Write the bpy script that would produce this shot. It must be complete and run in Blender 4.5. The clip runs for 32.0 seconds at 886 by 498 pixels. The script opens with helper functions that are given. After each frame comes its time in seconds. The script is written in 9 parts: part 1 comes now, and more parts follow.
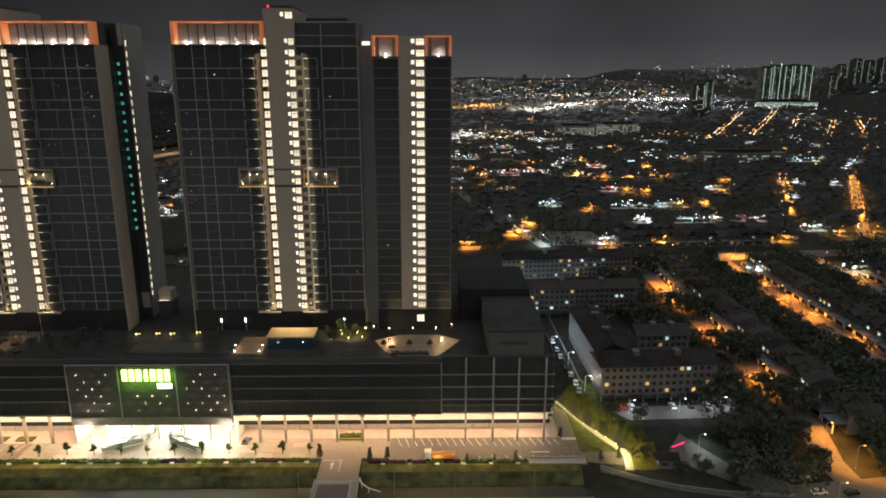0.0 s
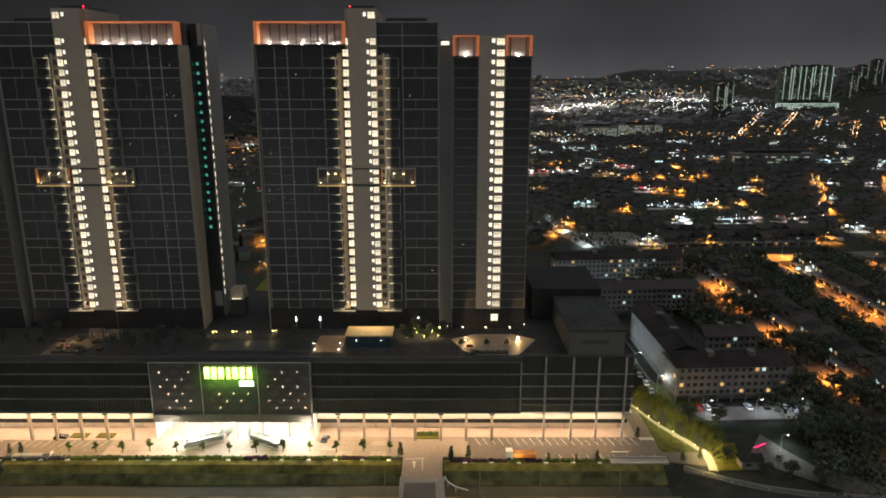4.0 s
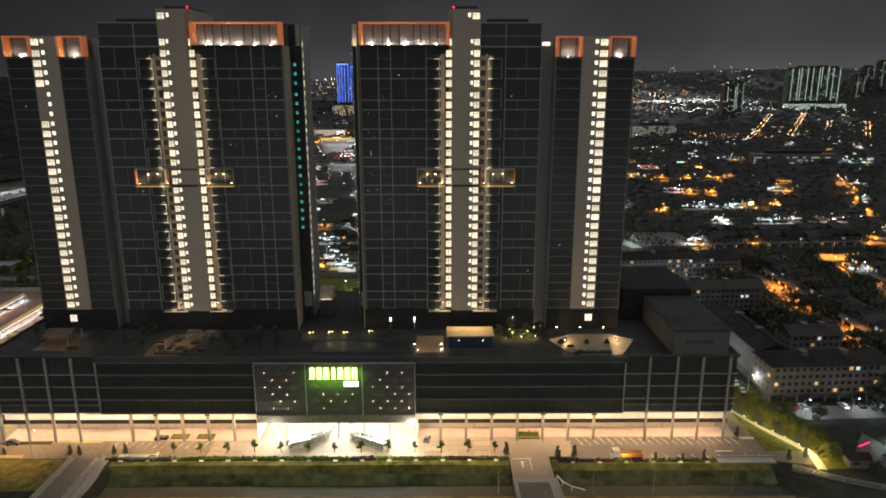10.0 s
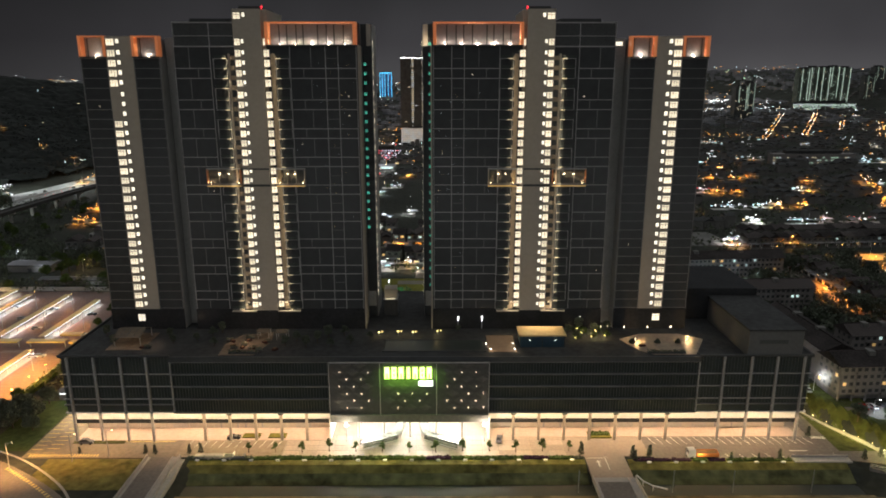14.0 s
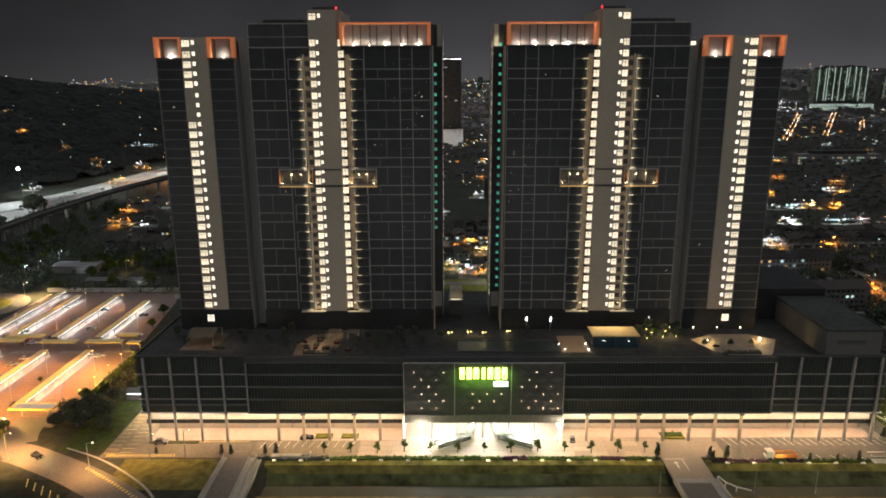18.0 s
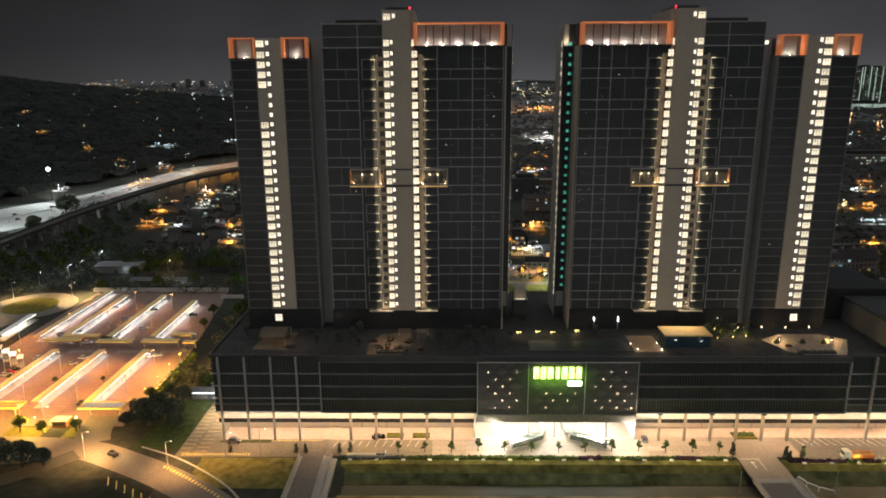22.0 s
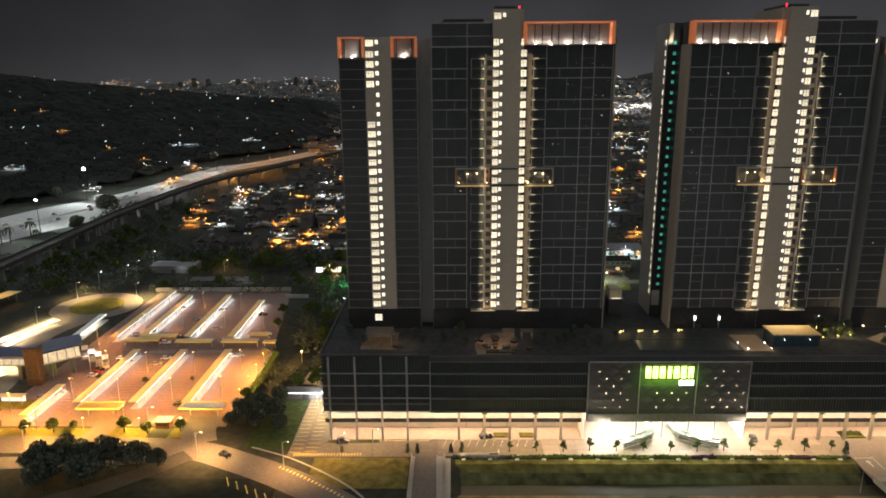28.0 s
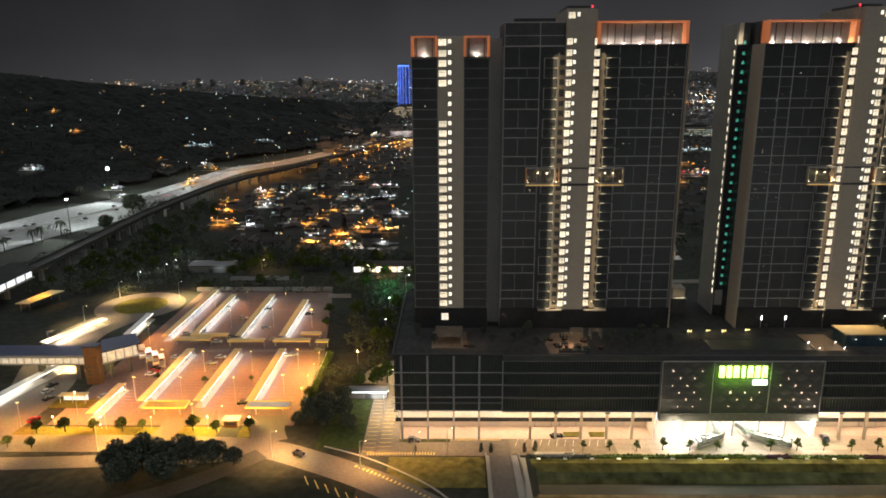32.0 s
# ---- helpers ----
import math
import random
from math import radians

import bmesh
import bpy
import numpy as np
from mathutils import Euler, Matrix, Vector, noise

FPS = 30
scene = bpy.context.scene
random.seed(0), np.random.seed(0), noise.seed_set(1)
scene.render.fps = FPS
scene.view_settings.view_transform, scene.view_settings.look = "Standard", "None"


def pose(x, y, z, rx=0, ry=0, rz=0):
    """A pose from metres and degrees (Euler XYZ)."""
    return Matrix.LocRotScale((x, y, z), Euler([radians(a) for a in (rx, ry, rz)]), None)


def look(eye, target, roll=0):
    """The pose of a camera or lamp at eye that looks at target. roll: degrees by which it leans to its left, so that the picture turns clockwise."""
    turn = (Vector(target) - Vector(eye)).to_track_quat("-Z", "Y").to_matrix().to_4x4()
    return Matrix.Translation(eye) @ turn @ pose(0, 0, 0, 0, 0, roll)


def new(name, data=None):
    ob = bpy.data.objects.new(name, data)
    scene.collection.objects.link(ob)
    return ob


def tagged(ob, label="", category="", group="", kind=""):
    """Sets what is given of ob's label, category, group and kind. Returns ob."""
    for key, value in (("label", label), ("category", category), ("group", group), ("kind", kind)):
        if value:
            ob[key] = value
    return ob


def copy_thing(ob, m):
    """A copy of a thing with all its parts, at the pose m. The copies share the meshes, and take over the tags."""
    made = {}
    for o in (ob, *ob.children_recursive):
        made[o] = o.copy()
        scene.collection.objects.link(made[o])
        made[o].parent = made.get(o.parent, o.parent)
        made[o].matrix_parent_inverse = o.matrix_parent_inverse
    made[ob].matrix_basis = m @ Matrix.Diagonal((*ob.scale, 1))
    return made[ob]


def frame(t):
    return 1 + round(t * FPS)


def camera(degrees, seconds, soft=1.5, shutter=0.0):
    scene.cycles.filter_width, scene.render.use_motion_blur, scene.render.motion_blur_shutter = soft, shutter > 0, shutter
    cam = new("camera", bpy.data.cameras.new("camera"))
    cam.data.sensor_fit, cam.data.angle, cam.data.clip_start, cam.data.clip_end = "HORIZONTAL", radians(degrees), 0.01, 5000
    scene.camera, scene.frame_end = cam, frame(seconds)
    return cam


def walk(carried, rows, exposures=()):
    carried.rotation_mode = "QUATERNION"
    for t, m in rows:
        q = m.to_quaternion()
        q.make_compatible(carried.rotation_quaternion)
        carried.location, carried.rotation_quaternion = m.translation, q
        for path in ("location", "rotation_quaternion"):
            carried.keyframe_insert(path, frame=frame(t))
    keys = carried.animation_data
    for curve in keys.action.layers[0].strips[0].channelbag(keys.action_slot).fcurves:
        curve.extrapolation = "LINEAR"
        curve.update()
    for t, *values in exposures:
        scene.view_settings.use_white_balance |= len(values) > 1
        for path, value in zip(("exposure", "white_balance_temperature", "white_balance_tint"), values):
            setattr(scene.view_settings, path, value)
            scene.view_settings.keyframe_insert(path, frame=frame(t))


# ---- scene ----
cam = camera(66.0, 32.0, soft=1.8)
PATH = [
    (0, (-4.071, 0.424, 114.402), (-4.047, 2.362, 113.908), 0.0),
    (0.5, (-6.805, 0.458, 114.381), (-6.783, 2.396, 113.889), 0.1),
    (1, (-9.549, 0.482, 114.351), (-9.53, 2.42, 113.859), 0.1),
    (1.5, (-12.317, 0.461, 114.307), (-12.306, 2.399, 113.815), 0.1),
    (2, (-15.118, 0.425, 114.279), (-15.111, 2.363, 113.787), 0.1),
    (2.5, (-17.937, 0.288, 114.258), (-17.935, 2.227, 113.765), 0.0),
    (3, (-20.783, 0.135, 114.236), (-20.786, 2.073, 113.742), 0.0),
    (3.5, (-23.621, 0.054, 114.210), (-23.623, 1.992, 113.717), 0.0),
    (5.5, (-34.918, -0.057, 113.953), (-34.924, 1.881, 113.461), -0.0),
    (6, (-37.775, -0.104, 113.926), (-37.782, 1.834, 113.434), -0.0),
    (6.5, (-40.627, -0.152, 113.943), (-40.632, 1.787, 113.450), 0.0),
    (7, (-43.529, -0.148, 113.969), (-43.52, 1.79, 113.477), 0.0),
    (7.5, (-46.45, -0.161, 114.000), (-46.435, 1.777, 113.507), 0.0),
    (8, (-49.351, -0.149, 114.028), (-49.337, 1.789, 113.535), -0.0),
    (8.5, (-52.169, -0.193, 114.058), (-52.156, 1.746, 113.566), 0.0),
    (9, (-54.923, -0.208, 114.068), (-54.911, 1.73, 113.576), 0.0),
    (9.5, (-57.712, -0.247, 114.061), (-57.701, 1.692, 113.570), 0.0),
    (10, (-60.492, -0.321, 114.053), (-60.482, 1.618, 113.563), 0.0),
    (10.5, (-63.246, -0.402, 114.047), (-63.237, 1.537, 113.557), 0.0),
    (11, (-65.965, -0.491, 114.044), (-65.959, 1.448, 113.553), 0.0),
    (11.5, (-68.75, -0.52, 114.042), (-68.745, 1.419, 113.552), 0.0),
    (12, (-71.638, -0.513, 114.041), (-71.632, 1.426, 113.551), 0.0),
    (12.5, (-74.652, -0.455, 114.031), (-74.646, 1.484, 113.541), 0.0),
    (13, (-77.707, -0.414, 114.024), (-77.699, 1.525, 113.534), 0.0),
    (13.5, (-80.628, -0.472, 114.013), (-80.62, 1.467, 113.523), 0.1),
    (14, (-83.495, -0.476, 113.993), (-83.488, 1.463, 113.503), 0.0),
    (14.5, (-86.317, -0.468, 113.968), (-86.311, 1.472, 113.478), 0.0),
    (16.5, (-97.375, -0.427, 113.737), (-97.376, 1.512, 113.250), -0.0),
    (17, (-99.877, -0.555, 113.726), (-99.881, 1.385, 113.239), -0.1),
    (17.5, (-102.324, -0.527, 113.695), (-102.333, 1.413, 113.209), -0.1),
    (18, (-104.787, -0.447, 113.649), (-104.8, 1.493, 113.163), -0.2),
    (18.5, (-107.284, -0.457, 113.604), (-107.3, 1.484, 113.119), -0.2),
    (19, (-109.844, -0.476, 113.564), (-109.863, 1.464, 113.078), -0.2),
    (19.5, (-112.629, -0.552, 113.514), (-112.649, 1.389, 113.030), -0.2),
    (20, (-115.434, -0.656, 113.471), (-115.455, 1.285, 112.987), -0.3),
    (20.5, (-118.14, -0.768, 113.442), (-118.163, 1.173, 112.958), -0.3),
    (21, (-120.807, -0.797, 113.429), (-120.833, 1.143, 112.945), -0.3),
    (21.5, (-123.507, -0.892, 113.443), (-123.534, 1.049, 112.960), -0.3),
    (22, (-126.355, -0.982, 113.485), (-126.383, 0.958, 113.001), -0.3),
    (22.5, (-129.343, -1.012, 113.541), (-129.37, 0.928, 113.057), -0.3),
    (23, (-132.419, -0.88, 113.573), (-132.444, 1.061, 113.089), -0.3),
    (23.5, (-135.192, -0.911, 113.602), (-135.218, 1.029, 113.117), -0.3),
    (24, (-137.888, -1.003, 113.623), (-137.917, 0.938, 113.138), -0.4),
    (24.5, (-140.611, -1.064, 113.629), (-140.641, 0.876, 113.144), -0.4),
    (25, (-143.394, -1.154, 113.646), (-143.424, 0.786, 113.161), -0.4),
    (25.5, (-146.331, -1.12, 113.654), (-146.361, 0.82, 113.169), -0.3),
    (27.5, (-158.389, -0.951, 113.862), (-158.415, 0.989, 113.375), -0.3),
    (28, (-161.35, -1.007, 113.872), (-161.376, 0.933, 113.384), -0.4),
    (28.5, (-164.197, -1.015, 113.850), (-164.224, 0.925, 113.361), -0.3),
    (29, (-167.09, -1.038, 113.812), (-167.115, 0.901, 113.324), -0.3),
    (29.5, (-170.039, -1.093, 113.787), (-170.064, 0.846, 113.299), -0.3),
    (30, (-173.069, -1.057, 113.744), (-173.092, 0.882, 113.256), -0.2),
    (30.5, (-176.112, -1.006, 113.687), (-176.134, 0.933, 113.199), -0.3),
    (31, (-179.112, -1.043, 113.634), (-179.133, 0.896, 113.147), -0.3),
    (31.5, (-181.963, -1.192, 113.589), (-181.985, 0.748, 113.103), -0.2),
    (32, (-184.603, -1.371, 113.546), (-184.627, 0.569, 113.060), -0.3),
]
walk(cam, [(t, look(eye, target, roll)) for t, eye, target, roll in PATH], [(0.0, 0.12), (32.0, 0.12)])

# ---- night sky: grey city glow, paler near the horizon; unseen zenith raised as fill ----
world = bpy.data.worlds.new("night_sky")
scene.world = world
world.use_nodes = True
wn, wl = world.node_tree.nodes, world.node_tree.links
wn.clear()
w_out, w_bg = wn.new("ShaderNodeOutputWorld"), wn.new("ShaderNodeBackground")
w_tc, w_sep, w_ramp = wn.new("ShaderNodeTexCoord"), wn.new("ShaderNodeSeparateXYZ"), wn.new("ShaderNodeValToRGB")
wl.new(w_tc.outputs["Generated"], w_sep.inputs[0])
wl.new(w_sep.outputs["Z"], w_ramp.inputs[0])
w_cloud, w_mix, w_map = wn.new("ShaderNodeTexNoise"), wn.new("ShaderNodeMix"), wn.new("ShaderNodeMapRange")
w_cloud.inputs["Scale"].default_value, w_cloud.inputs["Detail"].default_value = 2.6, 4.0
wl.new(w_tc.outputs["Generated"], w_cloud.inputs["Vector"])
w_map.inputs["From Min"].default_value, w_map.inputs["From Max"].default_value = 0.3, 0.7
w_map.inputs["To Min"].default_value, w_map.inputs["To Max"].default_value = 0.72, 1.28
wl.new(w_cloud.outputs[0], w_map.inputs["Value"])
w_mix.data_type, w_mix.blend_type = "RGBA", "MULTIPLY"
w_mix.inputs["Factor"].default_value = 1.0
wl.new(w_ramp.outputs[0], w_mix.inputs["A"])
w_dot, w_side, w_both = wn.new("ShaderNodeVectorMath"), wn.new("ShaderNodeMapRange"), wn.new("ShaderNodeMath")
w_dot.operation, w_both.operation = "DOT_PRODUCT", "MULTIPLY"
w_dot.inputs[1].default_value = (0.32, 0.947, 0.0)
wl.new(w_tc.outputs["Generated"], w_dot.inputs[0])
w_side.interpolation_type = "SMOOTHSTEP"
w_side.inputs["From Min"].default_value, w_side.inputs["From Max"].default_value = 0.6, 1.0
w_side.inputs["To Min"].default_value, w_side.inputs["To Max"].default_value = 0.72, 1.7
wl.new(w_dot.outputs["Value"], w_side.inputs["Value"])
wl.new(w_map.outputs[0], w_both.inputs[0])
wl.new(w_side.outputs[0], w_both.inputs[1])
wl.new(w_both.outputs[0], w_mix.inputs["B"])
wl.new(w_mix.outputs["Result"], w_bg.inputs[0])
wl.new(w_bg.outputs[0], w_out.inputs[0])
w_ramp.color_ramp.elements[0].position, w_ramp.color_ramp.elements[0].color = 0.0, (0.04, 0.039, 0.041, 1)
w_ramp.color_ramp.elements[1].position, w_ramp.color_ramp.elements[1].color = 1.0, (0.66, 0.69, 0.71, 1)
for at, c in ((0.045, (0.026, 0.025, 0.027, 1)), (0.13, (0.0165, 0.0165, 0.0175, 1)), (0.42, (0.29, 0.302, 0.308, 1))):
    w_ramp.color_ramp.elements.new(at).color = c
w_bg.inputs[1].default_value = 1.0

WARM, WHITE, SODIUM, COOL, GREENISH = (1.0, 0.76, 0.46), (1.0, 0.93, 0.82), (1.0, 0.38, 0.05), (0.78, 0.9, 1.0), (0.75, 1.0, 0.35)


def lamp(kind, loc, power, colour, radius=0.4, target=None, size=None, spot=None):
    """A point, spot or area lamp, aimed at target; some are unseen helpers."""
    data = bpy.data.lights.new("light", kind)
    data.energy, data.color = power, colour
    if kind == "AREA":
        data.shape, data.size, data.size_y = "RECTANGLE", size[0], size[1]
    else:
        data.shadow_soft_size = radius
    if kind == "SPOT":
        data.spot_size, data.spot_blend = radians(spot or 90), 0.6
    ob = new("light", data)
    ob.matrix_world = look(loc, target) if target else pose(*loc)
    return ob


# ---- materials ----
def mat(name, colour, rough=0.75, metal=0.0, vary=0.3, grain=1.2, broad=0.12, bump=0.0, piece=0.0):
    """A surface whose colour varies at two scales, with fine relief; piece: variation from object to object."""
    m = bpy.data.materials.new(name)
    m.use_nodes = True
    n, l = m.node_tree.nodes, m.node_tree.links
    p = n["Principled BSDF"]
    p.inputs["Roughness"].default_value, p.inputs["Metallic"].default_value = rough, metal
    if rough >= 0.8:
        p.inputs["Specular IOR Level"].default_value = 0.06
    tc = n.new("ShaderNodeTexCoord")
    fine, wide = n.new("ShaderNodeTexNoise"), n.new("ShaderNodeTexNoise")
    fine.inputs["Scale"].default_value, wide.inputs["Scale"].default_value = grain, broad
    fine.inputs["Detail"].default_value, wide.inputs["Detail"].default_value = 4, 5
    l.new(tc.outputs["Object"], fine.inputs["Vector"])
    l.new(tc.outputs["Object"], wide.inputs["Vector"])
    add = n.new("ShaderNodeMath")
    add.operation = "ADD"
    l.new(fine.outputs[0], add.inputs[0])
    l.new(wide.outputs[0], add.inputs[1])
    last = add
    if piece:
        info, scale, more = n.new("ShaderNodeObjectInfo"), n.new("ShaderNodeMath"), n.new("ShaderNodeMath")
        scale.operation, more.operation = "MULTIPLY_ADD", "ADD"
        scale.inputs[1].default_value, scale.inputs[2].default_value = piece, -piece / 2
        l.new(info.outputs["Random"], scale.inputs[0])
        l.new(add.outputs[0], more.inputs[0])
        l.new(scale.outputs[0], more.inputs[1])
        last = more
    ramp = n.new("ShaderNodeMapRange")
    ramp.inputs["From Min"].default_value, ramp.inputs["From Max"].default_value = 0.6, 1.4
    ramp.inputs["To Min"].default_value, ramp.inputs["To Max"].default_value = 1 - vary, 1 + vary
    l.new(last.outputs[0], ramp.inputs["Value"])
    mix = n.new("ShaderNodeMix")
    mix.data_type, mix.blend_type = "RGBA", "MULTIPLY"
    mix.inputs["Factor"].default_value = 1.0
    mix.inputs["A"].default_value = (*colour, 1)
    l.new(ramp.outputs[0], mix.inputs["B"])
    l.new(mix.outputs["Result"], p.inputs["Base Color"])
    if bump:
        b = n.new("ShaderNodeBump")
        b.inputs["Strength"].default_value, b.inputs["Distance"].default_value = bump, 0.15
        l.new(fine.outputs[0], b.inputs["Height"])
        l.new(b.outputs[0], p.inputs["Normal"])
    return m


def glow(name, colour, strength, vary=0.0, sampled=False, patch=0.0):
    """An emitting surface; vary: from piece to piece; patch: curtains and things inside a lit room."""
    m = bpy.data.materials.new(name)
    m.use_nodes = True
    n, l = m.node_tree.nodes, m.node_tree.links
    p = n["Principled BSDF"]
    p.inputs["Base Color"].default_value = (*[c * 0.3 for c in colour], 1)
    p.inputs["Roughness"].default_value = 0.3
    p.inputs["Emission Color"].default_value = (*colour, 1)
    p.inputs["Emission Strength"].default_value = strength
    last = None
    if vary:
        info, r = n.new("ShaderNodeObjectInfo"), n.new("ShaderNodeMapRange")
        r.inputs["To Min"].default_value, r.inputs["To Max"].default_value = strength * (1 - vary), strength * (1 + vary)
        l.new(info.outputs["Random"], r.inputs["Value"])
        last = r
    if patch:
        tc, tex, r2, mul = n.new("ShaderNodeTexCoord"), n.new("ShaderNodeTexNoise"), n.new("ShaderNodeMapRange"), n.new("ShaderNodeMath")
        tex.inputs["Scale"].default_value = 0.9
        l.new(tc.outputs["Object"], tex.inputs["Vector"])
        r2.inputs["From Min"].default_value, r2.inputs["From Max"].default_value = 0.3, 0.7
        r2.inputs["To Min"].default_value, r2.inputs["To Max"].default_value = 1 - patch, 1 + patch
        l.new(tex.outputs[0], r2.inputs["Value"])
        mul.operation = "MULTIPLY"
        mul.inputs[1].default_value = strength
        l.new(r2.outputs[0], mul.inputs[0])
        if last:
            l.new(last.outputs[0], mul.inputs[1])
        last = mul
    if last:
        l.new(last.outputs[0], p.inputs["Emission Strength"])
    if not sampled:
        m.cycles.emission_sampling = "NONE"
    return m


def glass(name, colour, rough=0.12):
    """Dark curtain-wall glass over unlit rooms."""
    m = mat(name, colour, rough, 0.0, 0.25, 0.4, 0.05)
    m.node_tree.nodes["Principled BSDF"].inputs["Specular IOR Level"].default_value = 0.35
    return m


M_GLASS = glass("dark_glass", (0.032, 0.034, 0.035), 0.35)
M_GLASS2 = glass("podium_glass", (0.04, 0.047, 0.043), 0.4)
M_FIN = mat("podium_fin", (0.062, 0.07, 0.063), 0.6)
M_BROWN = mat("brown_spandrel", (0.26, 0.2, 0.135), 0.7, 0.0, 0.2)
M_TRIM = mat("grey_trim", (0.273, 0.264, 0.255), 0.6, 0.0)
M_TRIM_DIM = mat("dim_trim", (0.145, 0.141, 0.136), 0.6, 0.0)
M_BEIGE = mat("beige_render", (0.36, 0.315, 0.26), 0.85, 0.0, 0.1, 0.8, 0.06)
M_GREY = mat("grey_render", (0.27, 0.265, 0.255), 0.8, 0.0, 0.15)
M_DARKWALL = mat("charcoal_wall", (0.042, 0.043, 0.043), 0.7)
M_VOID = mat("near_black_face", (0.03, 0.03, 0.031), 0.85)
M_ROOF = mat("dark_roof", (0.048, 0.048, 0.047), 0.85, 0.0, 0.4, 0.6, 0.08)
M_COPPER = mat("copper_frame", (0.62, 0.26, 0.12), 0.45, 0.2, 0.12)
# Lamp wash on the crown frames is put in as emission.
M_COPPER_WASH = glow("copper_wash_glow", (1.0, 0.25, 0.08), 0.2, 0.1)
M_COPPER_WASH.node_tree.nodes["Principled BSDF"].inputs["Base Color"].default_value = (0.62, 0.28, 0.13, 1)
M_PANEL = mat("crown_panel", (0.22, 0.205, 0.21), 0.5, 0.3, 0.15)
M_ROOM = glow("lit_window", (1.0, 0.86, 0.62), 1.0, 0.28, True, 0.22)
M_ROOM2 = glow("lit_stair_window", (1.0, 0.9, 0.72), 1.15, 0.15, True)
M_GREENWIN = glow("green_lit_window", (0.1, 0.72, 0.5), 0.52, 0.3, False, 0.35)
M_GLINT = glow("warm_reflection", (1.0, 0.75, 0.4), 1.1)
M_GLINT_W = glow("white_reflection", (0.85, 0.95, 1.0), 0.9)
M_SLOT = glow("lit_slot_window", (1.0, 0.86, 0.6), 1.5, 0.3)
M_BULB = glow("warm_bulb", (1.0, 0.82, 0.55), 9.0)
M_BULB_W = glow("white_bulb", (1.0, 0.97, 0.92), 9.0)
M_BULB_O = glow("sodium_bulb", (1.0, 0.5, 0.12), 9.0)
M_RED = glow("red_beacon", (1.0, 0.03, 0.05), 2.2)
M_CONC = mat("concrete", (0.32, 0.3, 0.27), 0.85, 0.0, 0.2, 1.5, 0.1)
M_CONC_D = mat("dark_concrete", (0.14, 0.135, 0.125), 0.9, 0.0, 0.3, 0.9, 0.1)
M_WHITE = mat("white_paint", (0.72, 0.7, 0.66), 0.6, 0.0, 0.12, 1.0, 0.1)
M_PAVE = mat("plaza_paving", (0.21, 0.17, 0.13), 0.6, 0.0, 0.22, 0.9, 0.09)
M_ASPH = mat("asphalt", (0.055, 0.053, 0.05), 0.85, 0.0, 0.3, 1.2, 0.06, 0.2)
M_ASPH_L = mat("worn_asphalt", (0.14, 0.125, 0.11), 0.85, 0.0, 0.3, 1.0, 0.05, 0.2)
M_ROAD = mat("road_asphalt", (0.15, 0.13, 0.11), 0.8, 0.0, 0.25, 1.0, 0.05)
M_LINE = mat("road_paint", (0.62, 0.6, 0.52), 0.7, 0.0, 0.25, 2.0)
M_YLINE = mat("yellow_road_paint", (0.6, 0.45, 0.12), 0.7, 0.0, 0.25, 2.0)
M_GRASS = mat("grass", (0.115, 0.105, 0.022), 0.95, 0.0, 0.5, 0.7, 0.06, 0.25)
M_GROUND = mat("soil_and_scrub", (0.034, 0.036, 0.029), 0.95, 0.0, 0.5, 0.3, 0.02, 0.4)
M_LEAF = mat("leaves", (0.06, 0.085, 0.025), 0.8, 0.0, 0.5, 0.8, 0.2)
M_LEAF_D = mat("dark_leaves", (0.074, 0.084, 0.06), 0.85, 0.0, 0.5, 0.8, 0.2)
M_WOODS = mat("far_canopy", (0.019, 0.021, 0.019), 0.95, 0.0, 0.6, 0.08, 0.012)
M_BARK = mat("bark", (0.08, 0.06, 0.04), 0.9)
M_STEEL = mat("galvanised_steel", (0.4, 0.4, 0.4), 0.45, 0.7)
M_TYRE = mat("tyre", (0.02, 0.02, 0.02), 0.9)
M_TILE = mat("roof_tile", (0.042, 0.036, 0.034), 0.8, 0.0, 0.5, 1.5, 0.1, 0.0, 1.1)
M_SHEET = mat("roof_sheet", (0.12, 0.12, 0.125), 0.6, 0.2, 0.4, 1.0, 0.1, 0.0, 0.8)
M_HOUSE = mat("house_wall", (0.15, 0.143, 0.135), 0.85, 0.0, 0.25, 1.0, 0.1, 0.0, 0.6)
M_POOL = mat("pool_water", (0.018, 0.026, 0.024), 0.5)
M_CANAL = mat("canal_water_surface", (0.012, 0.016, 0.01), 0.65, 0.0, 0.4, 0.3, 0.08)
M_BLUEROOF = mat("blue_metal_roof", (0.03, 0.04, 0.1), 0.4, 0.3)
M_BRICK = mat("brown_brick", (0.13, 0.075, 0.045), 0.85)
M_WOOD = mat("deck_boards", (0.2, 0.135, 0.085), 0.7, 0.0, 0.3)


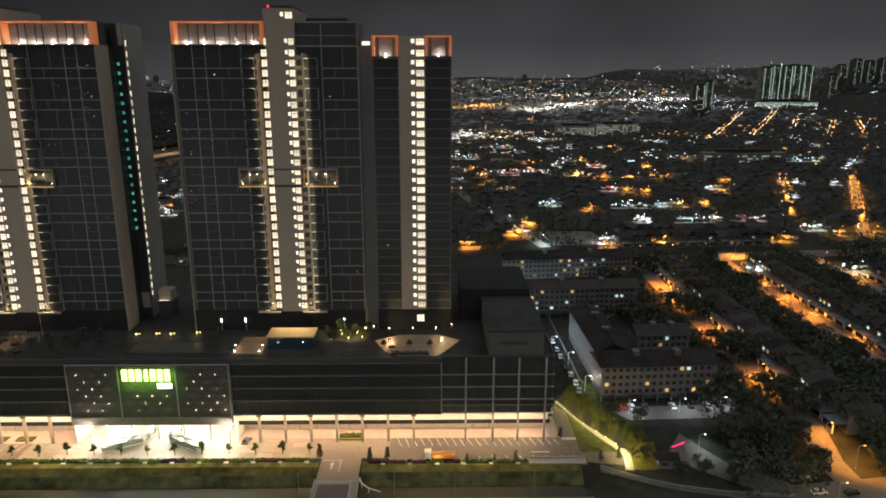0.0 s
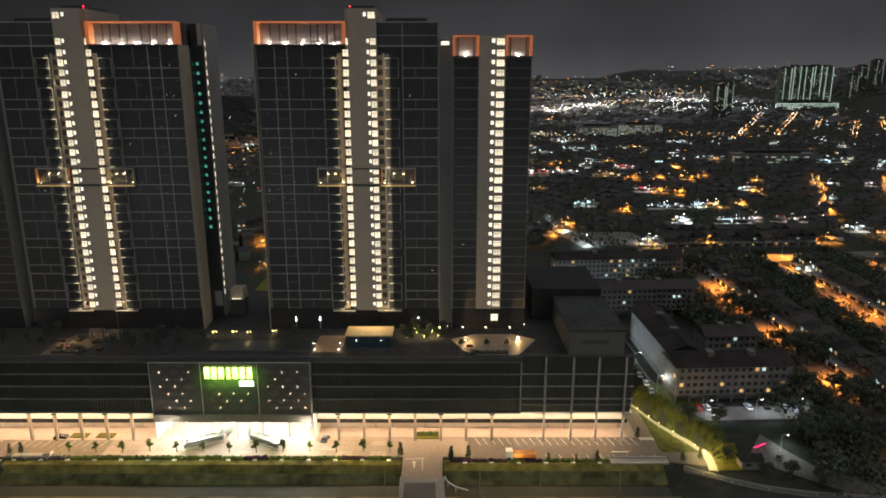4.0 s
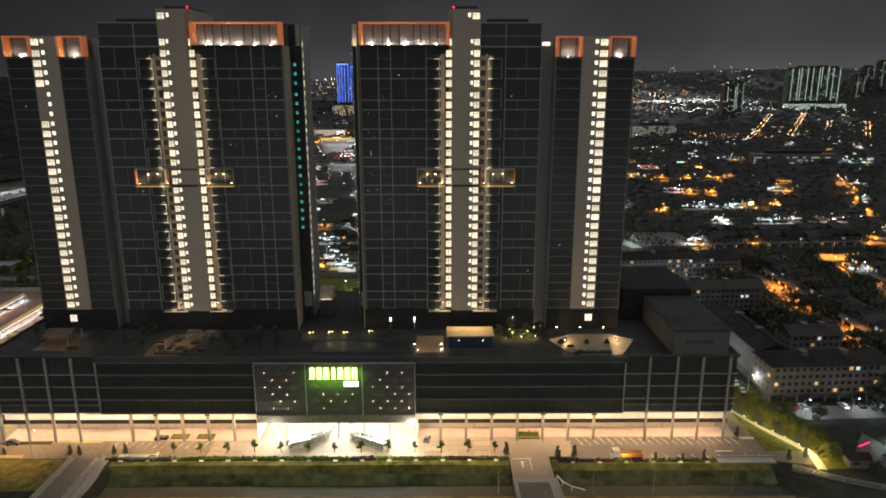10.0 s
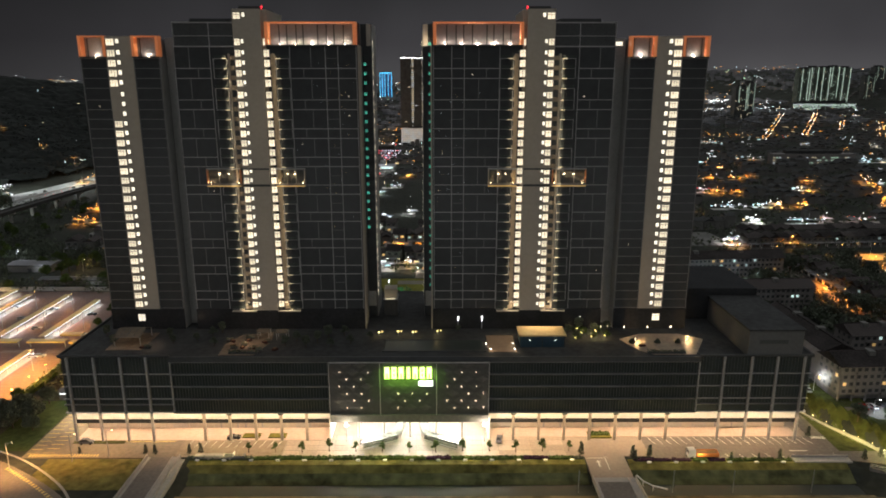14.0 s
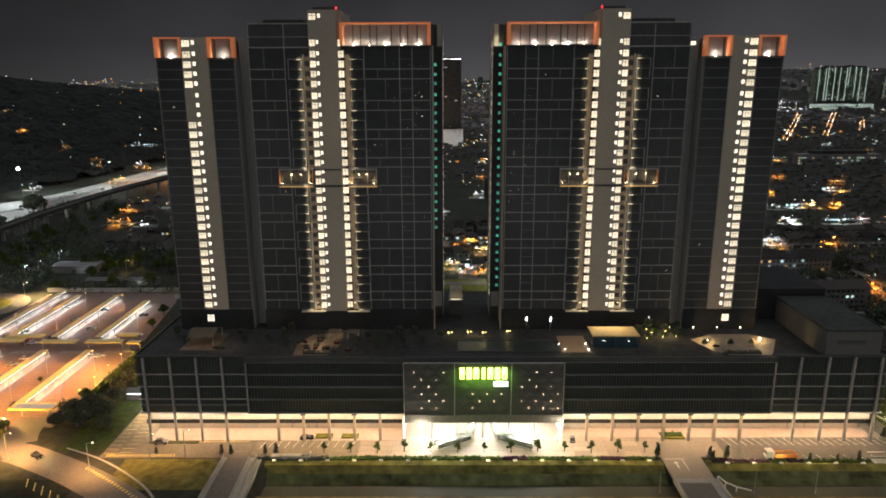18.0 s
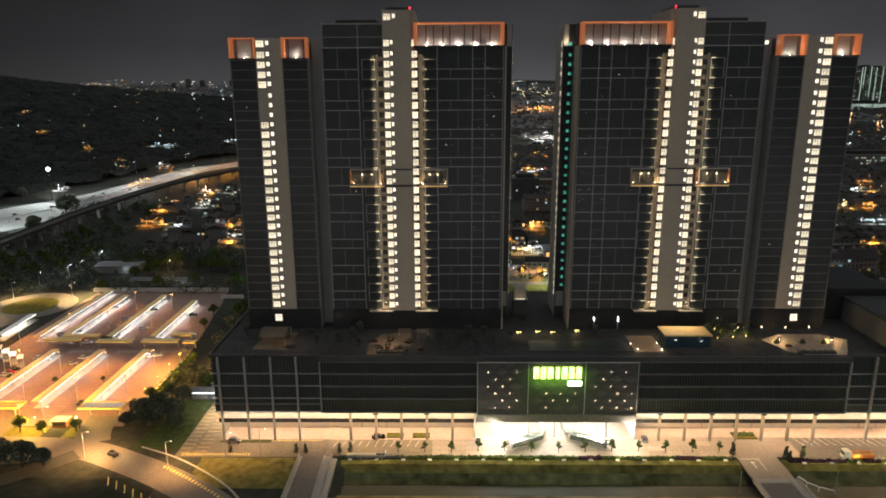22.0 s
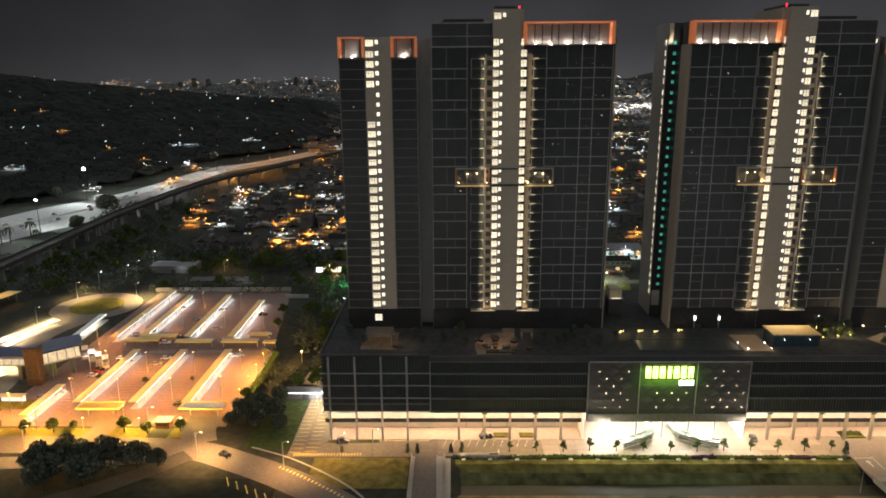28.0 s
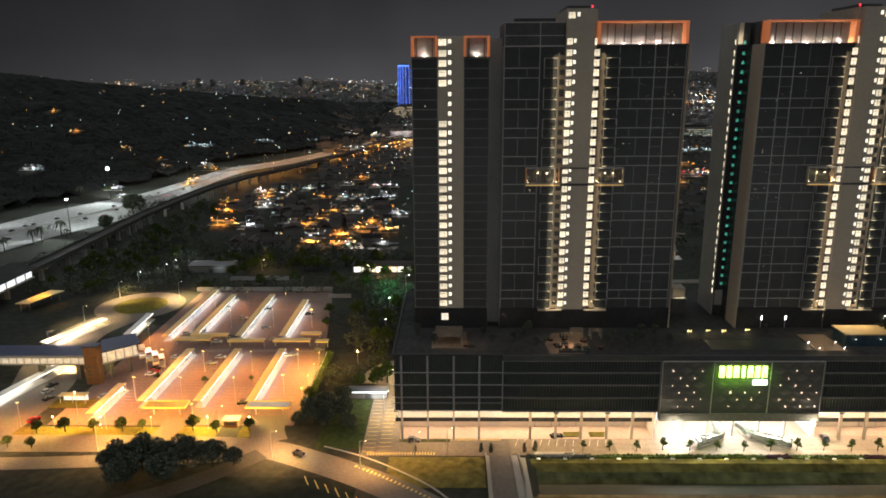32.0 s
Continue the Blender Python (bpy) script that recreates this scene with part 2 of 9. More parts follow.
# ---- mesh building ----
class Mesh:
    """Collects solid pieces into one mesh."""

    def __init__(self):
        self.v, self.f = [], []

    def add(self, verts, faces):
        k = len(self.v)
        self.v.extend(verts)
        self.f.extend([tuple(k + i for i in face) for face in faces])
        return self

    def box(self, x0, x1, y0, y1, z0, z1):
        if x0 > x1:
            x0, x1 = x1, x0
        vs = [(x, y, z) for z in (z0, z1) for x, y in ((x0, y0), (x1, y0), (x1, y1), (x0, y1))]
        return self.add(vs, [(3, 2, 1, 0), (4, 5, 6, 7), (0, 1, 5, 4), (1, 2, 6, 5), (2, 3, 7, 6), (3, 0, 4, 7)])

    def prism(self, poly, z0, z1):
        n = len(poly)
        vs = [(x, y, z0) for x, y in poly] + [(x, y, z1) for x, y in poly]
        return self.add(vs, [tuple(reversed(range(n))), tuple(range(n, 2 * n))] + [(i, (i + 1) % n, n + (i + 1) % n, n + i) for i in range(n)])

    def cone(self, x, y, z0, z1, r0, r1, n=8):
        vs = [(x + r * math.cos(6.28319 * i / n), y + r * math.sin(6.28319 * i / n), z) for z, r in ((z0, r0), (z1, r1)) for i in range(n)]
        return self.add(vs, [tuple(reversed(range(n))), tuple(range(n, 2 * n))] + [(i, (i + 1) % n, n + (i + 1) % n, n + i) for i in range(n)])

    def bar(self, a, b, r, n=4, r2=None):
        a, b = Vector(a), Vector(b)
        d = (b - a).normalized()
        s = d.cross(Vector((0, 0, 1)) if abs(d.z) < 0.9 else Vector((1, 0, 0))).normalized()
        u = d.cross(s)
        r2 = r if r2 is None else r2
        vs = [tuple(p + (s * math.cos(6.28319 * (i + 0.5) / n) + u * math.sin(6.28319 * (i + 0.5) / n)) * q) for p, q in ((a, r), (b, r2)) for i in range(n)]
        return self.add(vs, [tuple(reversed(range(n))), tuple(range(n, 2 * n))] + [(i, (i + 1) % n, n + (i + 1) % n, n + i) for i in range(n)])

    def gable(self, x0, x1, y0, y1, z0, h, over=0.5, along="x"):
        x0, x1, y0, y1 = x0 - over, x1 + over, y0 - over, y1 + over
        if along == "x":
            ym = (y0 + y1) / 2
            vs = [(x0, y0, z0), (x1, y0, z0), (x1, y1, z0), (x0, y1, z0), (x0, ym, z0 + h), (x1, ym, z0 + h)]
            return self.add(vs, [(3, 2, 1, 0), (0, 1, 5, 4), (2, 3, 4, 5), (0, 4, 3), (1, 2, 5)])
        xm = (x0 + x1) / 2
        vs = [(x0, y0, z0), (x1, y0, z0), (x1, y1, z0), (x0, y1, z0), (xm, y0, z0 + h), (xm, y1, z0 + h)]
        return self.add(vs, [(3, 2, 1, 0), (0, 1, 4), (1, 2, 5, 4), (2, 3, 5), (3, 0, 4, 5)])

    def bead(self, x, y, z, r):
        vs = [(x + r, y, z), (x - r, y, z), (x, y + r, z), (x, y - r, z), (x, y, z + r), (x, y, z - r)]
        return self.add(vs, [(0, 2, 4), (2, 1, 4), (1, 3, 4), (3, 0, 4), (2, 0, 5), (1, 2, 5), (3, 1, 5), (0, 3, 5)])

    def ball(self, x, y, z, r, n=10, m=6):
        vs = [(x, y, z - r)] + [(x + r * math.cos(6.28319 * i / n) * math.sin(3.14159 * j / m), y + r * math.sin(6.28319 * i / n) * math.sin(3.14159 * j / m), z - r * math.cos(3.14159 * j / m)) for j in range(1, m) for i in range(n)] + [(x, y, z + r)]
        fs = [(0, 1 + (i + 1) % n, 1 + i) for i in range(n)]
        for j in range(m - 2):
            fs += [(1 + j * n + i, 1 + j * n + (i + 1) % n, 1 + (j + 1) * n + (i + 1) % n, 1 + (j + 1) * n + i) for i in range(n)]
        k = 1 + (m - 2) * n
        fs += [(k + i, k + (i + 1) % n, k + n) for i in range(n)]
        return self.add(vs, fs)

    def lattice(self, xs, zs, hollow, y0, y1):
        """One connected plate on a grid of cells, with the hollow cells (i, j) left out."""
        nx_, nz_ = len(xs), len(zs)
        full = {(i, j) for i in range(nx_ - 1) for j in range(nz_ - 1)} - set(hollow)
        vs = [(x, y, z) for y in (y0, y1) for z in zs for x in xs]
        at = lambda i, j, k: k * nx_ * nz_ + j * nx_ + i
        fs = []
        for i, j in full:
            fs.append((at(i, j, 0), at(i + 1, j, 0), at(i + 1, j + 1, 0), at(i, j + 1, 0)))
            fs.append((at(i, j + 1, 1), at(i + 1, j + 1, 1), at(i + 1, j, 1), at(i, j, 1)))
            for di, dj, a, b in ((0, -1, (0, 0), (1, 0)), (1, 0, (1, 0), (1, 1)), (0, 1, (1, 1), (0, 1)), (-1, 0, (0, 1), (0, 0))):
                if (i + di, j + dj) not in full:
                    p, q = (i + a[0], j + a[1]), (i + b[0], j + b[1])
                    fs.append((at(*q, 0), at(*p, 0), at(*p, 1), at(*q, 1)))
        used = sorted({i for f in fs for i in f})
        back = {o: n for n, o in enumerate(used)}
        return self.add([vs[o] for o in used], [tuple(back[i] for i in f) for f in fs])

    def data(self, name, material):
        d = bpy.data.meshes.new(name)
        d.from_pydata(self.v, [], self.f)
        d.materials.append(material)
        return d


def part(name, shape, material, parent=None, label="", at=None):
    """Links one mesh as one object, under a thing or a part. shape: a Mesh, or mesh data shared by alike pieces."""
    d = shape.data(name, material) if isinstance(shape, Mesh) else shape
    ob = new(name, d)
    if at is not None:
        ob.location = at
    if parent:
        ob.parent = parent
        ob.matrix_parent_inverse = parent.matrix_basis.inverted()
    if label:
        ob["label"] = label
    return ob


def thing(name, at, label, category, group="", kind=""):
    root = new(name)
    root.location = at
    root.empty_display_size = 0.5
    return tagged(root, label, category, group, kind)


def solid(name, shape, material, label, category, group="", kind=""):
    return tagged(part(name, shape, material), label, category, group, kind)


def spread(proto, places):
    """Puts a thing built round the origin at the first place, and copies of it at the others."""
    for m in places[1:]:
        copy_thing(proto, m)
    proto.matrix_basis = places[0] @ Matrix.Diagonal((*proto.scale, 1))


def box(*a):
    return Mesh().box(*a)


def smooth(a):
    a = min(1.0, max(0.0, a))
    return a * a * (3 - 2 * a)


# ---- the lie of the land ----
def land(x, y):
    """Height of the ground: flat plaza, canal in front, a higher estate behind the grass slope, hills far off."""
    edge = 54.6 - (y - 191.5) * 0.448 if y < 226 else 39.2
    z = 5.6 * smooth((x - edge - 0.9) / 5.5) * smooth((y - 182) / 16)
    if y < 186 and -163 < x < 50:
        side = min(smooth((x + 163) / 2.5), 1 - smooth((x - 38) / 12))
        z -= 3.6 * smooth((185.0 - y) / 7.5) * side
    d = math.hypot(x, y)
    if d > 1200:
        z += 24 * smooth((d - 1200) / 900)
    z += 84 * math.exp(-(((x + 1520) / 480) ** 2 + ((y - 1850) / 600) ** 2))
    z += 42 * smooth((-330 - x) / 170) * smooth((x + 1600) / 300) * math.exp(-((y - 1620) / 230) ** 2)
    z += 30 * math.exp(-(((x + 900) / 330) ** 2 + ((y - 1250) / 420) ** 2))
    if d > 2200:
        z += smooth((d - 2200) / 1500) * (52 + 40 * noise.noise((x / 700, y / 700, 3.0)))
    if x > 1010:
        z += 55 * smooth((x - 1010) / 140) * smooth((y - 1300) / 400)
    return z


def drape(name, line, width, material, lift=0.06, step=6.0, kerb=None):
    """A road or path of that width along a line of points, lying on the ground."""
    pts = []
    for (x0, y0), (x1, y1) in zip(line, line[1:]):
        n = max(1, int(math.hypot(x1 - x0, y1 - y0) / step))
        pts += [(x0 + (x1 - x0) * i / n, y0 + (y1 - y0) * i / n) for i in range(n)]
    pts.append(line[-1])
    m = Mesh()
    vs = []
    for i, (x, y) in enumerate(pts):
        a, b = pts[max(0, i - 1)], pts[min(len(pts) - 1, i + 1)]
        d = Vector((b[0] - a[0], b[1] - a[1])).normalized()
        for s in (-1, 1):
            px, py = x - d.y * s * width / 2, y + d.x * s * width / 2
            vs.append((px, py, land(px, py) + lift))
    m.add(vs, [(2 * i + 1, 2 * i, 2 * i + 2, 2 * i + 3) for i in range(len(pts) - 1)])
    return part(name, m, material)


def bend(points, n=8):
    """A smooth line through the points."""
    out = []
    for i in range(len(points) - 1):
        p = [Vector(points[max(0, min(len(points) - 1, i + k))]) for k in (-1, 0, 1, 2)]
        for j in range(n):
            t = j / n
            q = 0.5 * (2 * p[1] + (p[2] - p[0]) * t + (2 * p[0] - 5 * p[1] + 4 * p[2] - p[3]) * t * t + (3 * p[1] - p[0] - 3 * p[2] + p[3]) * t ** 3)
            out.append(tuple(q))
    out.append(tuple(points[-1]))
    return out


def steps(a, b, d):
    return [a + (b - a) * i / max(1, round((b - a) / d)) for i in range(max(1, round((b - a) / d)) + 1)]


gx = [-5000, -4200, -3500] + steps(-3000, -700, 110) + steps(-660, -230, 22) + steps(-220, 70, 3.4) + steps(75, 320, 11) + steps(340, 900, 45) + steps(980, 3600, 110) + [4200, 5000]
gy = [-900, -500, -200] + steps(-100, 155, 17) + steps(158, 232, 1.9) + steps(236, 460, 12) + steps(480, 1100, 45) + steps(1180, 4600, 105)
gm = Mesh()
gm.v = [(x, y, land(x, y) - 0.15) for y in gy for x in gx]
nx = len(gx)
gm.f = [(j * nx + i, j * nx + i + 1, (j + 1) * nx + i + 1, (j + 1) * nx + i) for j in range(len(gy) - 1) for i in range(nx - 1)]
ground = solid("ground", gm, M_GROUND, "dark night ground with scrub and soil reaching the hills", "ground", "", "structure")
for p in ground.data.polygons:
    p.use_smooth = True

# ---- the two residential towers ----
XC, YF, Z0 = -97.9, 223.5, 29.0
LEVELS = [124.5 - 3.055 * k - (0.35 if k >= 1 else 0) - (0.6 if k >= 5 else 0) for k in range(29)]
SLABS = [z - 1.53 for z in LEVELS]


def window_mesh(w, h, bars):
    """Frame with glazing bars, centred, facing -y."""
    t = 0.09
    xs_, zs_ = [-w / 2 - t, -w / 2], [-h / 2 - t, -h / 2]
    for i in range(1, bars):
        xs_ += [-w / 2 + w * i / bars - 0.045, -w / 2 + w * i / bars + 0.045]
    if bars > 1:
        zs_ += [h * 0.18, h * 0.18 + 0.08]
    xs_, zs_ = xs_ + [w / 2, w / 2 + t], zs_ + [h / 2, h / 2 + t]
    hollow = [(i, j) for i in range(1, len(xs_) - 1, 2) for j in range(1, len(zs_) - 1, 2)]
    return Mesh().lattice(xs_, zs_, hollow, -0.1, 0.05)


PANES = {}


def window(parent, x, y, z, w, h, bars, lit, side=0):
    """One window with its pane; side turns it to face along x."""
    key = (w, h, bars, lit.name, side)
    if key not in PANES:
        fr, pn = window_mesh(w, h, bars), Mesh().box(-w / 2, w / 2, -0.13 if side else -0.03, 0.02, -h / 2, h / 2)
        if side:
            for m in (fr, pn):
                m.v = [(-side * b, side * a, c) for a, b, c in m.v]
        PANES[key] = (fr.data("window", M_TRIM_DIM), pn.data("pane", lit))
    fr, pn = PANES[key]
    frame_ob = part("window", fr, None, parent, "", (x, y, z))
    part("pane", pn, None, frame_ob, "", (x, y, z))
    return frame_ob


def tower(s, name_label):
    X = lambda u: XC + s * u
    root = thing("residential_tower", (X(45), 236, Z0), name_label, "tower", "twin towers")

    def slab(name, u0, u1, y0, y1, z0, z1, material, label=""):
        return part(name, box(X(u0), X(u1), y0, y1, z0, z1), material, root, label)

    # masses
    slab("inner_block", 11.6, 40.4, YF, 249.5, Z0, 123.6, M_GLASS, "dark glazed block")
    slab("outer_block", 50.6, 69.9, YF, 249.5, Z0, 123.2, M_GLASS, "dark glazed block")
    slab("outer_block_top", 50.6, 69.7, YF + 0.4, 246, 123.2, 130.5, M_DARKWALL, "dark plant-room storey")
    slab("core", 41.6, 50.4, YF - 0.9, 247, Z0, 134.4, M_BEIGE, "beige rendered core wall")
    slab("core_back", 40.4, 41.6, YF + 1.4, 247, Z0, 134.4, M_BEIGE)
    slab("recess", 69.9, 74.3, YF + 5.5, 244, Z0, 126.0, M_GREY, "grey recessed wall")
    slab("wing_block", 74.3, 82.6, YF, 245, Z0, 120.0, M_GLASS, "dark glazed wing")
    slab("wing_block", 90.9, 99.3, YF, 245, Z0, 120.0, M_GLASS, "dark glazed wing")
    slab("wing_wall", 82.6, 90.9, YF - 0.3, 245, Z0, 126.3, M_BEIGE, "beige rendered wall strip")
    slab("wing_side", 74.17, 74.29, YF + 0.1, YF + 5.5, Z0, 120.0, M_GREY, "grey return wall")
    slab("recess_side", 69.91, 70.03, YF + 0.1, YF + 5.5, Z0, 123.0, M_GREY, "grey return wall")
    slab("wing_top", 75.1, 82.4, YF + 2.4, 244, 120.0, 125.6, M_PANEL)
    slab("wing_top", 91.1, 98.5, YF + 2.4, 244, 120.0, 125.6, M_PANEL)
    slab("side_wall", 11.42, 11.6, YF - 1.2, 231, Z0, 123.6, M_BEIGE, "beige side strip")
    slab("rear_block", 8.5, 12.6, 236.0, 250.5, Z0, 130.8, M_GLASS, "dark rear block set back between the towers")
    slab("rear_side", 8.38, 8.5, 236.1, 250.7, Z0, 130.8, M_GREY, "pale grey side wall")
    slab("rear_base", 8.9, 11.9, 235.7, 236.0, 33.0, 38.6, M_GREY, "pale grey base panel")
    slab("rear_panel", 8.7, 10.2, 235.84, 236.0, 123.9, 130.8, M_BEIGE, "pale beige top panel")
    # Unseen lamp added to brighten the pale top panel on this tower.
    if s > 0:
        lamp("AREA", (X(9.4), 234.6, 124.4), 150, (1.0, 0.84, 0.6), size=(1.4, 0.3), target=(X(9.4), 236.0, 127.6))
    slab("corner_strip", 11.2, 11.75, YF - 0.3, YF + 0.3, Z0, 123.5, M_BEIGE, "pale corner strip")
    # Near-black bands paint in the shade of the recessed base storeys.
    slab("base_band", 11.6, 69.9, YF - 0.5, YF + 0.2, Z0, 36.2, M_VOID, "near-black base bands, the shade of recessed storeys in their colour")
    slab("base_band", 74.3, 99.3, YF - 0.5, YF + 0.2, Z0, 36.2, M_VOID)
    slab("base_band", 41.5, 50.5, YF - 1.2, YF - 0.85, Z0, 35.9, M_VOID)
    slab("base_band", 82.6, 90.9, YF - 0.6, YF - 0.28, Z0, 31.4, M_VOID)
    slab("roof_plant", 14, 38, YF + 8, 246, 123.6, 131.0, M_DARKWALL)
    slab("roof_plant", 53, 66, YF + 6, 243, 130.5, 132.0, M_DARKWALL)
    slab("roof_plant", 42.5, 49.5, YF + 4, 244, 134.4, 135.6, M_DARKWALL)

    # copper-framed crowns with an uplit back wall
    def crown(u0, u1, z0, z1, deep, lights, slots):
        t = 0.98 if u1 - u0 > 12 else 0.78
        a_, b_ = sorted((X(u0), X(u1)))
        fr = Mesh().lattice([a_, a_ + t, b_ - t, b_], [z0, z1 - 0.36, z1], [(1, 0)], YF - 0.7, YF + deep)
        c = part("crown_frame", fr, M_COPPER_WASH, root, "copper-orange crown frame, its lamp wash put in as emission")
        part("back_wall", box(X(u0 + t), X(u1 - t), YF + deep - 0.3, YF + deep, z0, z1 - 0.36), M_PANEL, c, "grey uplit panel wall")
        part("ledge", box(X(u0), X(u1), YF - 0.75, YF + deep, z0 - 0.35, z0), M_DARKWALL, c)
        sl = Mesh()
        for u in slots:
            sl.box(X(u - 0.19), X(u + 0.19), YF + deep - 0.42, YF + deep - 0.3, z0 + 0.1, z1 - 0.5)
        tagged(part("joint_grid", sl, M_DARKWALL, c, "dark vertical joints"), kind="stuff")
        for u in lights:
            part("uplight", Mesh().bead(X(u), YF + deep - 0.8, z0 + 0.1, 0.25), M_BULB, c, "bright uplight")
            lamp("POINT", (X(u), YF + deep - 0.8, z0 + 0.5), 560, (1.0, 0.86, 0.68), 0.15)

    crown(12.1, 40.6, 123.7, 130.6, 3.2, [16.0, 21.2, 26.4, 31.6, 36.6], [16.4, 19.4, 21.8, 24.6, 29.2, 31.4, 34.4, 36.8])
    crown(74.3, 82.6, 120.1, 126.4, 2.4, [78.4], [76.0, 80.9])
    crown(90.9, 99.3, 120.1, 126.4, 2.4, [95.1], [92.6, 97.6])
    slab("crown_return", 11.4, 12.1, YF + 3.2, 230, 123.7, 130.4, M_DARKWALL)

    # lit stair and lobby windows, floor by floor
    for k, z in enumerate(LEVELS):
        window(root, X(49.25), YF - 0.96, z, 1.75, 1.95, 2, M_ROOM)
        window(root, X(47.65), YF - 0.96, z + 0.25, 0.8, 1.2, 1, M_ROOM2)
        window(root, X(40.45), YF - 0.2, z, 1.75, 2.05, 2, M_ROOM)
        if not (s < 0 and k in (5, 6, 7)):
            window(root, X(89.35), YF - 0.36, z, 2.45, 1.95, 3, M_ROOM)
        window(root, X(87.05), YF - 0.36, z + 0.3, 1.05, 1.3, 1, M_ROOM2)
        if (1 if s < 0 else -1) < k < (21 if s < 0 else 29):
            window(root, X(10.85), 235.88, z, 0.8, 0.95, 2, M_GREENWIN)
        window(root, X(8.34), 237.0, z + 0.1, 0.55, 1.8, 1, M_SLOT, s * -1)
    window(root, X(48.9), YF - 0.96, 132.3, 2.2, 1.9, 2, M_ROOM)
    window(root, X(46.8), YF - 0.96, 132.6, 0.9, 1.3, 1, M_ROOM2)
    window(root, X(88.9), YF - 0.6, 33.2, 2.4, 2.4, 2, M_ROOM2)
    if s > 0:
        window(root, X(71.9), YF + 5.4, 124.3, 2.6, 1.2, 1, M_ROOM2)

    # slab edges and mullions of the dark facades
    lines = Mesh()
    for k, z in enumerate(SLABS):
        if k % 3 != 1 and k > 0:
            lines.box(X(12.1), X(33.2), YF - 0.16, YF, z - 0.13, z + 0.13)
            lines.box(X(58.4), X(69.9), YF - 0.16, YF, z - 0.13, z + 0.13)
    for u in (12.2, 18.0, 22.0, 33.2, 58.4, 69.7):
        lines.box(X(u - 0.12), X(u + 0.12), YF - 0.14, YF, 36.2, 123.2)
    for u in (58.4, 69.6):
        lines.box(X(u - 0.12), X(u + 0.12), YF + 0.24, YF + 0.4, 123.2, 130.5)
    lines.box(X(50.6), X(69.7), YF + 0.2, YF + 0.4, 130.2, 130.6).box(X(50.6), X(69.7), YF + 0.2, YF + 0.4, 126.3, 126.5)
    lines.box(X(50.6), X(69.9), YF - 0.14, YF + 0.4, 123.0, 123.4)
    tagged(part("facade_frame", lines, M_TRIM, root, "grey slab edges and mullions"), kind="stuff")
    short = Mesh()
    for k in range(28):
        top, low = SLABS[k], SLABS[k + 1]
        one = (k + 1) % 3 == 0
        u_in, u_out = (29.0, 62.4) if one else (26.6, 65.0)
        for u in (u_in, u_out):
            short.box(X(u - 0.11), X(u + 0.11), YF - 0.12, YF, low, top)
        for u0, u1 in ((18.0, 22.0),):
            short.box(X(u0), X(u1), YF - 0.1, YF, low - 0.08, low + 0.08)
    tagged(part("mullion_grid", short, M_TRIM_DIM, root, "staggered mullions"), kind="stuff")
    wl_ = Mesh()
    for z in SLABS[2:] + [SLABS[1]]:
        for u0, u1 in ((74.4, 82.5), (91.0, 99.2)):
            wl_.box(X(u0), X(u1), YF - 0.15, YF, z - 0.11, z + 0.11)
    for u in (99.15, 91.0, 74.45, 82.5):
        wl_.box(X(u - 0.13), X(u + 0.13), YF - 0.17, YF, 36.2, 120)
    tagged(part("wing_frame", wl_, M_TRIM_DIM, root, "grey slab edges"), kind="stuff")

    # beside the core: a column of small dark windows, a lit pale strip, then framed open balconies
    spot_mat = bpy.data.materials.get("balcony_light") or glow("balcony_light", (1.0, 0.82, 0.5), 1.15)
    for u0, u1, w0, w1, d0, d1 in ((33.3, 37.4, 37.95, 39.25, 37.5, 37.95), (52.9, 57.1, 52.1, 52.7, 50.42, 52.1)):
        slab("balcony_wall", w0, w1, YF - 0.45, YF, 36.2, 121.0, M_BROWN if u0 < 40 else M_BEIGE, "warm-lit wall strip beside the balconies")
        # One unseen tall area lamp per strip stands in for its balcony lights.
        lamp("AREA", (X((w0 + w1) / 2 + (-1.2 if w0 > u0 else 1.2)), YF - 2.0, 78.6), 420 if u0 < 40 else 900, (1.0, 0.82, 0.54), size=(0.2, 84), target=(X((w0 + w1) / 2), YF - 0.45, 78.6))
        near, far = (u1, u0) if w0 > u0 else (u0, u1)
        col = part("window_strip", box(X(d0), X(d1), YF - 0.1, YF - 0.02, 36.2, 121.0), M_GLASS, root, "column of small dark windows")
        rungs, spots, posts, rails_ = Mesh(), Mesh(), Mesh(), Mesh()
        n_ = 1 if near > far else -1
        for k in range(1, 29):
            z = SLABS[k]
            rungs.box(X(d0), X(d1), YF - 0.35, YF - 0.1, z - 0.5, z + 0.85)
            if 13 <= k <= 14:
                continue
            b = part("balcony", box(X(u0), X(u1), YF - 1.25, YF, z - 0.16, z), M_CONC_D, root)
            part("railing", box(X(u0 + 0.1), X(u1 - 0.1), YF - 1.24, YF - 1.2, z + 0.05, z + 1.0), M_GLASS2, b, "dark glass railing")
            if k % 3 != 2:
                rails_.box(X(u0), X(u1), YF - 1.32, YF - 1.25, z - 0.12, z + 0.02)
            else:
                rails_.box(X(u0), X(u1), YF - 1.3, YF - 1.25, z - 0.07, z + 0.0)
            spots.box(X(near), X(near - (1.5 if k % 3 != 2 else 0.8) * n_), YF - 1.36, YF - 1.32, z - 0.13, z + 0.0)
            if k % 3 != 1 and k < 28:
                posts.box(X(far - 0.1), X(far + 0.1), YF - 1.28, YF - 1.05, z, SLABS[k - 1])
                posts.box(X(near - 0.08), X(near + 0.08), YF - 1.28, YF - 1.05, z, SLABS[k - 1])
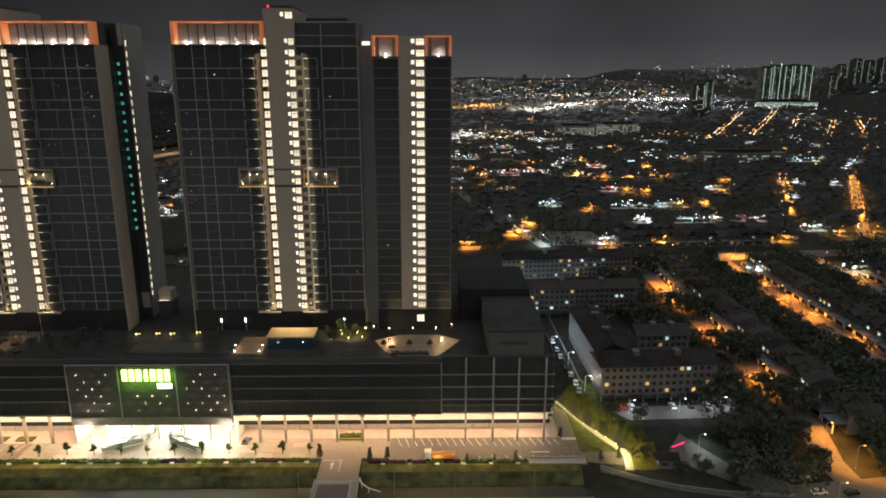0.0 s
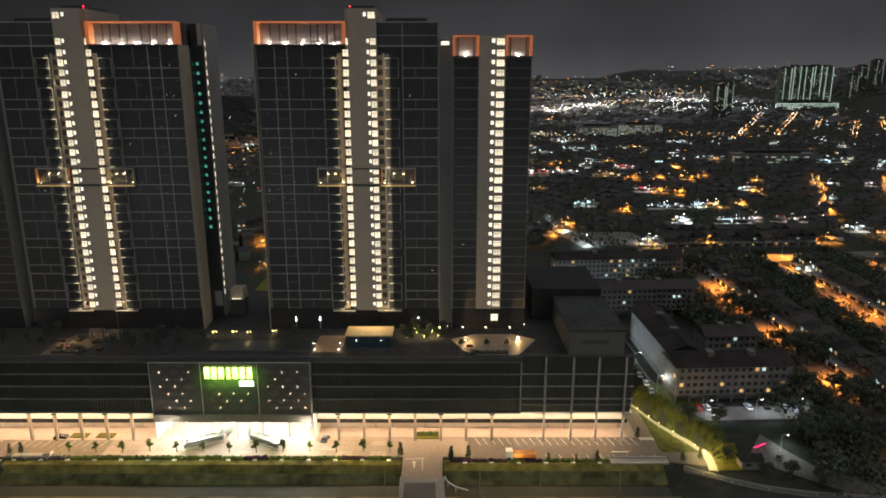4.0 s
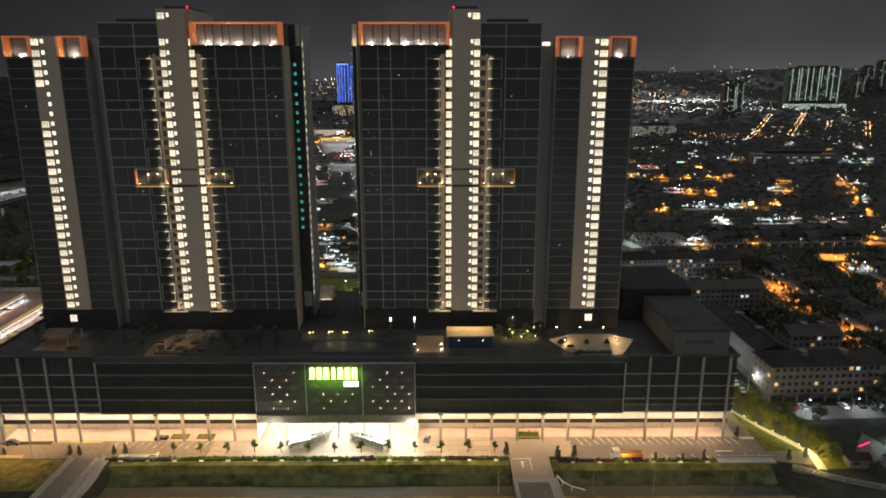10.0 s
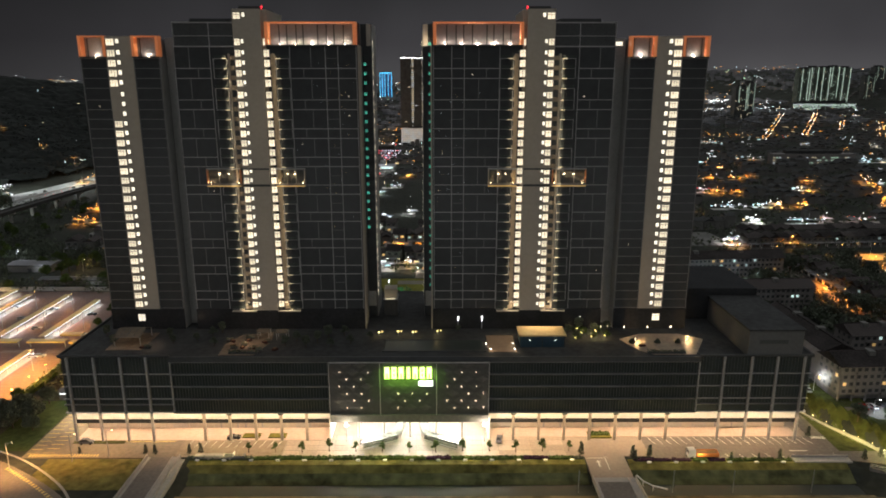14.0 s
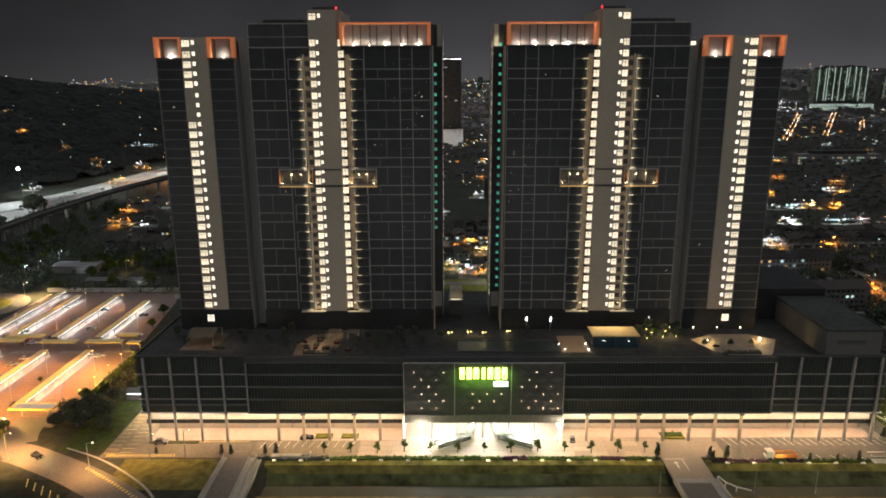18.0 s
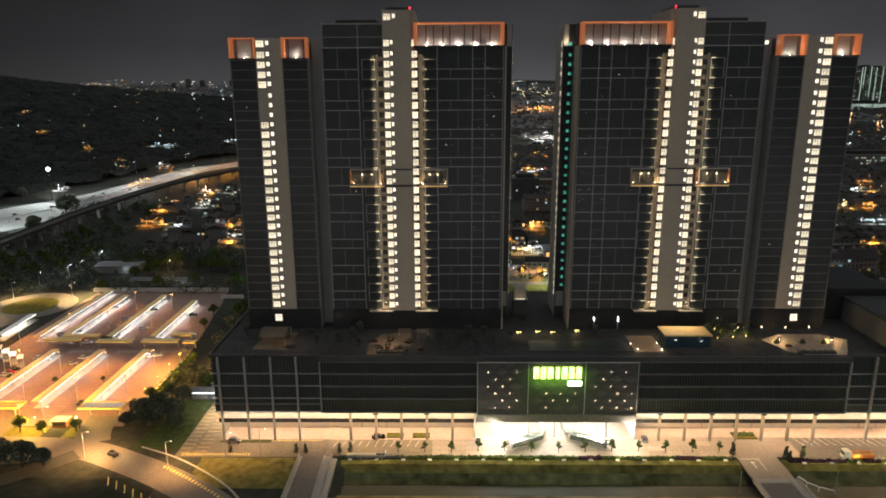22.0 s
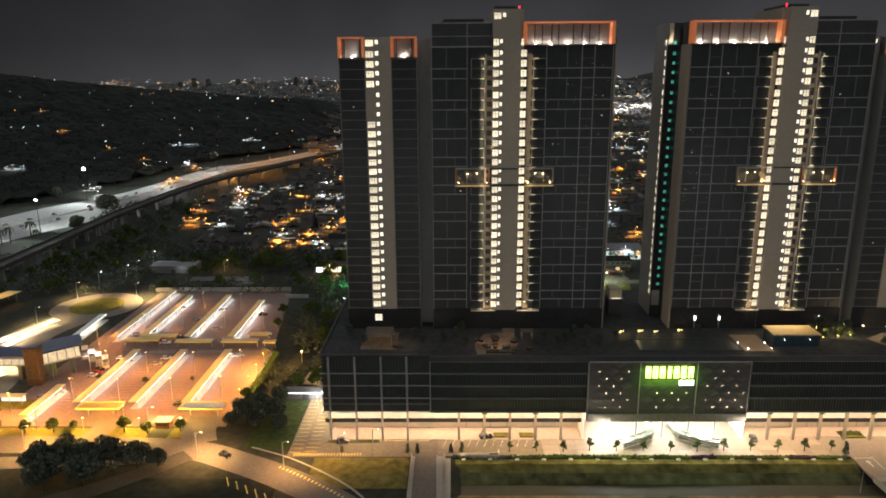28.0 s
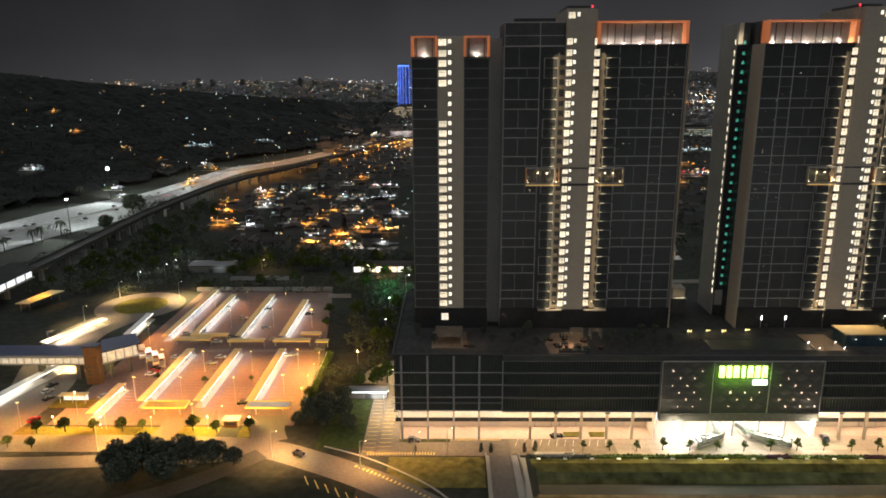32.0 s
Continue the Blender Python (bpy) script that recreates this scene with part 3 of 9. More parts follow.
        tagged(part("spandrel_set", rungs, M_BROWN, col, "warm brown spandrels"), kind="stuff")
        tagged(part("slab_edges", rails_, M_TRIM, root, "thin pale balcony edges"), kind="stuff")
        tagged(part("balcony_lighting", spots, spot_mat, root, "small warm balcony lights"), kind="stuff")
        tagged(part("balcony_frame", posts, M_TRIM, root), kind="stuff")
    slab("lobby_ledge", 33.6, 41.2, YF - 2.4, YF - 1.25, 35.8, 36.1, M_BEIGE, "lit ledge at the foot of the core")
    slab("lobby_ledge", 48.8, 57.0, YF - 2.4, YF - 1.25, 35.8, 36.1, M_BEIGE, "lit ledge at the foot of the core")
    for u in (38.6, 51.4):
        lamp("AREA", (X(u), YF - 1.5, 38.8), 190, (1.0, 0.8, 0.48), size=(3.0, 0.4), target=(X(u), YF - 1.9, 36.0))
        slab("ledge_lamp", u - 0.3, u + 0.3, YF - 1.3, YF - 1.1, 38.85, 39.0, M_SLOT, "small lobby lamp")

    # Lit terrace floor edges get their light as emission.
    strip_mat = bpy.data.materials.get("lit_edge_glow") or glow("lit_edge_glow", (1.0, 0.62, 0.2), 0.4)
    # sky terraces: two-storey lit openings
    for u0, u1, red in ((30.0, 39.4, False), (51.0, 62.2, True)):
        ob = slab("sky_terrace", u0, u1, YF - 1.4, YF - 0.02, 78.9, 79.4, M_CONC, "lit sky terrace with copper edge")
        part("roof_slab", box(X(u0), X(u1), YF - 1.4, YF - 0.02, 84.5, 84.9), M_TRIM, ob)
        part("edge_strip", box(X(u0), X(u1), YF - 1.5, YF - 1.4, 78.95, 79.3), strip_mat, ob, "ochre floor edge, its light put in as emission")
        part("parapet", box(X(u0), X(u1), YF - 1.45, YF - 1.36, 79.4, 80.1), M_TRIM_DIM, ob)
        for u in (u0 + 0.15, u1 - 0.15):
            part("end_wall", box(X(u - 0.15), X(u + 0.15), YF - 1.3, YF - 0.02, 79.4, 84.5), M_COPPER if red else M_BEIGE, ob)
        part("back_wall", box(X(u0), X(u1), YF - 0.1, YF - 0.02, 79.4, 84.5), M_DARKWALL, ob)
        for i in range(4):
            u = u0 + 1.0 + (u1 - u0 - 2.0) * i / 3
            part("wall_light", Mesh().bead(X(u), YF - 0.4, 83.0 if i % 3 else 80.0, 0.22), M_BULB, ob, "small bright wall light")
            lamp("POINT", (X(u), YF - 0.9, 82.6 if i % 3 else 80.2), 70 if i % 3 else 150, (1.0, 0.72, 0.34), 0.15)
    slab("bridge_band", 41.6, 50.4, YF - 1.05, YF - 0.9, 84.4, 84.9, M_DARKWALL)
    slab("bridge_band", 41.6, 50.4, YF - 1.05, YF - 0.9, 78.9, 79.6, M_DARKWALL)
    beacon = Mesh()
    for d in (0,):
        beacon.bead(X(41.9 + d), YF + 3, 135.3, 0.4)
        beacon.bar((X(41.9 + d), YF + 3, 134.4), (X(41.9 + d), YF + 3, 135.2), 0.12)
    part("beacon", beacon, M_RED, root, "red aircraft warning light")
    # tiny glowing panes and specks stand in for town lights reflected in the glass
    rng = random.Random(5 + s)
    for _ in range(5):
        k, u = rng.randrange(3, 27), rng.choice((15.0, 24.5, 30.5, 60.5, 67.5, 95.0, 78.0))
        window(root, X(u), YF - 0.02, LEVELS[k] - 0.4, 0.34, 0.24, 1, M_SLOT)
    glints = {c: Mesh() for c in (M_GLINT, M_GLINT_W)}
    for _ in range(46):
        k = min(27, max(2, int(rng.gauss(9 if s < 0 else 15, 5))))
        u = rng.choice((rng.uniform(13, 25), rng.uniform(13, 33), rng.uniform(13, 22)))
        w = rng.choice((0.1, 0.14, 0.14, 0.3))
        z = LEVELS[k] + rng.uniform(-1.2, 1.0)
        glints[rng.choice((M_GLINT, M_GLINT_W, M_GLINT_W))].box(X(u), X(u + w), YF - 0.05, YF - 0.01, z, z + 0.12)
    for c, m in glints.items():
        tagged(part("room_lamps", m, c, root, "glowing specks standing in for town lights mirrored in the glass"), kind="stuff")
    return root


# lift lobby between the towers, on the podium roof
lobby = thing("lift_lobby", (-101.6, 238, Z0), "small lift lobby with lit cream upper wall", "roof block")
part("shaft", box(-104.2, -99.3, 236.4, 242, Z0, 35.6), M_DARKWALL, lobby)
part("upper_wall", box(-104.0, -99.5, 236.6, 241.8, 35.6, 39.0), M_BEIGE, lobby, "cream wall lit from a ledge lamp")
part("ledge", box(-104.4, -99.1, 235.4, 242.2, 35.3, 35.6), M_TRIM, lobby)
part("ledge_lamp", box(-103.4, -100.1, 235.5, 235.7, 35.6, 35.75), M_SLOT, lobby)
lamp("AREA", (-101.75, 235.4, 36.0), 6, (1.0, 0.78, 0.36), size=(3.4, 0.2), target=(-101.75, 236.6, 37.6))
tower(1, "dark glazed apartment tower with lit beige core and copper crowns")
tower(-1, "matching dark glazed apartment tower with lit stair windows")

# ---- podium ----
PL, PR, PY, PB, PT = -203.3, 33.6, 198.0, 266.0, 29.0
podium = thing("podium_building", (-85, 230, 0), "long dark glazed car-park and shop podium with bright arcade", "building")
BANDS = [27.3, 23.1, 18.9, 14.6, 9.9]


def pod(name, x0, x1, y0, y1, z0, z1, material, label=""):
    return part(name, box(x0, x1, y0, y1, z0, z1), material, podium, label)


pod("upper_block", PL + 0.6, PR - 0.6, PY + 0.8, PB, 9.9, PT - 0.2, M_GLASS2, "dark glazed upper floors")
pod("roof_deck", PL, PR, PY, PB, PT - 0.2, PT, M_ROOF, "dark roof garden deck")
pod("arcade_wall", PL + 2, -119, 206.5, PB, 0, 9.9, M_BEIGE, "warm-lit shop wall")
pod("arcade_wall", -68, PR - 2, 206.5, PB, 0, 9.9, M_BEIGE, "warm-lit shop wall")
pod("upper_shop_wall", PL + 1, -119, 202.6, 206.4, 5.4, 9.5, M_WHITE, "pale upper shop wall washed with light")
pod("upper_shop_wall", -68, PR - 1, 202.6, 206.4, 5.4, 9.5, M_WHITE, "pale upper shop wall washed with light")
pod("arcade_ceiling", PL, -118.6, PY + 0.6, 206.5, 9.5, 9.9, M_WHITE)
pod("arcade_ceiling", -68.3, PR, PY + 0.6, 206.5, 9.5, 9.9, M_WHITE)
pod("mezzanine", PL + 0.4, -118.6, 201.4, 206.5, 4.9, 5.4, M_CONC_D, "mezzanine walkway slab")
pod("mezzanine", -68.3, PR - 0.4, 201.4, 206.5, 4.9, 5.4, M_CONC_D, "mezzanine walkway slab")
pod("mezzanine_rail", PL + 0.4, -118.6, 201.2, 201.4, 4.7, 6.0, M_VOID, "dark mezzanine rail")
pod("mezzanine_rail", -68.3, PR - 0.4, 201.2, 201.4, 4.7, 6.0, M_VOID, "dark mezzanine rail")
M_ARCFLOOR = mat("arcade_paving", (0.36, 0.28, 0.225), 0.6, 0.0, 0.2, 0.9, 0.15)
pod("arcade_floor", PL + 2, -119, 198.4, 206.5, 0.0, 0.07, M_ARCFLOOR, "pale pink arcade paving")
pod("arcade_floor", -67.5, PR - 0.6, 200.3, 206.5, 0.0, 0.07, M_ARCFLOOR, "pale pink arcade paving")
pod("parapet", PL, -168.4, PY, PY + 0.5, PT, PT + 0.7, M_DARKWALL)
pod("parapet", -168.4, -2.1, PY - 0.2, PY + 0.5, 27.4, PT + 0.1, M_DARKWALL)
pod("parapet", -2.1, PR, PY, PY + 0.5, PT, PT + 0.7, M_DARKWALL)
pod("side_parapet", PR - 0.5, PR, PY + 0.5, PB, PT, PT + 0.7, M_DARKWALL)
pod("side_parapet", PL, PL + 0.5, PY + 0.5, PB, PT, PT + 0.7, M_DARKWALL)

# floor bands and fins of the long middle stretches
for x0, x1 in ((-168.4, -118.6), (-68.3, -2.1)):
    for z in BANDS:
        pod("floor_band", x0, x1, PY - 0.25, PY + 0.8, z - 0.1, z + 0.1, M_TRIM_DIM, "thin grey floor edge")
    fins = Mesh()
    x = x0 + 1.2
    while x < x1:
        for z1, z0 in zip(BANDS, BANDS[1:]):
            fins.box(x - 0.06, x + 0.06, PY + 0.3, PY + 0.78, z0 + 0.2, z1 - 0.2)
        x += 0.92
    tagged(part("fin_screen", fins, M_FIN, podium, "closely set vertical fins"), kind="stuff")
    for x in (x0, x1):
        pod("end_fin", x - 0.15, x + 0.15, PY - 0.3, PY + 0.6, 9.9, 27.4, M_TRIM)
# gridded ends with tall columns
for x0, x1, cols in ((PL, -168.6, (-200.5, -192.2, -183.9, -175.8)), (-1.9, PR, (5.6, 14.3, 22.3, 30.8))):
    for z in BANDS[1:4] + [28.9]:
        pod("floor_band", x0, x1, PY + 0.3, PY + 0.8, z - 0.12, z + 0.12, M_TRIM, "thin grey floor edge")
    pod("floor_band", x0, x1, PY + 0.2, PY + 0.8, 12.5, 12.8, M_TRIM_DIM)
    for x in cols:
        pod("tall_column", x - 0.3, x + 0.3, PY - 0.35, PY + 0.5, 0, PT, M_TRIM, "pale full-height column")
    fins = Mesh()
    x = x0 + 1.0
    while x < x1:
        fins.box(x - 0.05, x + 0.05, PY + 0.5, PY + 0.78, 13.0, 28.6)
        x += 1.0
    tagged(part("fin_screen", fins, M_FIN, podium, "closely set dark fins"), kind="stuff")
    pod("dark_opening", x0 + 15.5, x0 + 18, PY + 0.7, PY + 0.79, 10.0, 12.6, M_DARKWALL)
xs = [-60.2 + 8.2 * i for i in range(7)] + [-126.5 - 8.2 * i for i in range(5)]
for x in xs:
    pod("arcade_column", x - 0.4, x + 0.4, PY, PY + 0.8, 0, 9.9, M_BEIGE, "warm-lit arcade column")
for i, x in enumerate(xs):
    if i % 2 == 0:
        v = pod("vent_panel", x - 0.8, x + 0.8, PY - 0.05, PY + 0.05, 9.1, 9.6, M_DARKWALL, "small dark panel")
# shop signs and doors on the arcade's back wall: lit fronts
rng = random.Random(3)
for x0, x1 in ((PL + 5, -121), (-66, PR - 4)):
    x = x0
    while x + 6.5 < x1:
        sh = pod("shop_front", x + 0.3, x + 6.3, 206.3, 206.5, 0.2, 3.9, M_BEIGE if rng.random() < 0.75 else M_PANEL, "closed shop front")
        part("shutter", box(x + 0.8, x + 5.8, 206.2, 206.3, 0.3, 2.9), M_BEIGE if rng.random() < 0.7 else M_CONC, sh)
        x += 8.2
# linear lights of the arcade
L_ARC = glow("arcade_tube", (1.0, 0.82, 0.52), 4.0)
for x0, x1 in ((PL + 1, -120), (-67, PR - 1)):
    n = 3
    for i in range(n):
        a, b = x0 + (x1 - x0) * i / n, x0 + (x1 - x0) * (i + 1) / n
        lamp("AREA", ((a + b) / 2, 199.6, 9.3), 1800, (1.0, 0.72, 0.44), size=(b - a - 1, 0.6), target=((a + b) / 2, 201.6, 5))
        lamp("AREA", ((a + b) / 2, 203.8, 4.7), 2000, (1.0, 0.68, 0.44), size=(b - a - 1, 0.8), target=((a + b) / 2, 203.0, 0))
        # Outer row hangs unseen before the columns to light their fronts.
        lamp("AREA", ((a + b) / 2, 196.3, 9.4), 1000 if b < -150 else 2400 if a > -20 else 2600 if a > -70 else 1900, (1.0, 0.64, 0.33), size=(b - a - 1, 0.5), target=((a + b) / 2, 193.2, 0))
        pod("light_trough", a + 0.5, b - 0.5, 199.3, 199.9, 9.36, 9.48, L_ARC, "continuous warm light trough")

# the feature panel over the entrance
feature = thing("entrance_screen", (-93.4, 197.6, 9.7), "dark patterned metal screen with small star lights over entrance", "facade screen")
PX0, PX1 = -118.6, -68.3
part("screen", box(PX0, PX1, 197.0, 198.8, 9.9, 27.5), M_DARKWALL, feature)
part("fascia", box(PX0, PX1, 196.6, 199.0, 7.3, 9.9), M_CONC_D, feature, "plain dark grey fascia")
for x in (PX0, -102.6, -84.8, PX1):
    part("joint", box(x - 0.12, x + 0.12, 196.86, 197.0, 9.9, 27.5), M_TRIM, feature)
part("top_edge", box(PX0, PX1, 196.84, 197.1, 27.4, 27.75), M_TRIM, feature)
# folded diamond plates
plate = Mesh()
plate.add([(-2.2, 0, 0), (0, 0, 1.2), (2.2, 0, 0), (0, 0, -1.2), (0.3, -0.17, 0.1)], [(0, 4, 1), (1, 4, 2), (2, 4, 3), (3, 4, 0)])
plate_data = plate.data("plate", mat("folded_plate", (0.055, 0.054, 0.053), 0.5, 0.1, 0.2, 1, 0.2, 0, 0.3))
star = Mesh().bead(0, 0, 0, 0.17).data("star_light", glow("star_light", (1.0, 0.72, 0.5), 5.0, 0.4))
rng = random.Random(11)
for bay0, bay1 in ((-118.2, -103.0), (-102.2, -85.2), (-84.4, -68.8)):
    for j in range(7):
        z = 12.3 + 2.42 * j
        i = 0
        x = bay0 + 2.4 + (0 if j % 2 else 2.28)
        while x < bay1 - 1.6:
            part("plate", plate_data, None, feature, "", (x, 196.99, z))
            mid_bay = bay0 > -103 and bay1 < -85
            col = round((x - bay0 - 2.4) / 2.28)
            if j < 6 and (j < 3 and col > 0 if mid_bay else True) and rng.random() < 0.74:
                part("star_light", star, None, feature, "", (x + 0.5, 196.6, z + 0.1))
            x += 4.56
# the lit sign: seven glowing blocks and a small bar below
sign = thing("roof_sign", (-93.5, 196.7, 22), "glowing yellow-green block sign on the dark screen", "sign")
M_SIGN = glow("sign_light", (0.72, 1.0, 0.2), 4.0, 0, True)
M_SIGN_W = glow("sign_light_white", (0.9, 1.0, 0.85), 3.0, 0, True)
for i in range(7):
    x0, w = -101.0 + 2.2 * i, 1.45 if i not in (3,) else 0.9
    x0 += 0.35 if i == 3 else 0
    xs_ = [x0, x0 + w * 0.36, x0 + w * 0.64, x0 + w]
    zs_ = [22.5, 23.1, 24.1, 24.7, 25.6, 26.2]
    cut = [(1, 0), (1, 1)] if i % 2 == 0 else [(1, 1), (1, 3)]
    part("sign_block", Mesh().lattice(xs_, zs_, cut, 196.25, 196.6), M_SIGN, sign, "glowing block")
part("sign_bar", box(-90.4, -86.0, 196.25, 196.6, 20.0, 21.6), M_SIGN_W, sign, "small white glowing bar")
part("sign_rail", box(-101.3, -85.9, 196.6, 196.9, 22.1, 22.3), M_DARKWALL, sign)
# Unseen green lamp adds the sign's spill on the screen.
lamp("AREA", (-93.5, 195.2, 23.6), 2400, (0.4, 1.0, 0.06), size=(15, 4), target=(-93.5, 197, 22.8))

# entrance hall behind the screen, brightly lit
hall = thing("entrance_hall", (-93.4, 207, 0), "white brightly lit open entrance hall", "entrance hall")
part("back_wall", box(-119, -68, 214.5, 215, 0, 9.9), M_WHITE, hall)
part("side_wall", box(-119.4, -118.9, 199, 214.5, 0, 9.9), M_WHITE, hall)
part("side_wall", box(-68.1, -67.6, 199, 214.5, 0, 9.9), M_WHITE, hall)
part("ceiling", box(-119, -68, 199, 214.5, 9.4, 9.9), M_WHITE, hall)
# Emitting panel added before the back wall to whiten the hall.
part("light_wall", box(-117, -70, 211.0, 211.3, 0.4, 7.6), glow("light_wall", (1.0, 0.96, 0.9), 1.2, 0, True, 0.2), hall, "glowing panel added to whiten the hall")
for x in (-110, -101.8, -93.4, -85, -76.6):
    part("column", Mesh().cone(x, 200.5, 0, 9.4, 0.45, 0.45, 12), M_WHITE, hall)
M_CEIL = glow("ceiling_panel", (1.0, 0.96, 0.88), 4.5)
for i in range(6):
    x = -114 + 8.3 * i
    part("ceiling_light", box(x - 2.4, x + 2.4, 201.5, 204.5, 9.28, 9.38), M_CEIL, hall, "bright ceiling panel")
for x in (-108, -93.4, -79):
    lamp("AREA", (x, 202.5, 9.2), 11500, (1.0, 0.93, 0.82), size=(13, 8), target=(x, 200.5, 0))
for x in (-113.6, -69.5):
    fl = thing("flood_lamp", (x, 197, 0), "bright white entrance floodlight on a post", "floodlight", "entrance floodlights")
    part("post", Mesh().cone(x, 197.2, 0, 6.0, 0.14, 0.1, 8), M_STEEL, fl)
    part("lens", Mesh().bead(x, 196.8, 6.3, 0.6), glow("flood_lens", (1.0, 0.93, 0.8), 14.0), fl, "glaring lens")
    lamp("POINT", (x, 196.0, 6.3), 5200, (1.0, 0.86, 0.66), 0.5)


# glass escalator canopies
M_TINT = mat("tinted_glass", (0.2, 0.25, 0.2), 0.15, 0.0, 0.4, 0.5, 0.2)
M_TINT.node_tree.nodes["Principled BSDF"].inputs["Alpha"].default_value = 0.55


def canopy(s):
    X = lambda u: -93.0 + s * u
    c = thing("escalator_canopy", (X(11), 203, 0), "angular steel and glass escalator canopy", "canopy", "escalator canopies")
    path = [(15.4, 192.7), (4.9, 198.6), (3.7, 205.7)]
    for (u0, y0), (u1, y1) in zip(path, path[1:]):
        d = Vector((u1 - u0, y1 - y0)).normalized()
        nrm = Vector((-d.y, d.x)) * 1.35
        g = Mesh().prism([(X(u0 - nrm.x), y0 - nrm.y), (X(u1 - nrm.x), y1 - nrm.y), (X(u1 + nrm.x), y1 + nrm.y), (X(u0 + nrm.x), y0 + nrm.y)][:: int(s)], 2.4, 2.5)
        part("glass_roof", g, M_TINT, c)
        for k in (-1, 1):
            part("edge_beam", Mesh().bar((X(u0 + k * nrm.x), y0 + k * nrm.y, 2.4), (X(u1 + k * nrm.x), y1 + k * nrm.y, 2.4), 0.18), M_DARKWALL, c)
        for k in (-1, 1):
            a, b = (X(u0 + k * nrm.x), y0 + k * nrm.y), (X(u1 + k * nrm.x), y1 + k * nrm.y)
            sd = Vector((b[0] - a[0], b[1] - a[1])).normalized()
            part("side_pane", Mesh().prism([(a[0] + sd.y * 0.04, a[1] - sd.x * 0.04), (b[0] + sd.y * 0.04, b[1] - sd.x * 0.04), (b[0] - sd.y * 0.04, b[1] + sd.x * 0.04), (a[0] - sd.y * 0.04, a[1] + sd.x * 0.04)], 0.9, 2.25), M_TINT, c, "tinted side glass")
            part("plinth", Mesh().bar((*a, 0.45), (*b, 0.45), 0.16), M_CONC, c)
        for f in (0.1, 0.3, 0.5, 0.7, 0.9):
            x, y = u0 + (u1 - u0) * f, y0 + (y1 - y0) * f
            part("rib", Mesh().bar((X(x - nrm.x), y - nrm.y, 2.56), (X(x + nrm.x), y + nrm.y, 2.56), 0.09), M_TRIM, c)
            part("post", Mesh().bar((X(x), y, 0), (X(x), y, 2.4), 0.12, 6), M_STEEL, c)


canopy(1)
canopy(-1)

# rooftop structures and garden on the podium
ramp = thing("stair_block", (21.2, 230, PT), "plain grey rooftop stair and ramp block", "roof block")
part("wall", box(12.7, 29.8, 198.4, 232, PT, 37.4), mat("grey_block_wall", (0.105, 0.104, 0.102), 0.85, 0.0, 0.15), ramp)
part("roof", box(12.3, 30.2, 198.1, 232.4, 37.4, 37.9), M_ROOF, ramp)
part("vent", box(16, 25, 198.28, 198.4, 33.2, 34.4), M_DARKWALL, ramp, "dark louvre")
part("rear_wall", box(5, 29.8, 232.4, 262, PT, 40.5), M_VOID, ramp)
pav = thing("pool_pavilion", (-50.5, 210.5, PT), "flat-roofed pool pavilion with pale roof", "pavilion")
part("roof", box(-58.2, -43.0, 205.6, 214.0, 32.8, 33.2), mat("ochre_roof", (0.46, 0.33, 0.15), 0.7), pav, "ochre roof slab")
part("wall", box(-57.6, -43.6, 206.0, 213.6, PT, 32.8), mat("blue_glass_wall", (0.012, 0.035, 0.055), 0.3), pav, "dark blue glazed front")
for x in (-57.8, -50.6, -43.4):
    part("post", box(x - 0.15, x + 0.15, 205.8, 206.0, PT, 32.8), M_DARKWALL, pav)
for x in (-54.5, -46.5):
    part("ceiling_light", Mesh().bead(x, 205.8, 31.4, 0.13), M_BULB_W, pav)
    lamp("POINT", (x, 205.2, 31.4), 12, WARM, 0.2)
# Unseen area lamp added above to light the pavilion roof.
lamp("AREA", (-50.5, 216.5, 37.5), 1300, (1.0, 0.72, 0.36), size=(10, 0.6), target=(-50.5, 209.5, 33))
M_POOLBULB = glow("yellow_bulb", (1.0, 0.78, 0.28), 4.0)
pool = thing("swimming_pool", (-85, 206, PT), "long dark still rooftop swimming pool", "pool")
part("water", box(-101.5, -69.5, 202.5, 211.5, PT, PT + 0.25), M_POOL, pool)
part("coping", box(-102.1, -68.9, 201.9, 202.5, PT, PT + 0.4), M_DARKWALL, pool)
part("coping", box(-102.1, -68.9, 211.5, 212.1, PT, PT + 0.4), M_DARKWALL, pool)
for i, (x, y) in enumerate(((-104.4, 216.6), (-97.9, 217.2), (-92.9, 216.7), (-84.5, 217.8))):
    pl = thing("pool_lamp", (x, y, PT), "double-headed warm garden lamp beside the pool", "garden lamp", "pool lamps")
    part("post", Mesh().cone(x, y, PT, PT + 0.9, 0.1, 0.08, 6), M_STEEL, pl)
    part("head", Mesh().bead(x, y, PT + 1.1, 0.36), M_POOLBULB, pl)
    part("head", Mesh().bead(x + 1.0, y + 0.3, PT + 1.1, 0.24), M_POOLBULB, pl)
    lamp("POINT", (x, y - 0.2, PT + 1.5), 160, (1.0, 0.76, 0.3), 0.3)
terrace = solid("pool_terrace", Mesh().box(-68.2, -59.2, 202, 216, PT, PT + 0.12), M_WOOD, "warm-lit paved terrace beside the pool", "terrace", "", "structure")
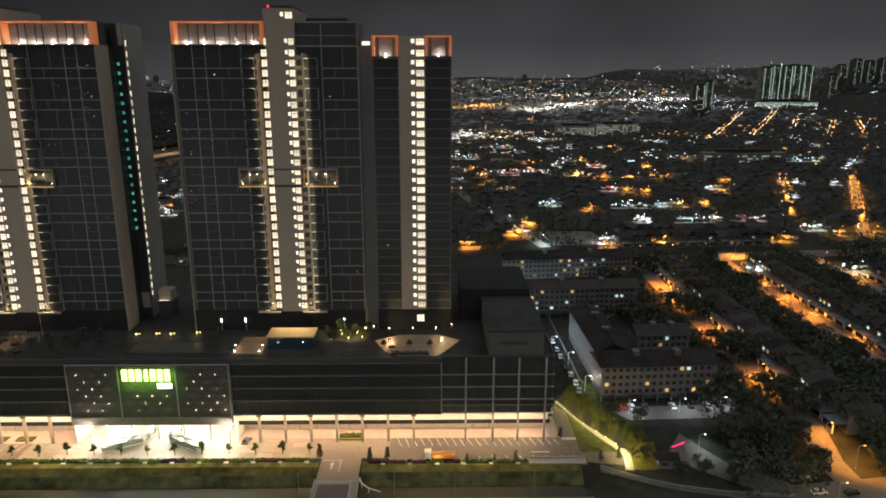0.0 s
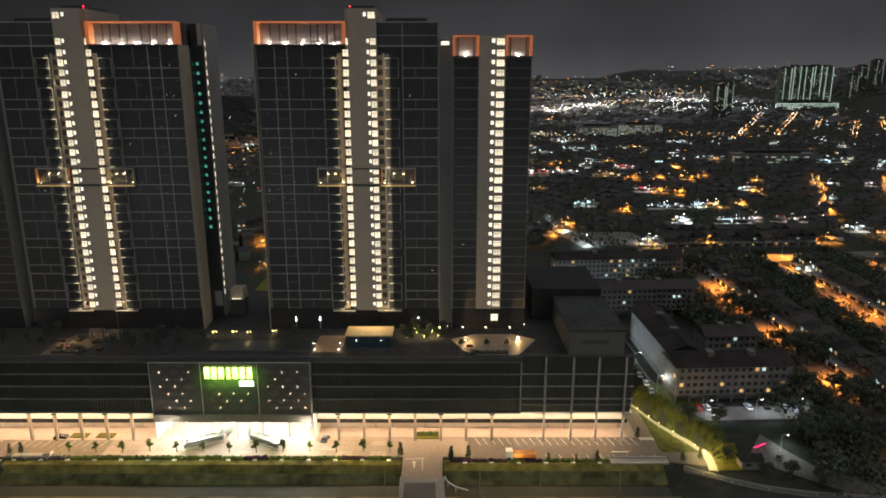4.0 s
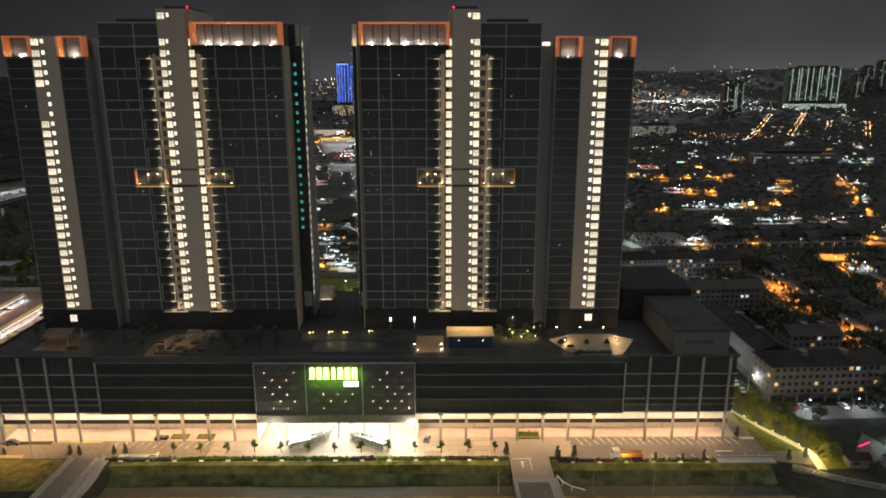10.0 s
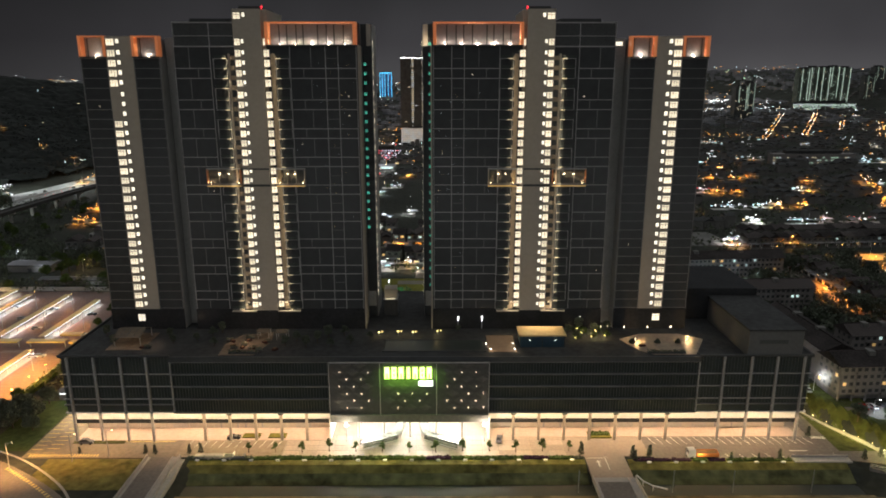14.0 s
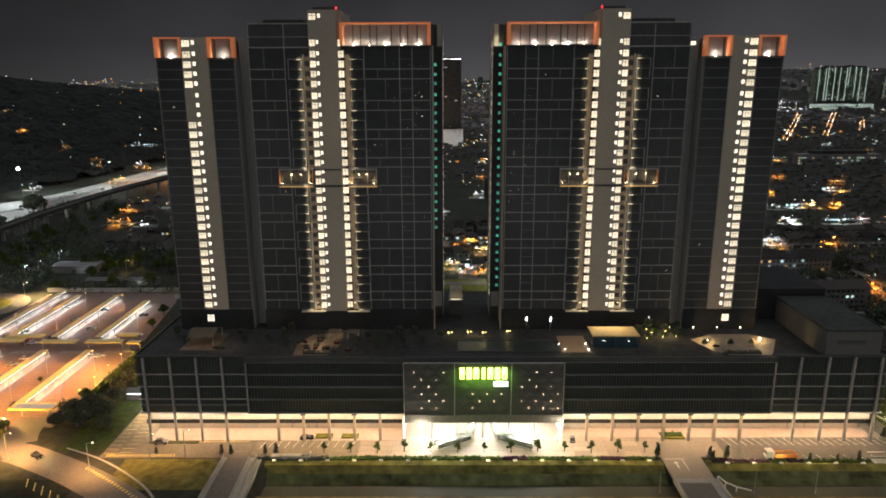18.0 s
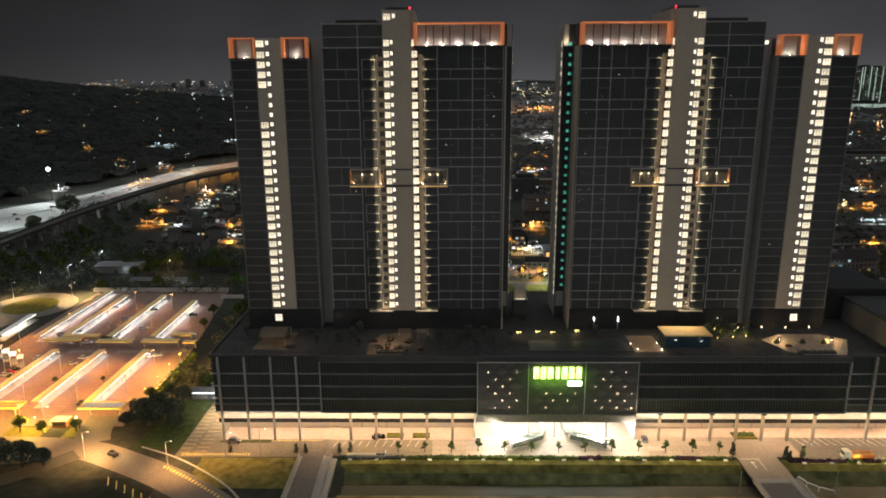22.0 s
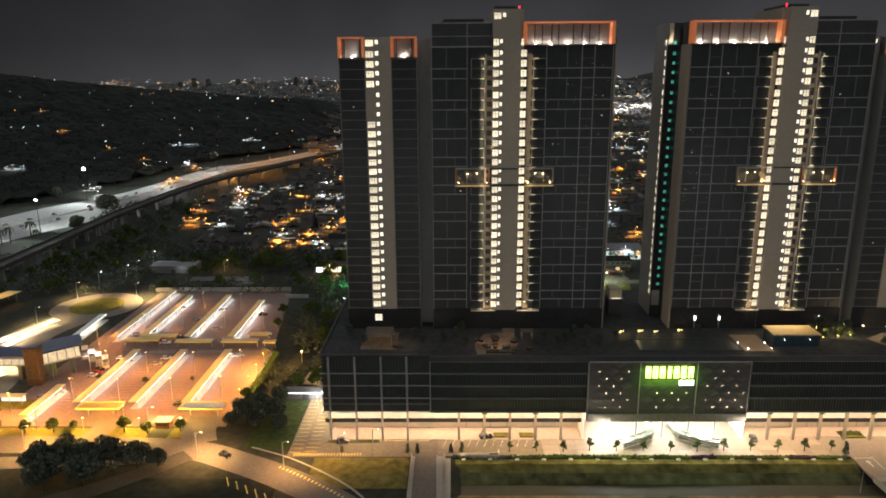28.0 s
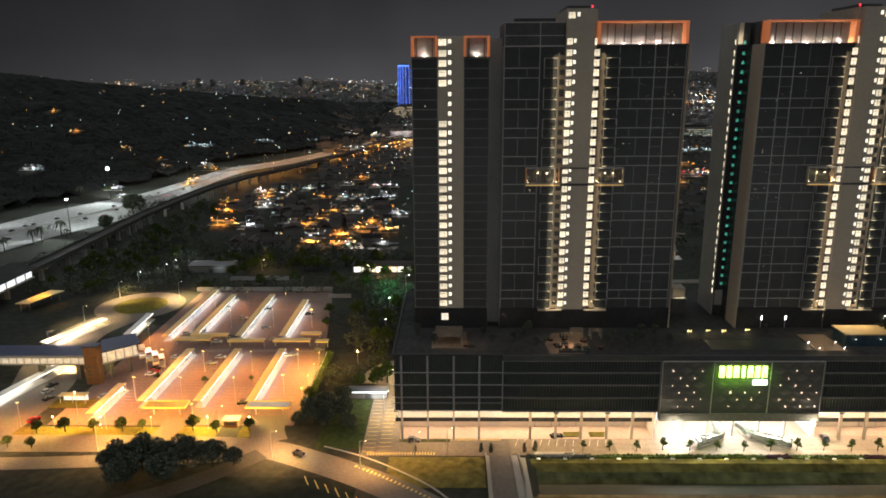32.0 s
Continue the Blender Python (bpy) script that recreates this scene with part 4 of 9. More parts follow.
for x, y in ((-68.7, 207.3), (-60.0, 207.3), (-67.5, 202.4), (-59.9, 202.4)):
    bl = thing("bollard_light", (x, y, PT), "small glowing roof terrace bollard", "bollard light", "roof bollards")
    part("post", Mesh().cone(x, y, PT, PT + 0.7, 0.1, 0.1, 6), M_STEEL, bl)
    part("head", Mesh().bead(x, y, PT + 0.8, 0.24), M_BULB_W, bl)
    lamp("POINT", (x + 0.2, y, PT + 1.4), 110, WARM, 0.2)
deck = Mesh()
deck.prism([(-24, 212.5), (-20, 203), (-16, 199.6), (-3, 199.6), (-1, 203), (4, 212.5), (-3, 217.5), (-16, 217.5)], PT, PT + 0.1)
solid("star_terrace", deck, mat("terrace_stone", (0.25, 0.19, 0.135), 0.7, 0.0, 0.35, 0.8, 0.12), "pale paved roof terrace lit in star patterns", "terrace", "", "structure")
for x in (-19.1, -2.0):
    st = thing("star_lamp", (x, 210.8, PT), "low garden lamp throwing star-shaped light", "garden lamp", "star lamps")
    part("post", Mesh().cone(x, 210.8, PT, PT + 0.8, 0.16, 0.12, 8), M_STEEL, st)
    part("bulb", Mesh().bead(x, 210.8, PT + 0.62, 0.3), M_BULB, st)
    fins = Mesh()
    for i in range(8):
        a = 6.28319 * i / 8 + 0.2
        fins.bar((x + 0.5 * math.cos(a), 210.8 + 0.5 * math.sin(a), PT + 0.2), (x + 0.5 * math.cos(a), 210.8 + 0.5 * math.sin(a), PT + 1.7), 0.11)
    part("shade_fins", fins, M_DARKWALL, st)
    lamp("POINT", (x, 210.8, PT + 1.2), 2300, (1.0, 0.68, 0.32), 0.06)
for i in range(12):
    x, y = -28 + 2.7 * i, 222 + (i % 3) * 1.6
    bl = thing("bollard_light", (x, y, PT), "small glowing path bollard on the roof garden", "bollard light", "roof bollards")
    part("post", Mesh().cone(x, y, PT, PT + 0.8, 0.1, 0.1, 6), M_STEEL, bl)
    part("head", Mesh().bead(x, y, PT + 0.9, 0.26), M_BULB, bl)
for x in (-77.5, -69.2, -35.3):
    wlp = thing("wall_lantern", (x, 223.0, PT), "upright white wall lantern on the tower base", "wall lamp", "tower base lanterns")
    part("case", box(x - 0.3, x + 0.3, 222.6, 222.95, 31.5, 32.0), M_DARKWALL, wlp)
    part("lens", box(x - 0.13, x + 0.13, 222.5, 222.6, 32.0, 33.4), M_BULB_W, wlp)
    part("bracket", box(x - 0.1, x + 0.1, 222.7, 222.99, PT, 31.5), M_STEEL, wlp)
# pale-roofed garden shelters with loungers
def shelter(x, y, w, d=1.6, h=2.6, power=110):
    g = thing("garden_shelter", (x, y, PT), "small pitched pale-roofed garden shelter on the roof", "shelter", "garden shelters")
    rise = 0.3 * d
    for side in (-1, 1):
        part("roof_sheet", Mesh().add([(x - w / 2 - 0.3, y + side * (d + 0.3), PT + h - 0.1), (x + w / 2 + 0.3, y + side * (d + 0.3), PT + h - 0.1), (x + w / 2 + 0.3, y, PT + h + rise), (x - w / 2 - 0.3, y, PT + h + rise), (x - w / 2 - 0.3, y + side * (d + 0.3), PT + h), (x + w / 2 + 0.3, y + side * (d + 0.3), PT + h), (x + w / 2 + 0.3, y, PT + h + rise + 0.1), (x - w / 2 - 0.3, y, PT + h + rise + 0.1)], [(0, 1, 2, 3), (7, 6, 5, 4), (0, 4, 5, 1), (1, 5, 6, 2), (3, 7, 4, 0)]), M_SHADE, g, "pale sheet roof slope")
    for i in range(5):
        rx = x - w / 2 + w * i / 4
        for side in (-1, 1):
            part("rafter", Mesh().bar((rx, y + side * (d + 0.35), PT + h + 0.05), (rx, y, PT + h + rise + 0.16), 0.07), M_DARKWALL, g)
    for dx in (-w / 2, w / 2):
        for dy in (0.1 - d, d - 0.1):
            part("post", box(x + dx - 0.1, x + dx + 0.1, y + dy - 0.1, y + dy + 0.1, PT, PT + h + 0.05), M_TRIM, g)
    lamp("POINT", (x, y - d - 1.2, PT + h + 2.2), power, (1.0, 0.7, 0.42), 0.2)
    lamp("POINT", (x, y, PT + h - 0.5), power * 0.6, (1.0, 0.7, 0.42), 0.2)


M_SHADE = mat("ochre_shade_roof", (0.11, 0.09, 0.07), 0.8)
# Paving tone is lowered to paint in the unlit look of the roof.
M_DECK = mat("dim_deck_paving", (0.15, 0.115, 0.085), 0.8, 0.0, 0.4, 0.7, 0.15)
for a in ((-185.4, 212.0, 8.4, 4.6, 3.0, 120), (-166.2, 225, 3.0, 1.6, 2.6, 30), (-142.6, 214.6, 3.6, 1.5, 2.6, 45), (-136.4, 214.0, 3.4, 1.4, 2.6, 35)):
    shelter(*a)
solid("garden_deck", Mesh().prism([(-153.5, 199.4), (-142.5, 199.4), (-139.5, 210), (-140.5, 219.5), (-150.5, 217), (-154, 208)], PT, PT + 0.1).box(-191, -179.5, 204, 219, PT, PT + 0.1), M_DECK, "paved garden deck on the podium roof, darkened to look unlit", "terrace", "", "structure")
rng = random.Random(8)
for x, y, l in ((-150, 205, 2.2), (-147.5, 207.5, 2.0), (-144, 204.5, 2.6), (-141.5, 203, 2.0), (-140.6, 210, 2.4), (-153, 211, 2.4), (-147, 213.5, 2.6), (-178, 205.5, 2.0), (-146, 200.9, 9.0), (-12, 200.6, 12.0)):
    pb = thing("planter_box", (x, y, PT), "low dark planter with clipped shrubs on the roof", "planter", "roof planters")
    part("trough", box(x - l / 2, x + l / 2, y - 0.45, y + 0.45, PT, PT + 0.6), M_DARKWALL, pb)
    sh = Mesh()
    for i in range(int(14 * l)):
        a, b, c = x + rng.uniform(-l / 2, l / 2), y + rng.uniform(-0.5, 0.5), PT + 0.6 + rng.uniform(0, 0.7)
        sh.bead(a, b, c, rng.uniform(0.12, 0.26))
    part("shrubs", sh, M_LEAF_D, pb)
M_POD = mat("oxblood_weave", (0.05, 0.022, 0.018), 0.8, 0.0, 0.3)
for i, (x, y, r) in enumerate(((-179.6, 205.6, 20), (-150.8, 206.6, 70), (-147.4, 205.2, 80), (-143.4, 205.0, 95), (-147.0, 211.2, 10), (-141.2, 209.4, 150), (-152.0, 210.6, 140), (-136.6, 203.6, 40), (-18.0, 206.4, 0))):
    pod_ob = thing("lounge_pod", (0, 0, 0), "oval dark woven lounge pod on the roof terrace", "seat", "roof lounge pods")
    shell = Mesh().ball(0, 0, 0.55, 1.0, 12, 6)
    shell.v = [(vx * 1.25, vy * 0.8, max(0.02, 0.3 + (vz - 0.55) * 0.45)) for vx, vy, vz in shell.v]
    part("shell", shell, M_POD, pod_ob)
    part("cushion", Mesh().cone(0, 0, 0.62, 0.78, 0.62, 0.5, 12), M_BRICK, pod_ob)
    pod_ob.matrix_basis = Matrix.Translation((x, y, PT + 0.1)) @ Matrix.Rotation(radians(r), 4, "Z")
# Unseen lamp row on the podium side, added to brighten the forecourt.
lamp("AREA", (PL - 0.6, 214, 8.5), 2800, (1.0, 0.8, 0.52), size=(24, 0.6), target=(PL - 5.0, 214, 0))
lamp("POINT", (-147.0, 205.5, PT + 3.2), 800, (1.0, 0.66, 0.4), 0.3)
lamp("POINT", (-177.5, 207, PT + 3.0), 300, (1.0, 0.66, 0.4), 0.3)

# ---- plaza, parking and canal in front ----
plaza = Mesh().box(-166, 36.5, 188.6, 214.4, -0.6, 0.0).box(-39.0, -26.8, 176, 188.6, -0.6, 0.0)
plaza_ob = solid("plaza", plaza, M_PAVE, "pale stone plaza paving lit warm by the arcade", "paving", "", "structure")
slab_data = {}
M_SLAB = mat("paving_slab", (0.29, 0.235, 0.18), 0.55, 0.0, 0.3, 1.1, 0.08, 0.0, 0.5)
for i in range(24):
    for j in range(4):
        x0, y0 = -164 + 5.2 * i, 189.0 + 3.05 * j
        if x0 + 5 > -39.5:
            continue
        if "s" not in slab_data:
            slab_data["s"] = box(0.1, 5.08, 0.1, 2.93, 0.0, 0.03).data("paving_slab", M_SLAB)
        part("paving_slab", slab_data["s"], None, plaza_ob, "", (x0, y0, 0.0))
west = solid("west_forecourt", Mesh().box(-213, -166, 188.0, 240, -0.55, -0.02), mat("forecourt_asphalt", (0.165, 0.14, 0.108), 0.8, 0.0, 0.3, 0.8, 0.07), "grey-brown paved forecourt beside the podium", "parking area", "", "structure")
lot = solid("car_park_lot", Mesh().box(-18.6, 36.4, 186.9, 200.2, 0.0, 0.05).prism([(36.4, 186.9), (53.0, 183.5), (54.2, 191.5), (47, 206), (39.0, 222), (36.4, 222)], -0.3, 0.05), M_ASPH_L, "asphalt car park with white bay lines", "car park", "", "structure")
bays = Mesh()
for i in range(21):
    x = -16.5 + 2.52 * i
    bays.add([(x, 200.0, 0.06), (x + 0.16, 200.0, 0.06), (x + 1.7, 195.4, 0.06), (x + 1.54, 195.4, 0.06)], [(3, 2, 1, 0)])
for i in range(9):
    x = 5 + 4.2 * i
    bays.add([(x, 189.6, 0.06), (x + 0.16, 189.6, 0.06), (x + 0.9, 187.6, 0.06), (x + 0.74, 187.6, 0.06)], [(3, 2, 1, 0)])
for i in range(16):
    bays.box(37.0 + 0.68 * i, 37.35 + 0.68 * i, 198.6, 200.2, 0.05, 0.062)
bays.box(26, 31.5, 191.2, 191.6, 0.05, 0.062)
part("bay_lines", bays, M_LINE, lot, "white bay lines")
wlines = Mesh()
for i in range(15):
    wlines.box(-207.8, -203.9, 191 + 2.5 * i, 191.14 + 2.5 * i, -0.02, 0.0)
    wlines.box(-212.5, -209, 190.5 + 2.5 * i, 190.64 + 2.5 * i, -0.02, 0.0)
for i in range(24):
    wlines.box(-211 + 0.9 * i, -210.6 + 0.9 * i, 188.8, 190.2, -0.02, 0.0)
for i in range(17):
    wlines.add([(-185 + 0.95 * i, 197.4, 0.0), (-184.6 + 0.95 * i, 197.4, 0.0), (-183.9 + 0.95 * i, 198.3, 0.0), (-184.3 + 0.95 * i, 198.3, 0.0)], [(0, 1, 2, 3)])
part("bay_lines", wlines, M_YLINE, west, "yellow bay lines")
strip = solid("verge_strip", Mesh().box(-201.5, -185, 196.6, 198.2, -0.3, 0.08), mat("strip_turf", (0.06, 0.062, 0.022), 0.95, 0.0, 0.5, 0.6, 0.08, 0.3), "narrow olive grass strip before the columns", "grass", "", "stuff")
front = solid("front_parking", Mesh().box(-166, -133, 189.2, 198.3, -0.2, 0.045), mat("bay_asphalt", (0.2, 0.165, 0.125), 0.8, 0.0, 0.35, 0.8, 0.07), "asphalt bays before the arcade", "parking area", "", "structure")
fl_ = Mesh()
for i in range(12):
    x = -164.4 + 2.6 * i
    fl_.add([(x, 194.0, 0.056), (x + 0.14, 194.0, 0.056), (x + 1.2, 198.0, 0.056), (x + 1.06, 198.0, 0.056)], [(0, 1, 2, 3)])
part("bay_lines", fl_, M_LINE, front, "white bay lines")
pit = thing("basement_stair", (-153, 187.6, 0), "low pale parapet around a basement stair", "stair parapet")
part("parapet", Mesh().box(-159, -147, 186.9, 187.15, -0.3, 1.1).box(-159, -147, 188.4, 188.65, -0.3, 1.1).box(-159, -158.75, 187.15, 188.4, -0.3, 1.1), M_CONC, pit)
part("glass_roof", box(-158.8, -150, 187.2, 188.4, 1.1, 1.18), M_CONC, pit, "pale canopy sheet")
part("end_post", box(-147.3, -147, 186.9, 188.65, 1.1, 2.0), M_WHITE, pit)
roadmarks = Mesh()
roadmarks.box(-38.2, -32.8, 187.3, 187.5, 0.0, 0.012).box(-33.0, -32.8, 181, 187.3, 0.0, 0.012)
roadmarks.add([(-35.6, 182.5, 0.012), (-35.2, 182.5, 0.012), (-35.2, 185, 0.012), (-34.6, 185, 0.012), (-35.4, 186.2, 0.012), (-36.2, 185, 0.012), (-35.6, 185, 0.012)], [(0, 1, 2, 3, 4, 5, 6)])
roadmarks.box(-33.5, -32.0, 187.9, 188.0, 0.0, 0.012)
part("road_marks", roadmarks, M_LINE, plaza_ob, "white lane arrow and stop line")

# bright kerb path that bounds the car park
kerb_line = bend([(39.6, 225), (44.5, 211), (49.5, 201), (54.6, 191.5), (54.8, 186), (53.9, 180.5)], 5)
path = Mesh()
vs = []
for i, (x, y) in enumerate(kerb_line):
    a, b = kerb_line[max(0, i - 1)], kerb_line[min(len(kerb_line) - 1, i + 1)]
    d = Vector((b[0] - a[0], b[1] - a[1])).normalized()
    w = 0.5 + 0.75 * smooth((212 - y) / 20)
    for s in (-1, 1):
        vs.append((x - d.y * s * w, y + d.x * s * w, 0.35))
path.add(vs, [(2 * i + 1, 2 * i, 2 * i + 2, 2 * i + 3) for i in range(len(kerb_line) - 1)])
n = len(kerb_line)
path.add([(x, y, z) for x, y, zz in vs[0::2] for z in (-0.4, 0.35)], [(2 * i, 2 * i + 1, 2 * i + 3, 2 * i + 2) for i in range(n - 1)])
path.add([(x, y, z) for x, y, zz in vs[1::2] for z in (-0.4, 0.35)], [(2 * i + 2, 2 * i + 3, 2 * i + 1, 2 * i) for i in range(n - 1)])
solid("kerb_path", path, M_CONC, "bright concrete kerb path along the grass slope", "path", "", "structure")

# lawns, each a sheet a little above the soil
def lawn(name, x0, x1, y0, y1, label, d=2.0, lift=0.07, ground=None):
    m = Mesh()
    xs_, ys_ = steps(x0, x1, d), steps(y0, y1, d)
    m.v = [(x, y, land(x, y) + lift) for y in ys_ for x in xs_]
    k = len(xs_)
    m.f = [(j * k + i, j * k + i + 1, (j + 1) * k + i + 1, (j + 1) * k + i) for j in range(len(ys_) - 1) for i in range(k - 1)]
    return solid(name, m, ground or M_GRASS, label, "grass", "", "stuff")


# Lower bank colour is darkened where the slope drops out of the light.
M_BANK_LOW = mat("bank_scrub", (0.09, 0.092, 0.042), 0.95, 0.0, 0.8, 0.3, 0.07, 0.6)
M_BANK = mat("bank_grass", (0.115, 0.105, 0.034), 0.95, 0.0, 0.8, 0.35, 0.05, 0.4)
lawn("canal_bank_lawn", -160.5, -39.4, 181.6, 186.6, "mown grass canal bank lit from the plaza", ground=M_BANK)
lawn("bank_scrub", -160.5, -39.4, 178.4, 181.6, "rough lower canal slope, darkened where it leaves the light", ground=M_BANK_LOW)
lawn("bank_scrub", -26.4, 40, 178.4, 182.3, "rough lower canal slope, darkened where it leaves the light", ground=M_BANK_LOW)
lawn("canal_bank_lawn", -26.4, 40, 182.3, 186.6, "mown grass canal bank by the car park", ground=M_BANK)
lawn("slope_lawn", 41.5, 62, 191, 228, "rough dark green slope between car park and estate", 1.6, 0.12, mat("slope_turf", (0.06, 0.066, 0.02), 0.95, 0.0, 0.6, 0.5, 0.06, 0.3))
lawn("slope_lawn", 55.4, 64, 181, 191, "grass corner by the kerb path", 1.6, 0.12)
lawn("verge_lawn", -204, -174.6, 171, 187.4, "olive lawn beside the exit bridge", ground=M_BANK)
lawn("verge_lawn", -228, -213.4, 192, 226, "dark green verge beside the forecourt", ground=mat("deep_turf", (0.035, 0.05, 0.018), 0.95, 0.0, 0.6, 0.5, 0.06, 0.3))
canal = solid("canal_water", Mesh().box(-162, 44, 158, 178.2, -3.75, -3.45), M_CANAL, "dark still canal water below the bank", "water", "", "structure")
bank = Mesh().box(-162, 44, 155.5, 172.2, -3.7, -2.9).box(-162, 44, 154, 169.3, -2.9, -1.6)
solid("canal_ledge", bank, mat("canal_concrete", (0.15, 0.115, 0.06), 0.9, 0.0, 0.9, 0.3, 0.06), "stained concrete canal ledge", "retaining wall", "", "structure")
solid("canal_headwall", Mesh().box(-163.6, -162.0, 160, 186.8, -3.8, 0.2).box(-164, -163.6, 160, 188, -0.2, 1.0), M_CONC, "concrete canal end wall", "retaining wall", "", "structure")
# hedge line between plaza and bank, in clipped lengths with white edging stones
M_PURPLE = mat("purple_shrub", (0.05, 0.025, 0.04), 0.85, 0.0, 0.5, 1.0, 0.3)
rng = random.Random(21)


def hedge(x0, x1, y0, y1, h, material, label):
    m = Mesh()
    n = int((x1 - x0) * (y1 - y0) * 5)
    for _ in range(n):
        x, y, z = rng.uniform(x0, x1), rng.uniform(y0, y1), rng.uniform(0.1, h)
        r = rng.uniform(0.2, 0.42)
        m.bead(x, y, z, r)
    m.box(x0 + 0.1, x1 - 0.1, y0 + 0.15, y1 - 0.15, -0.25, h * 0.62)
    return solid("hedge", m, material, label, "hedge", "plaza hedges")


x = -161.5
while x < -41:
    w = rng.uniform(6.5, 8.3)
    hedge(x, min(x + w - 0.3, -40), 186.7, 188.4, rng.uniform(0.35, 0.8), M_LEAF if rng.random() < 0.45 else M_LEAF_D if rng.random() < 0.8 else M_PURPLE, "clipped low hedge along the plaza edge")
    x += w
x = -24.5
while x < 22:
    w = rng.uniform(4, 7)
    hedge(x, x + w - 0.4, 185.3, 186.8, rng.uniform(0.5, 0.8), M_LEAF if rng.random() < 0.5 else M_PURPLE, "clipped low hedge along the car park edge")
    x += w
stone = box(-0.6, 0.6, -0.28, 0.28, -0.2, 0.35).data("edging_stone", M_WHITE)
for x in [-158 + 8.2 * i for i in range(15)] + [-20 + 8.2 * i for i in range(6)]:
    tagged(part("edging_stone", stone, None, None, "", (x, 186.3 if x < -30 else 184.9, 0.0)), "pale low stone light block at the lawn edge", "stone block", "edging stones")
    lamp("POINT", (x, 187.4 if x < -30 else 186.0, 2.4), 430, (1.0, 0.78, 0.3), 0.2)
solid("planter_lawn", Mesh().box(-35.4, -28.0, 199.2, 203.2, 0.0, 0.35), M_GRASS, "small raised green planter bed on the plaza", "planter")
hedge(-35.0, -28.4, 200.6, 202.8, 0.9, M_LEAF, "clipped shrubs in the raised plaza bed")
for x in (-148, -139.5):
    solid("planter_lawn", Mesh().box(x, x + 5.6, 199.6, 202.4, 0.0, 0.35), M_GRASS, "small raised planter bed near the arcade", "planter")
solid("notice_hoarding", Mesh().box(-156, -144, 187.0, 187.3, 0.0, 1.1).box(-156.2, -155.9, 186.9, 187.5, 0, 1.3).box(-144.1, -143.8, 186.9, 188.6, 0, 1.3), M_SHEET, "low grey hoarding at the plaza edge", "hoarding")
solid("loading_slab", Mesh().box(24.5, 42.0, 184.6, 187.2, -0.2, 0.25).box(24.5, 42, 187.2, 187.5, 0, 0.9), M_CONC, "pale concrete loading slab with low wall", "slab")


# bridges over the canal
def bridge(name, x0, x1, x0b, x1b, y0, y1, label):
    b = thing(name, ((x0 + x1) / 2, (y0 + y1) / 2, 0), label, "bridge")
    part("deck", Mesh().prism([(x0b, y0), (x1b, y0), (x1, y1), (x0, y1)], -0.9, 0.03), M_CONC, b)
    part("roadway", Mesh().prism([(x0b + 1.2, y0), (x1b - 2.4, y0), (x1 - 2.4, y1), (x0 + 1.2, y1)], 0.03, 0.045), M_ASPH_L, b)
    part("parapet", Mesh().prism([(x0b, y0), (x0b + 0.3, y0), (x0 + 0.3, y1), (x0, y1)], 0.03, 1.0), M_CONC, b)
    part("parapet", Mesh().prism([(x1b - 0.3, y0), (x1b, y0), (x1, y1), (x1 - 0.3, y1)], 0.03, 1.0), M_CONC, b)
    part("median", Mesh().prism([(x1b - 2.5, y0), (x1b - 2.1, y0), (x1 - 2.1, y1), (x1 - 2.5, y1)], 0.03, 0.4), M_CONC, b)
    part("pier", box(x0 + 0.6, x1 - 0.6, (y0 + y1) / 2 - 0.6, (y0 + y1) / 2 + 0.6, -4, -0.9), M_CONC_D, b)
    return b


b1 = bridge("entrance_bridge", -39.2, -26.4, -38.6, -25.6, 150, 176.2, "concrete entrance bridge over the canal")
part("crossing_band", box(-39.0, -26.6, 174.6, 176.8, 0.05, 0.07), M_GREY, b1, "grey threshold band")
bridge("exit_bridge", -174.2, -163.9, -174.2, -162.8, 140, 188.4, "concrete exit bridge with central kerb")
rail = thing("canal_railing", (52, 176, 0), "white steel railing along the curved canal wall", "railing")
rl = [(45.5, 181.6), (50, 178.5), (57, 174.5), (66, 170.8), (78, 168), (96, 166)]
for i, ((x0, y0), (x1, y1)) in enumerate(zip(rl, rl[1:])):
    part("coping", Mesh().prism([(x0, y0 - 0.4), (x1, y1 - 0.4), (x1, y1 + 0.4), (x0, y0 + 0.4)], -3.6, 0.3), M_CONC_D, rail)
    part("top_rail", Mesh().bar((x0, y0, 1.4), (x1, y1, 1.4), 0.09), M_STEEL, rail)
    part("mid_rail", Mesh().bar((x0, y0, 0.9), (x1, y1, 0.9), 0.07), M_STEEL, rail)
    part("post", Mesh().bar((x0, y0, 0.2), (x0, y0, 1.45), 0.09), M_STEEL, rail)
rail2 = thing("bridge_railing", (-24, 170, 0), "curved pale bridge railing", "railing")
rl = [(-26.2, 176.4), (-25.2, 173.4), (-23, 171), (-19.5, 169.3)]
for (x0, y0), (x1, y1) in zip(rl, rl[1:]):
    part("top_rail", Mesh().bar((x0, y0, 1.1), (x1, y1, 1.1), 0.16), M_WHITE, rail2)
    part("post", Mesh().bar((x0, y0, -0.4), (x0, y0, 1.1), 0.12), M_WHITE, rail2)
for x in (-16, 1.5, 24.5, -43.5):
    lp = thing("slim_pole", (x, 175.5, -3.5), "slim pale pole standing in the canal bank", "pole", "bank poles")
    part("shaft", Mesh().cone(x, 174.6, -3.7, 3.8, 0.12, 0.08, 6), M_STEEL, lp)

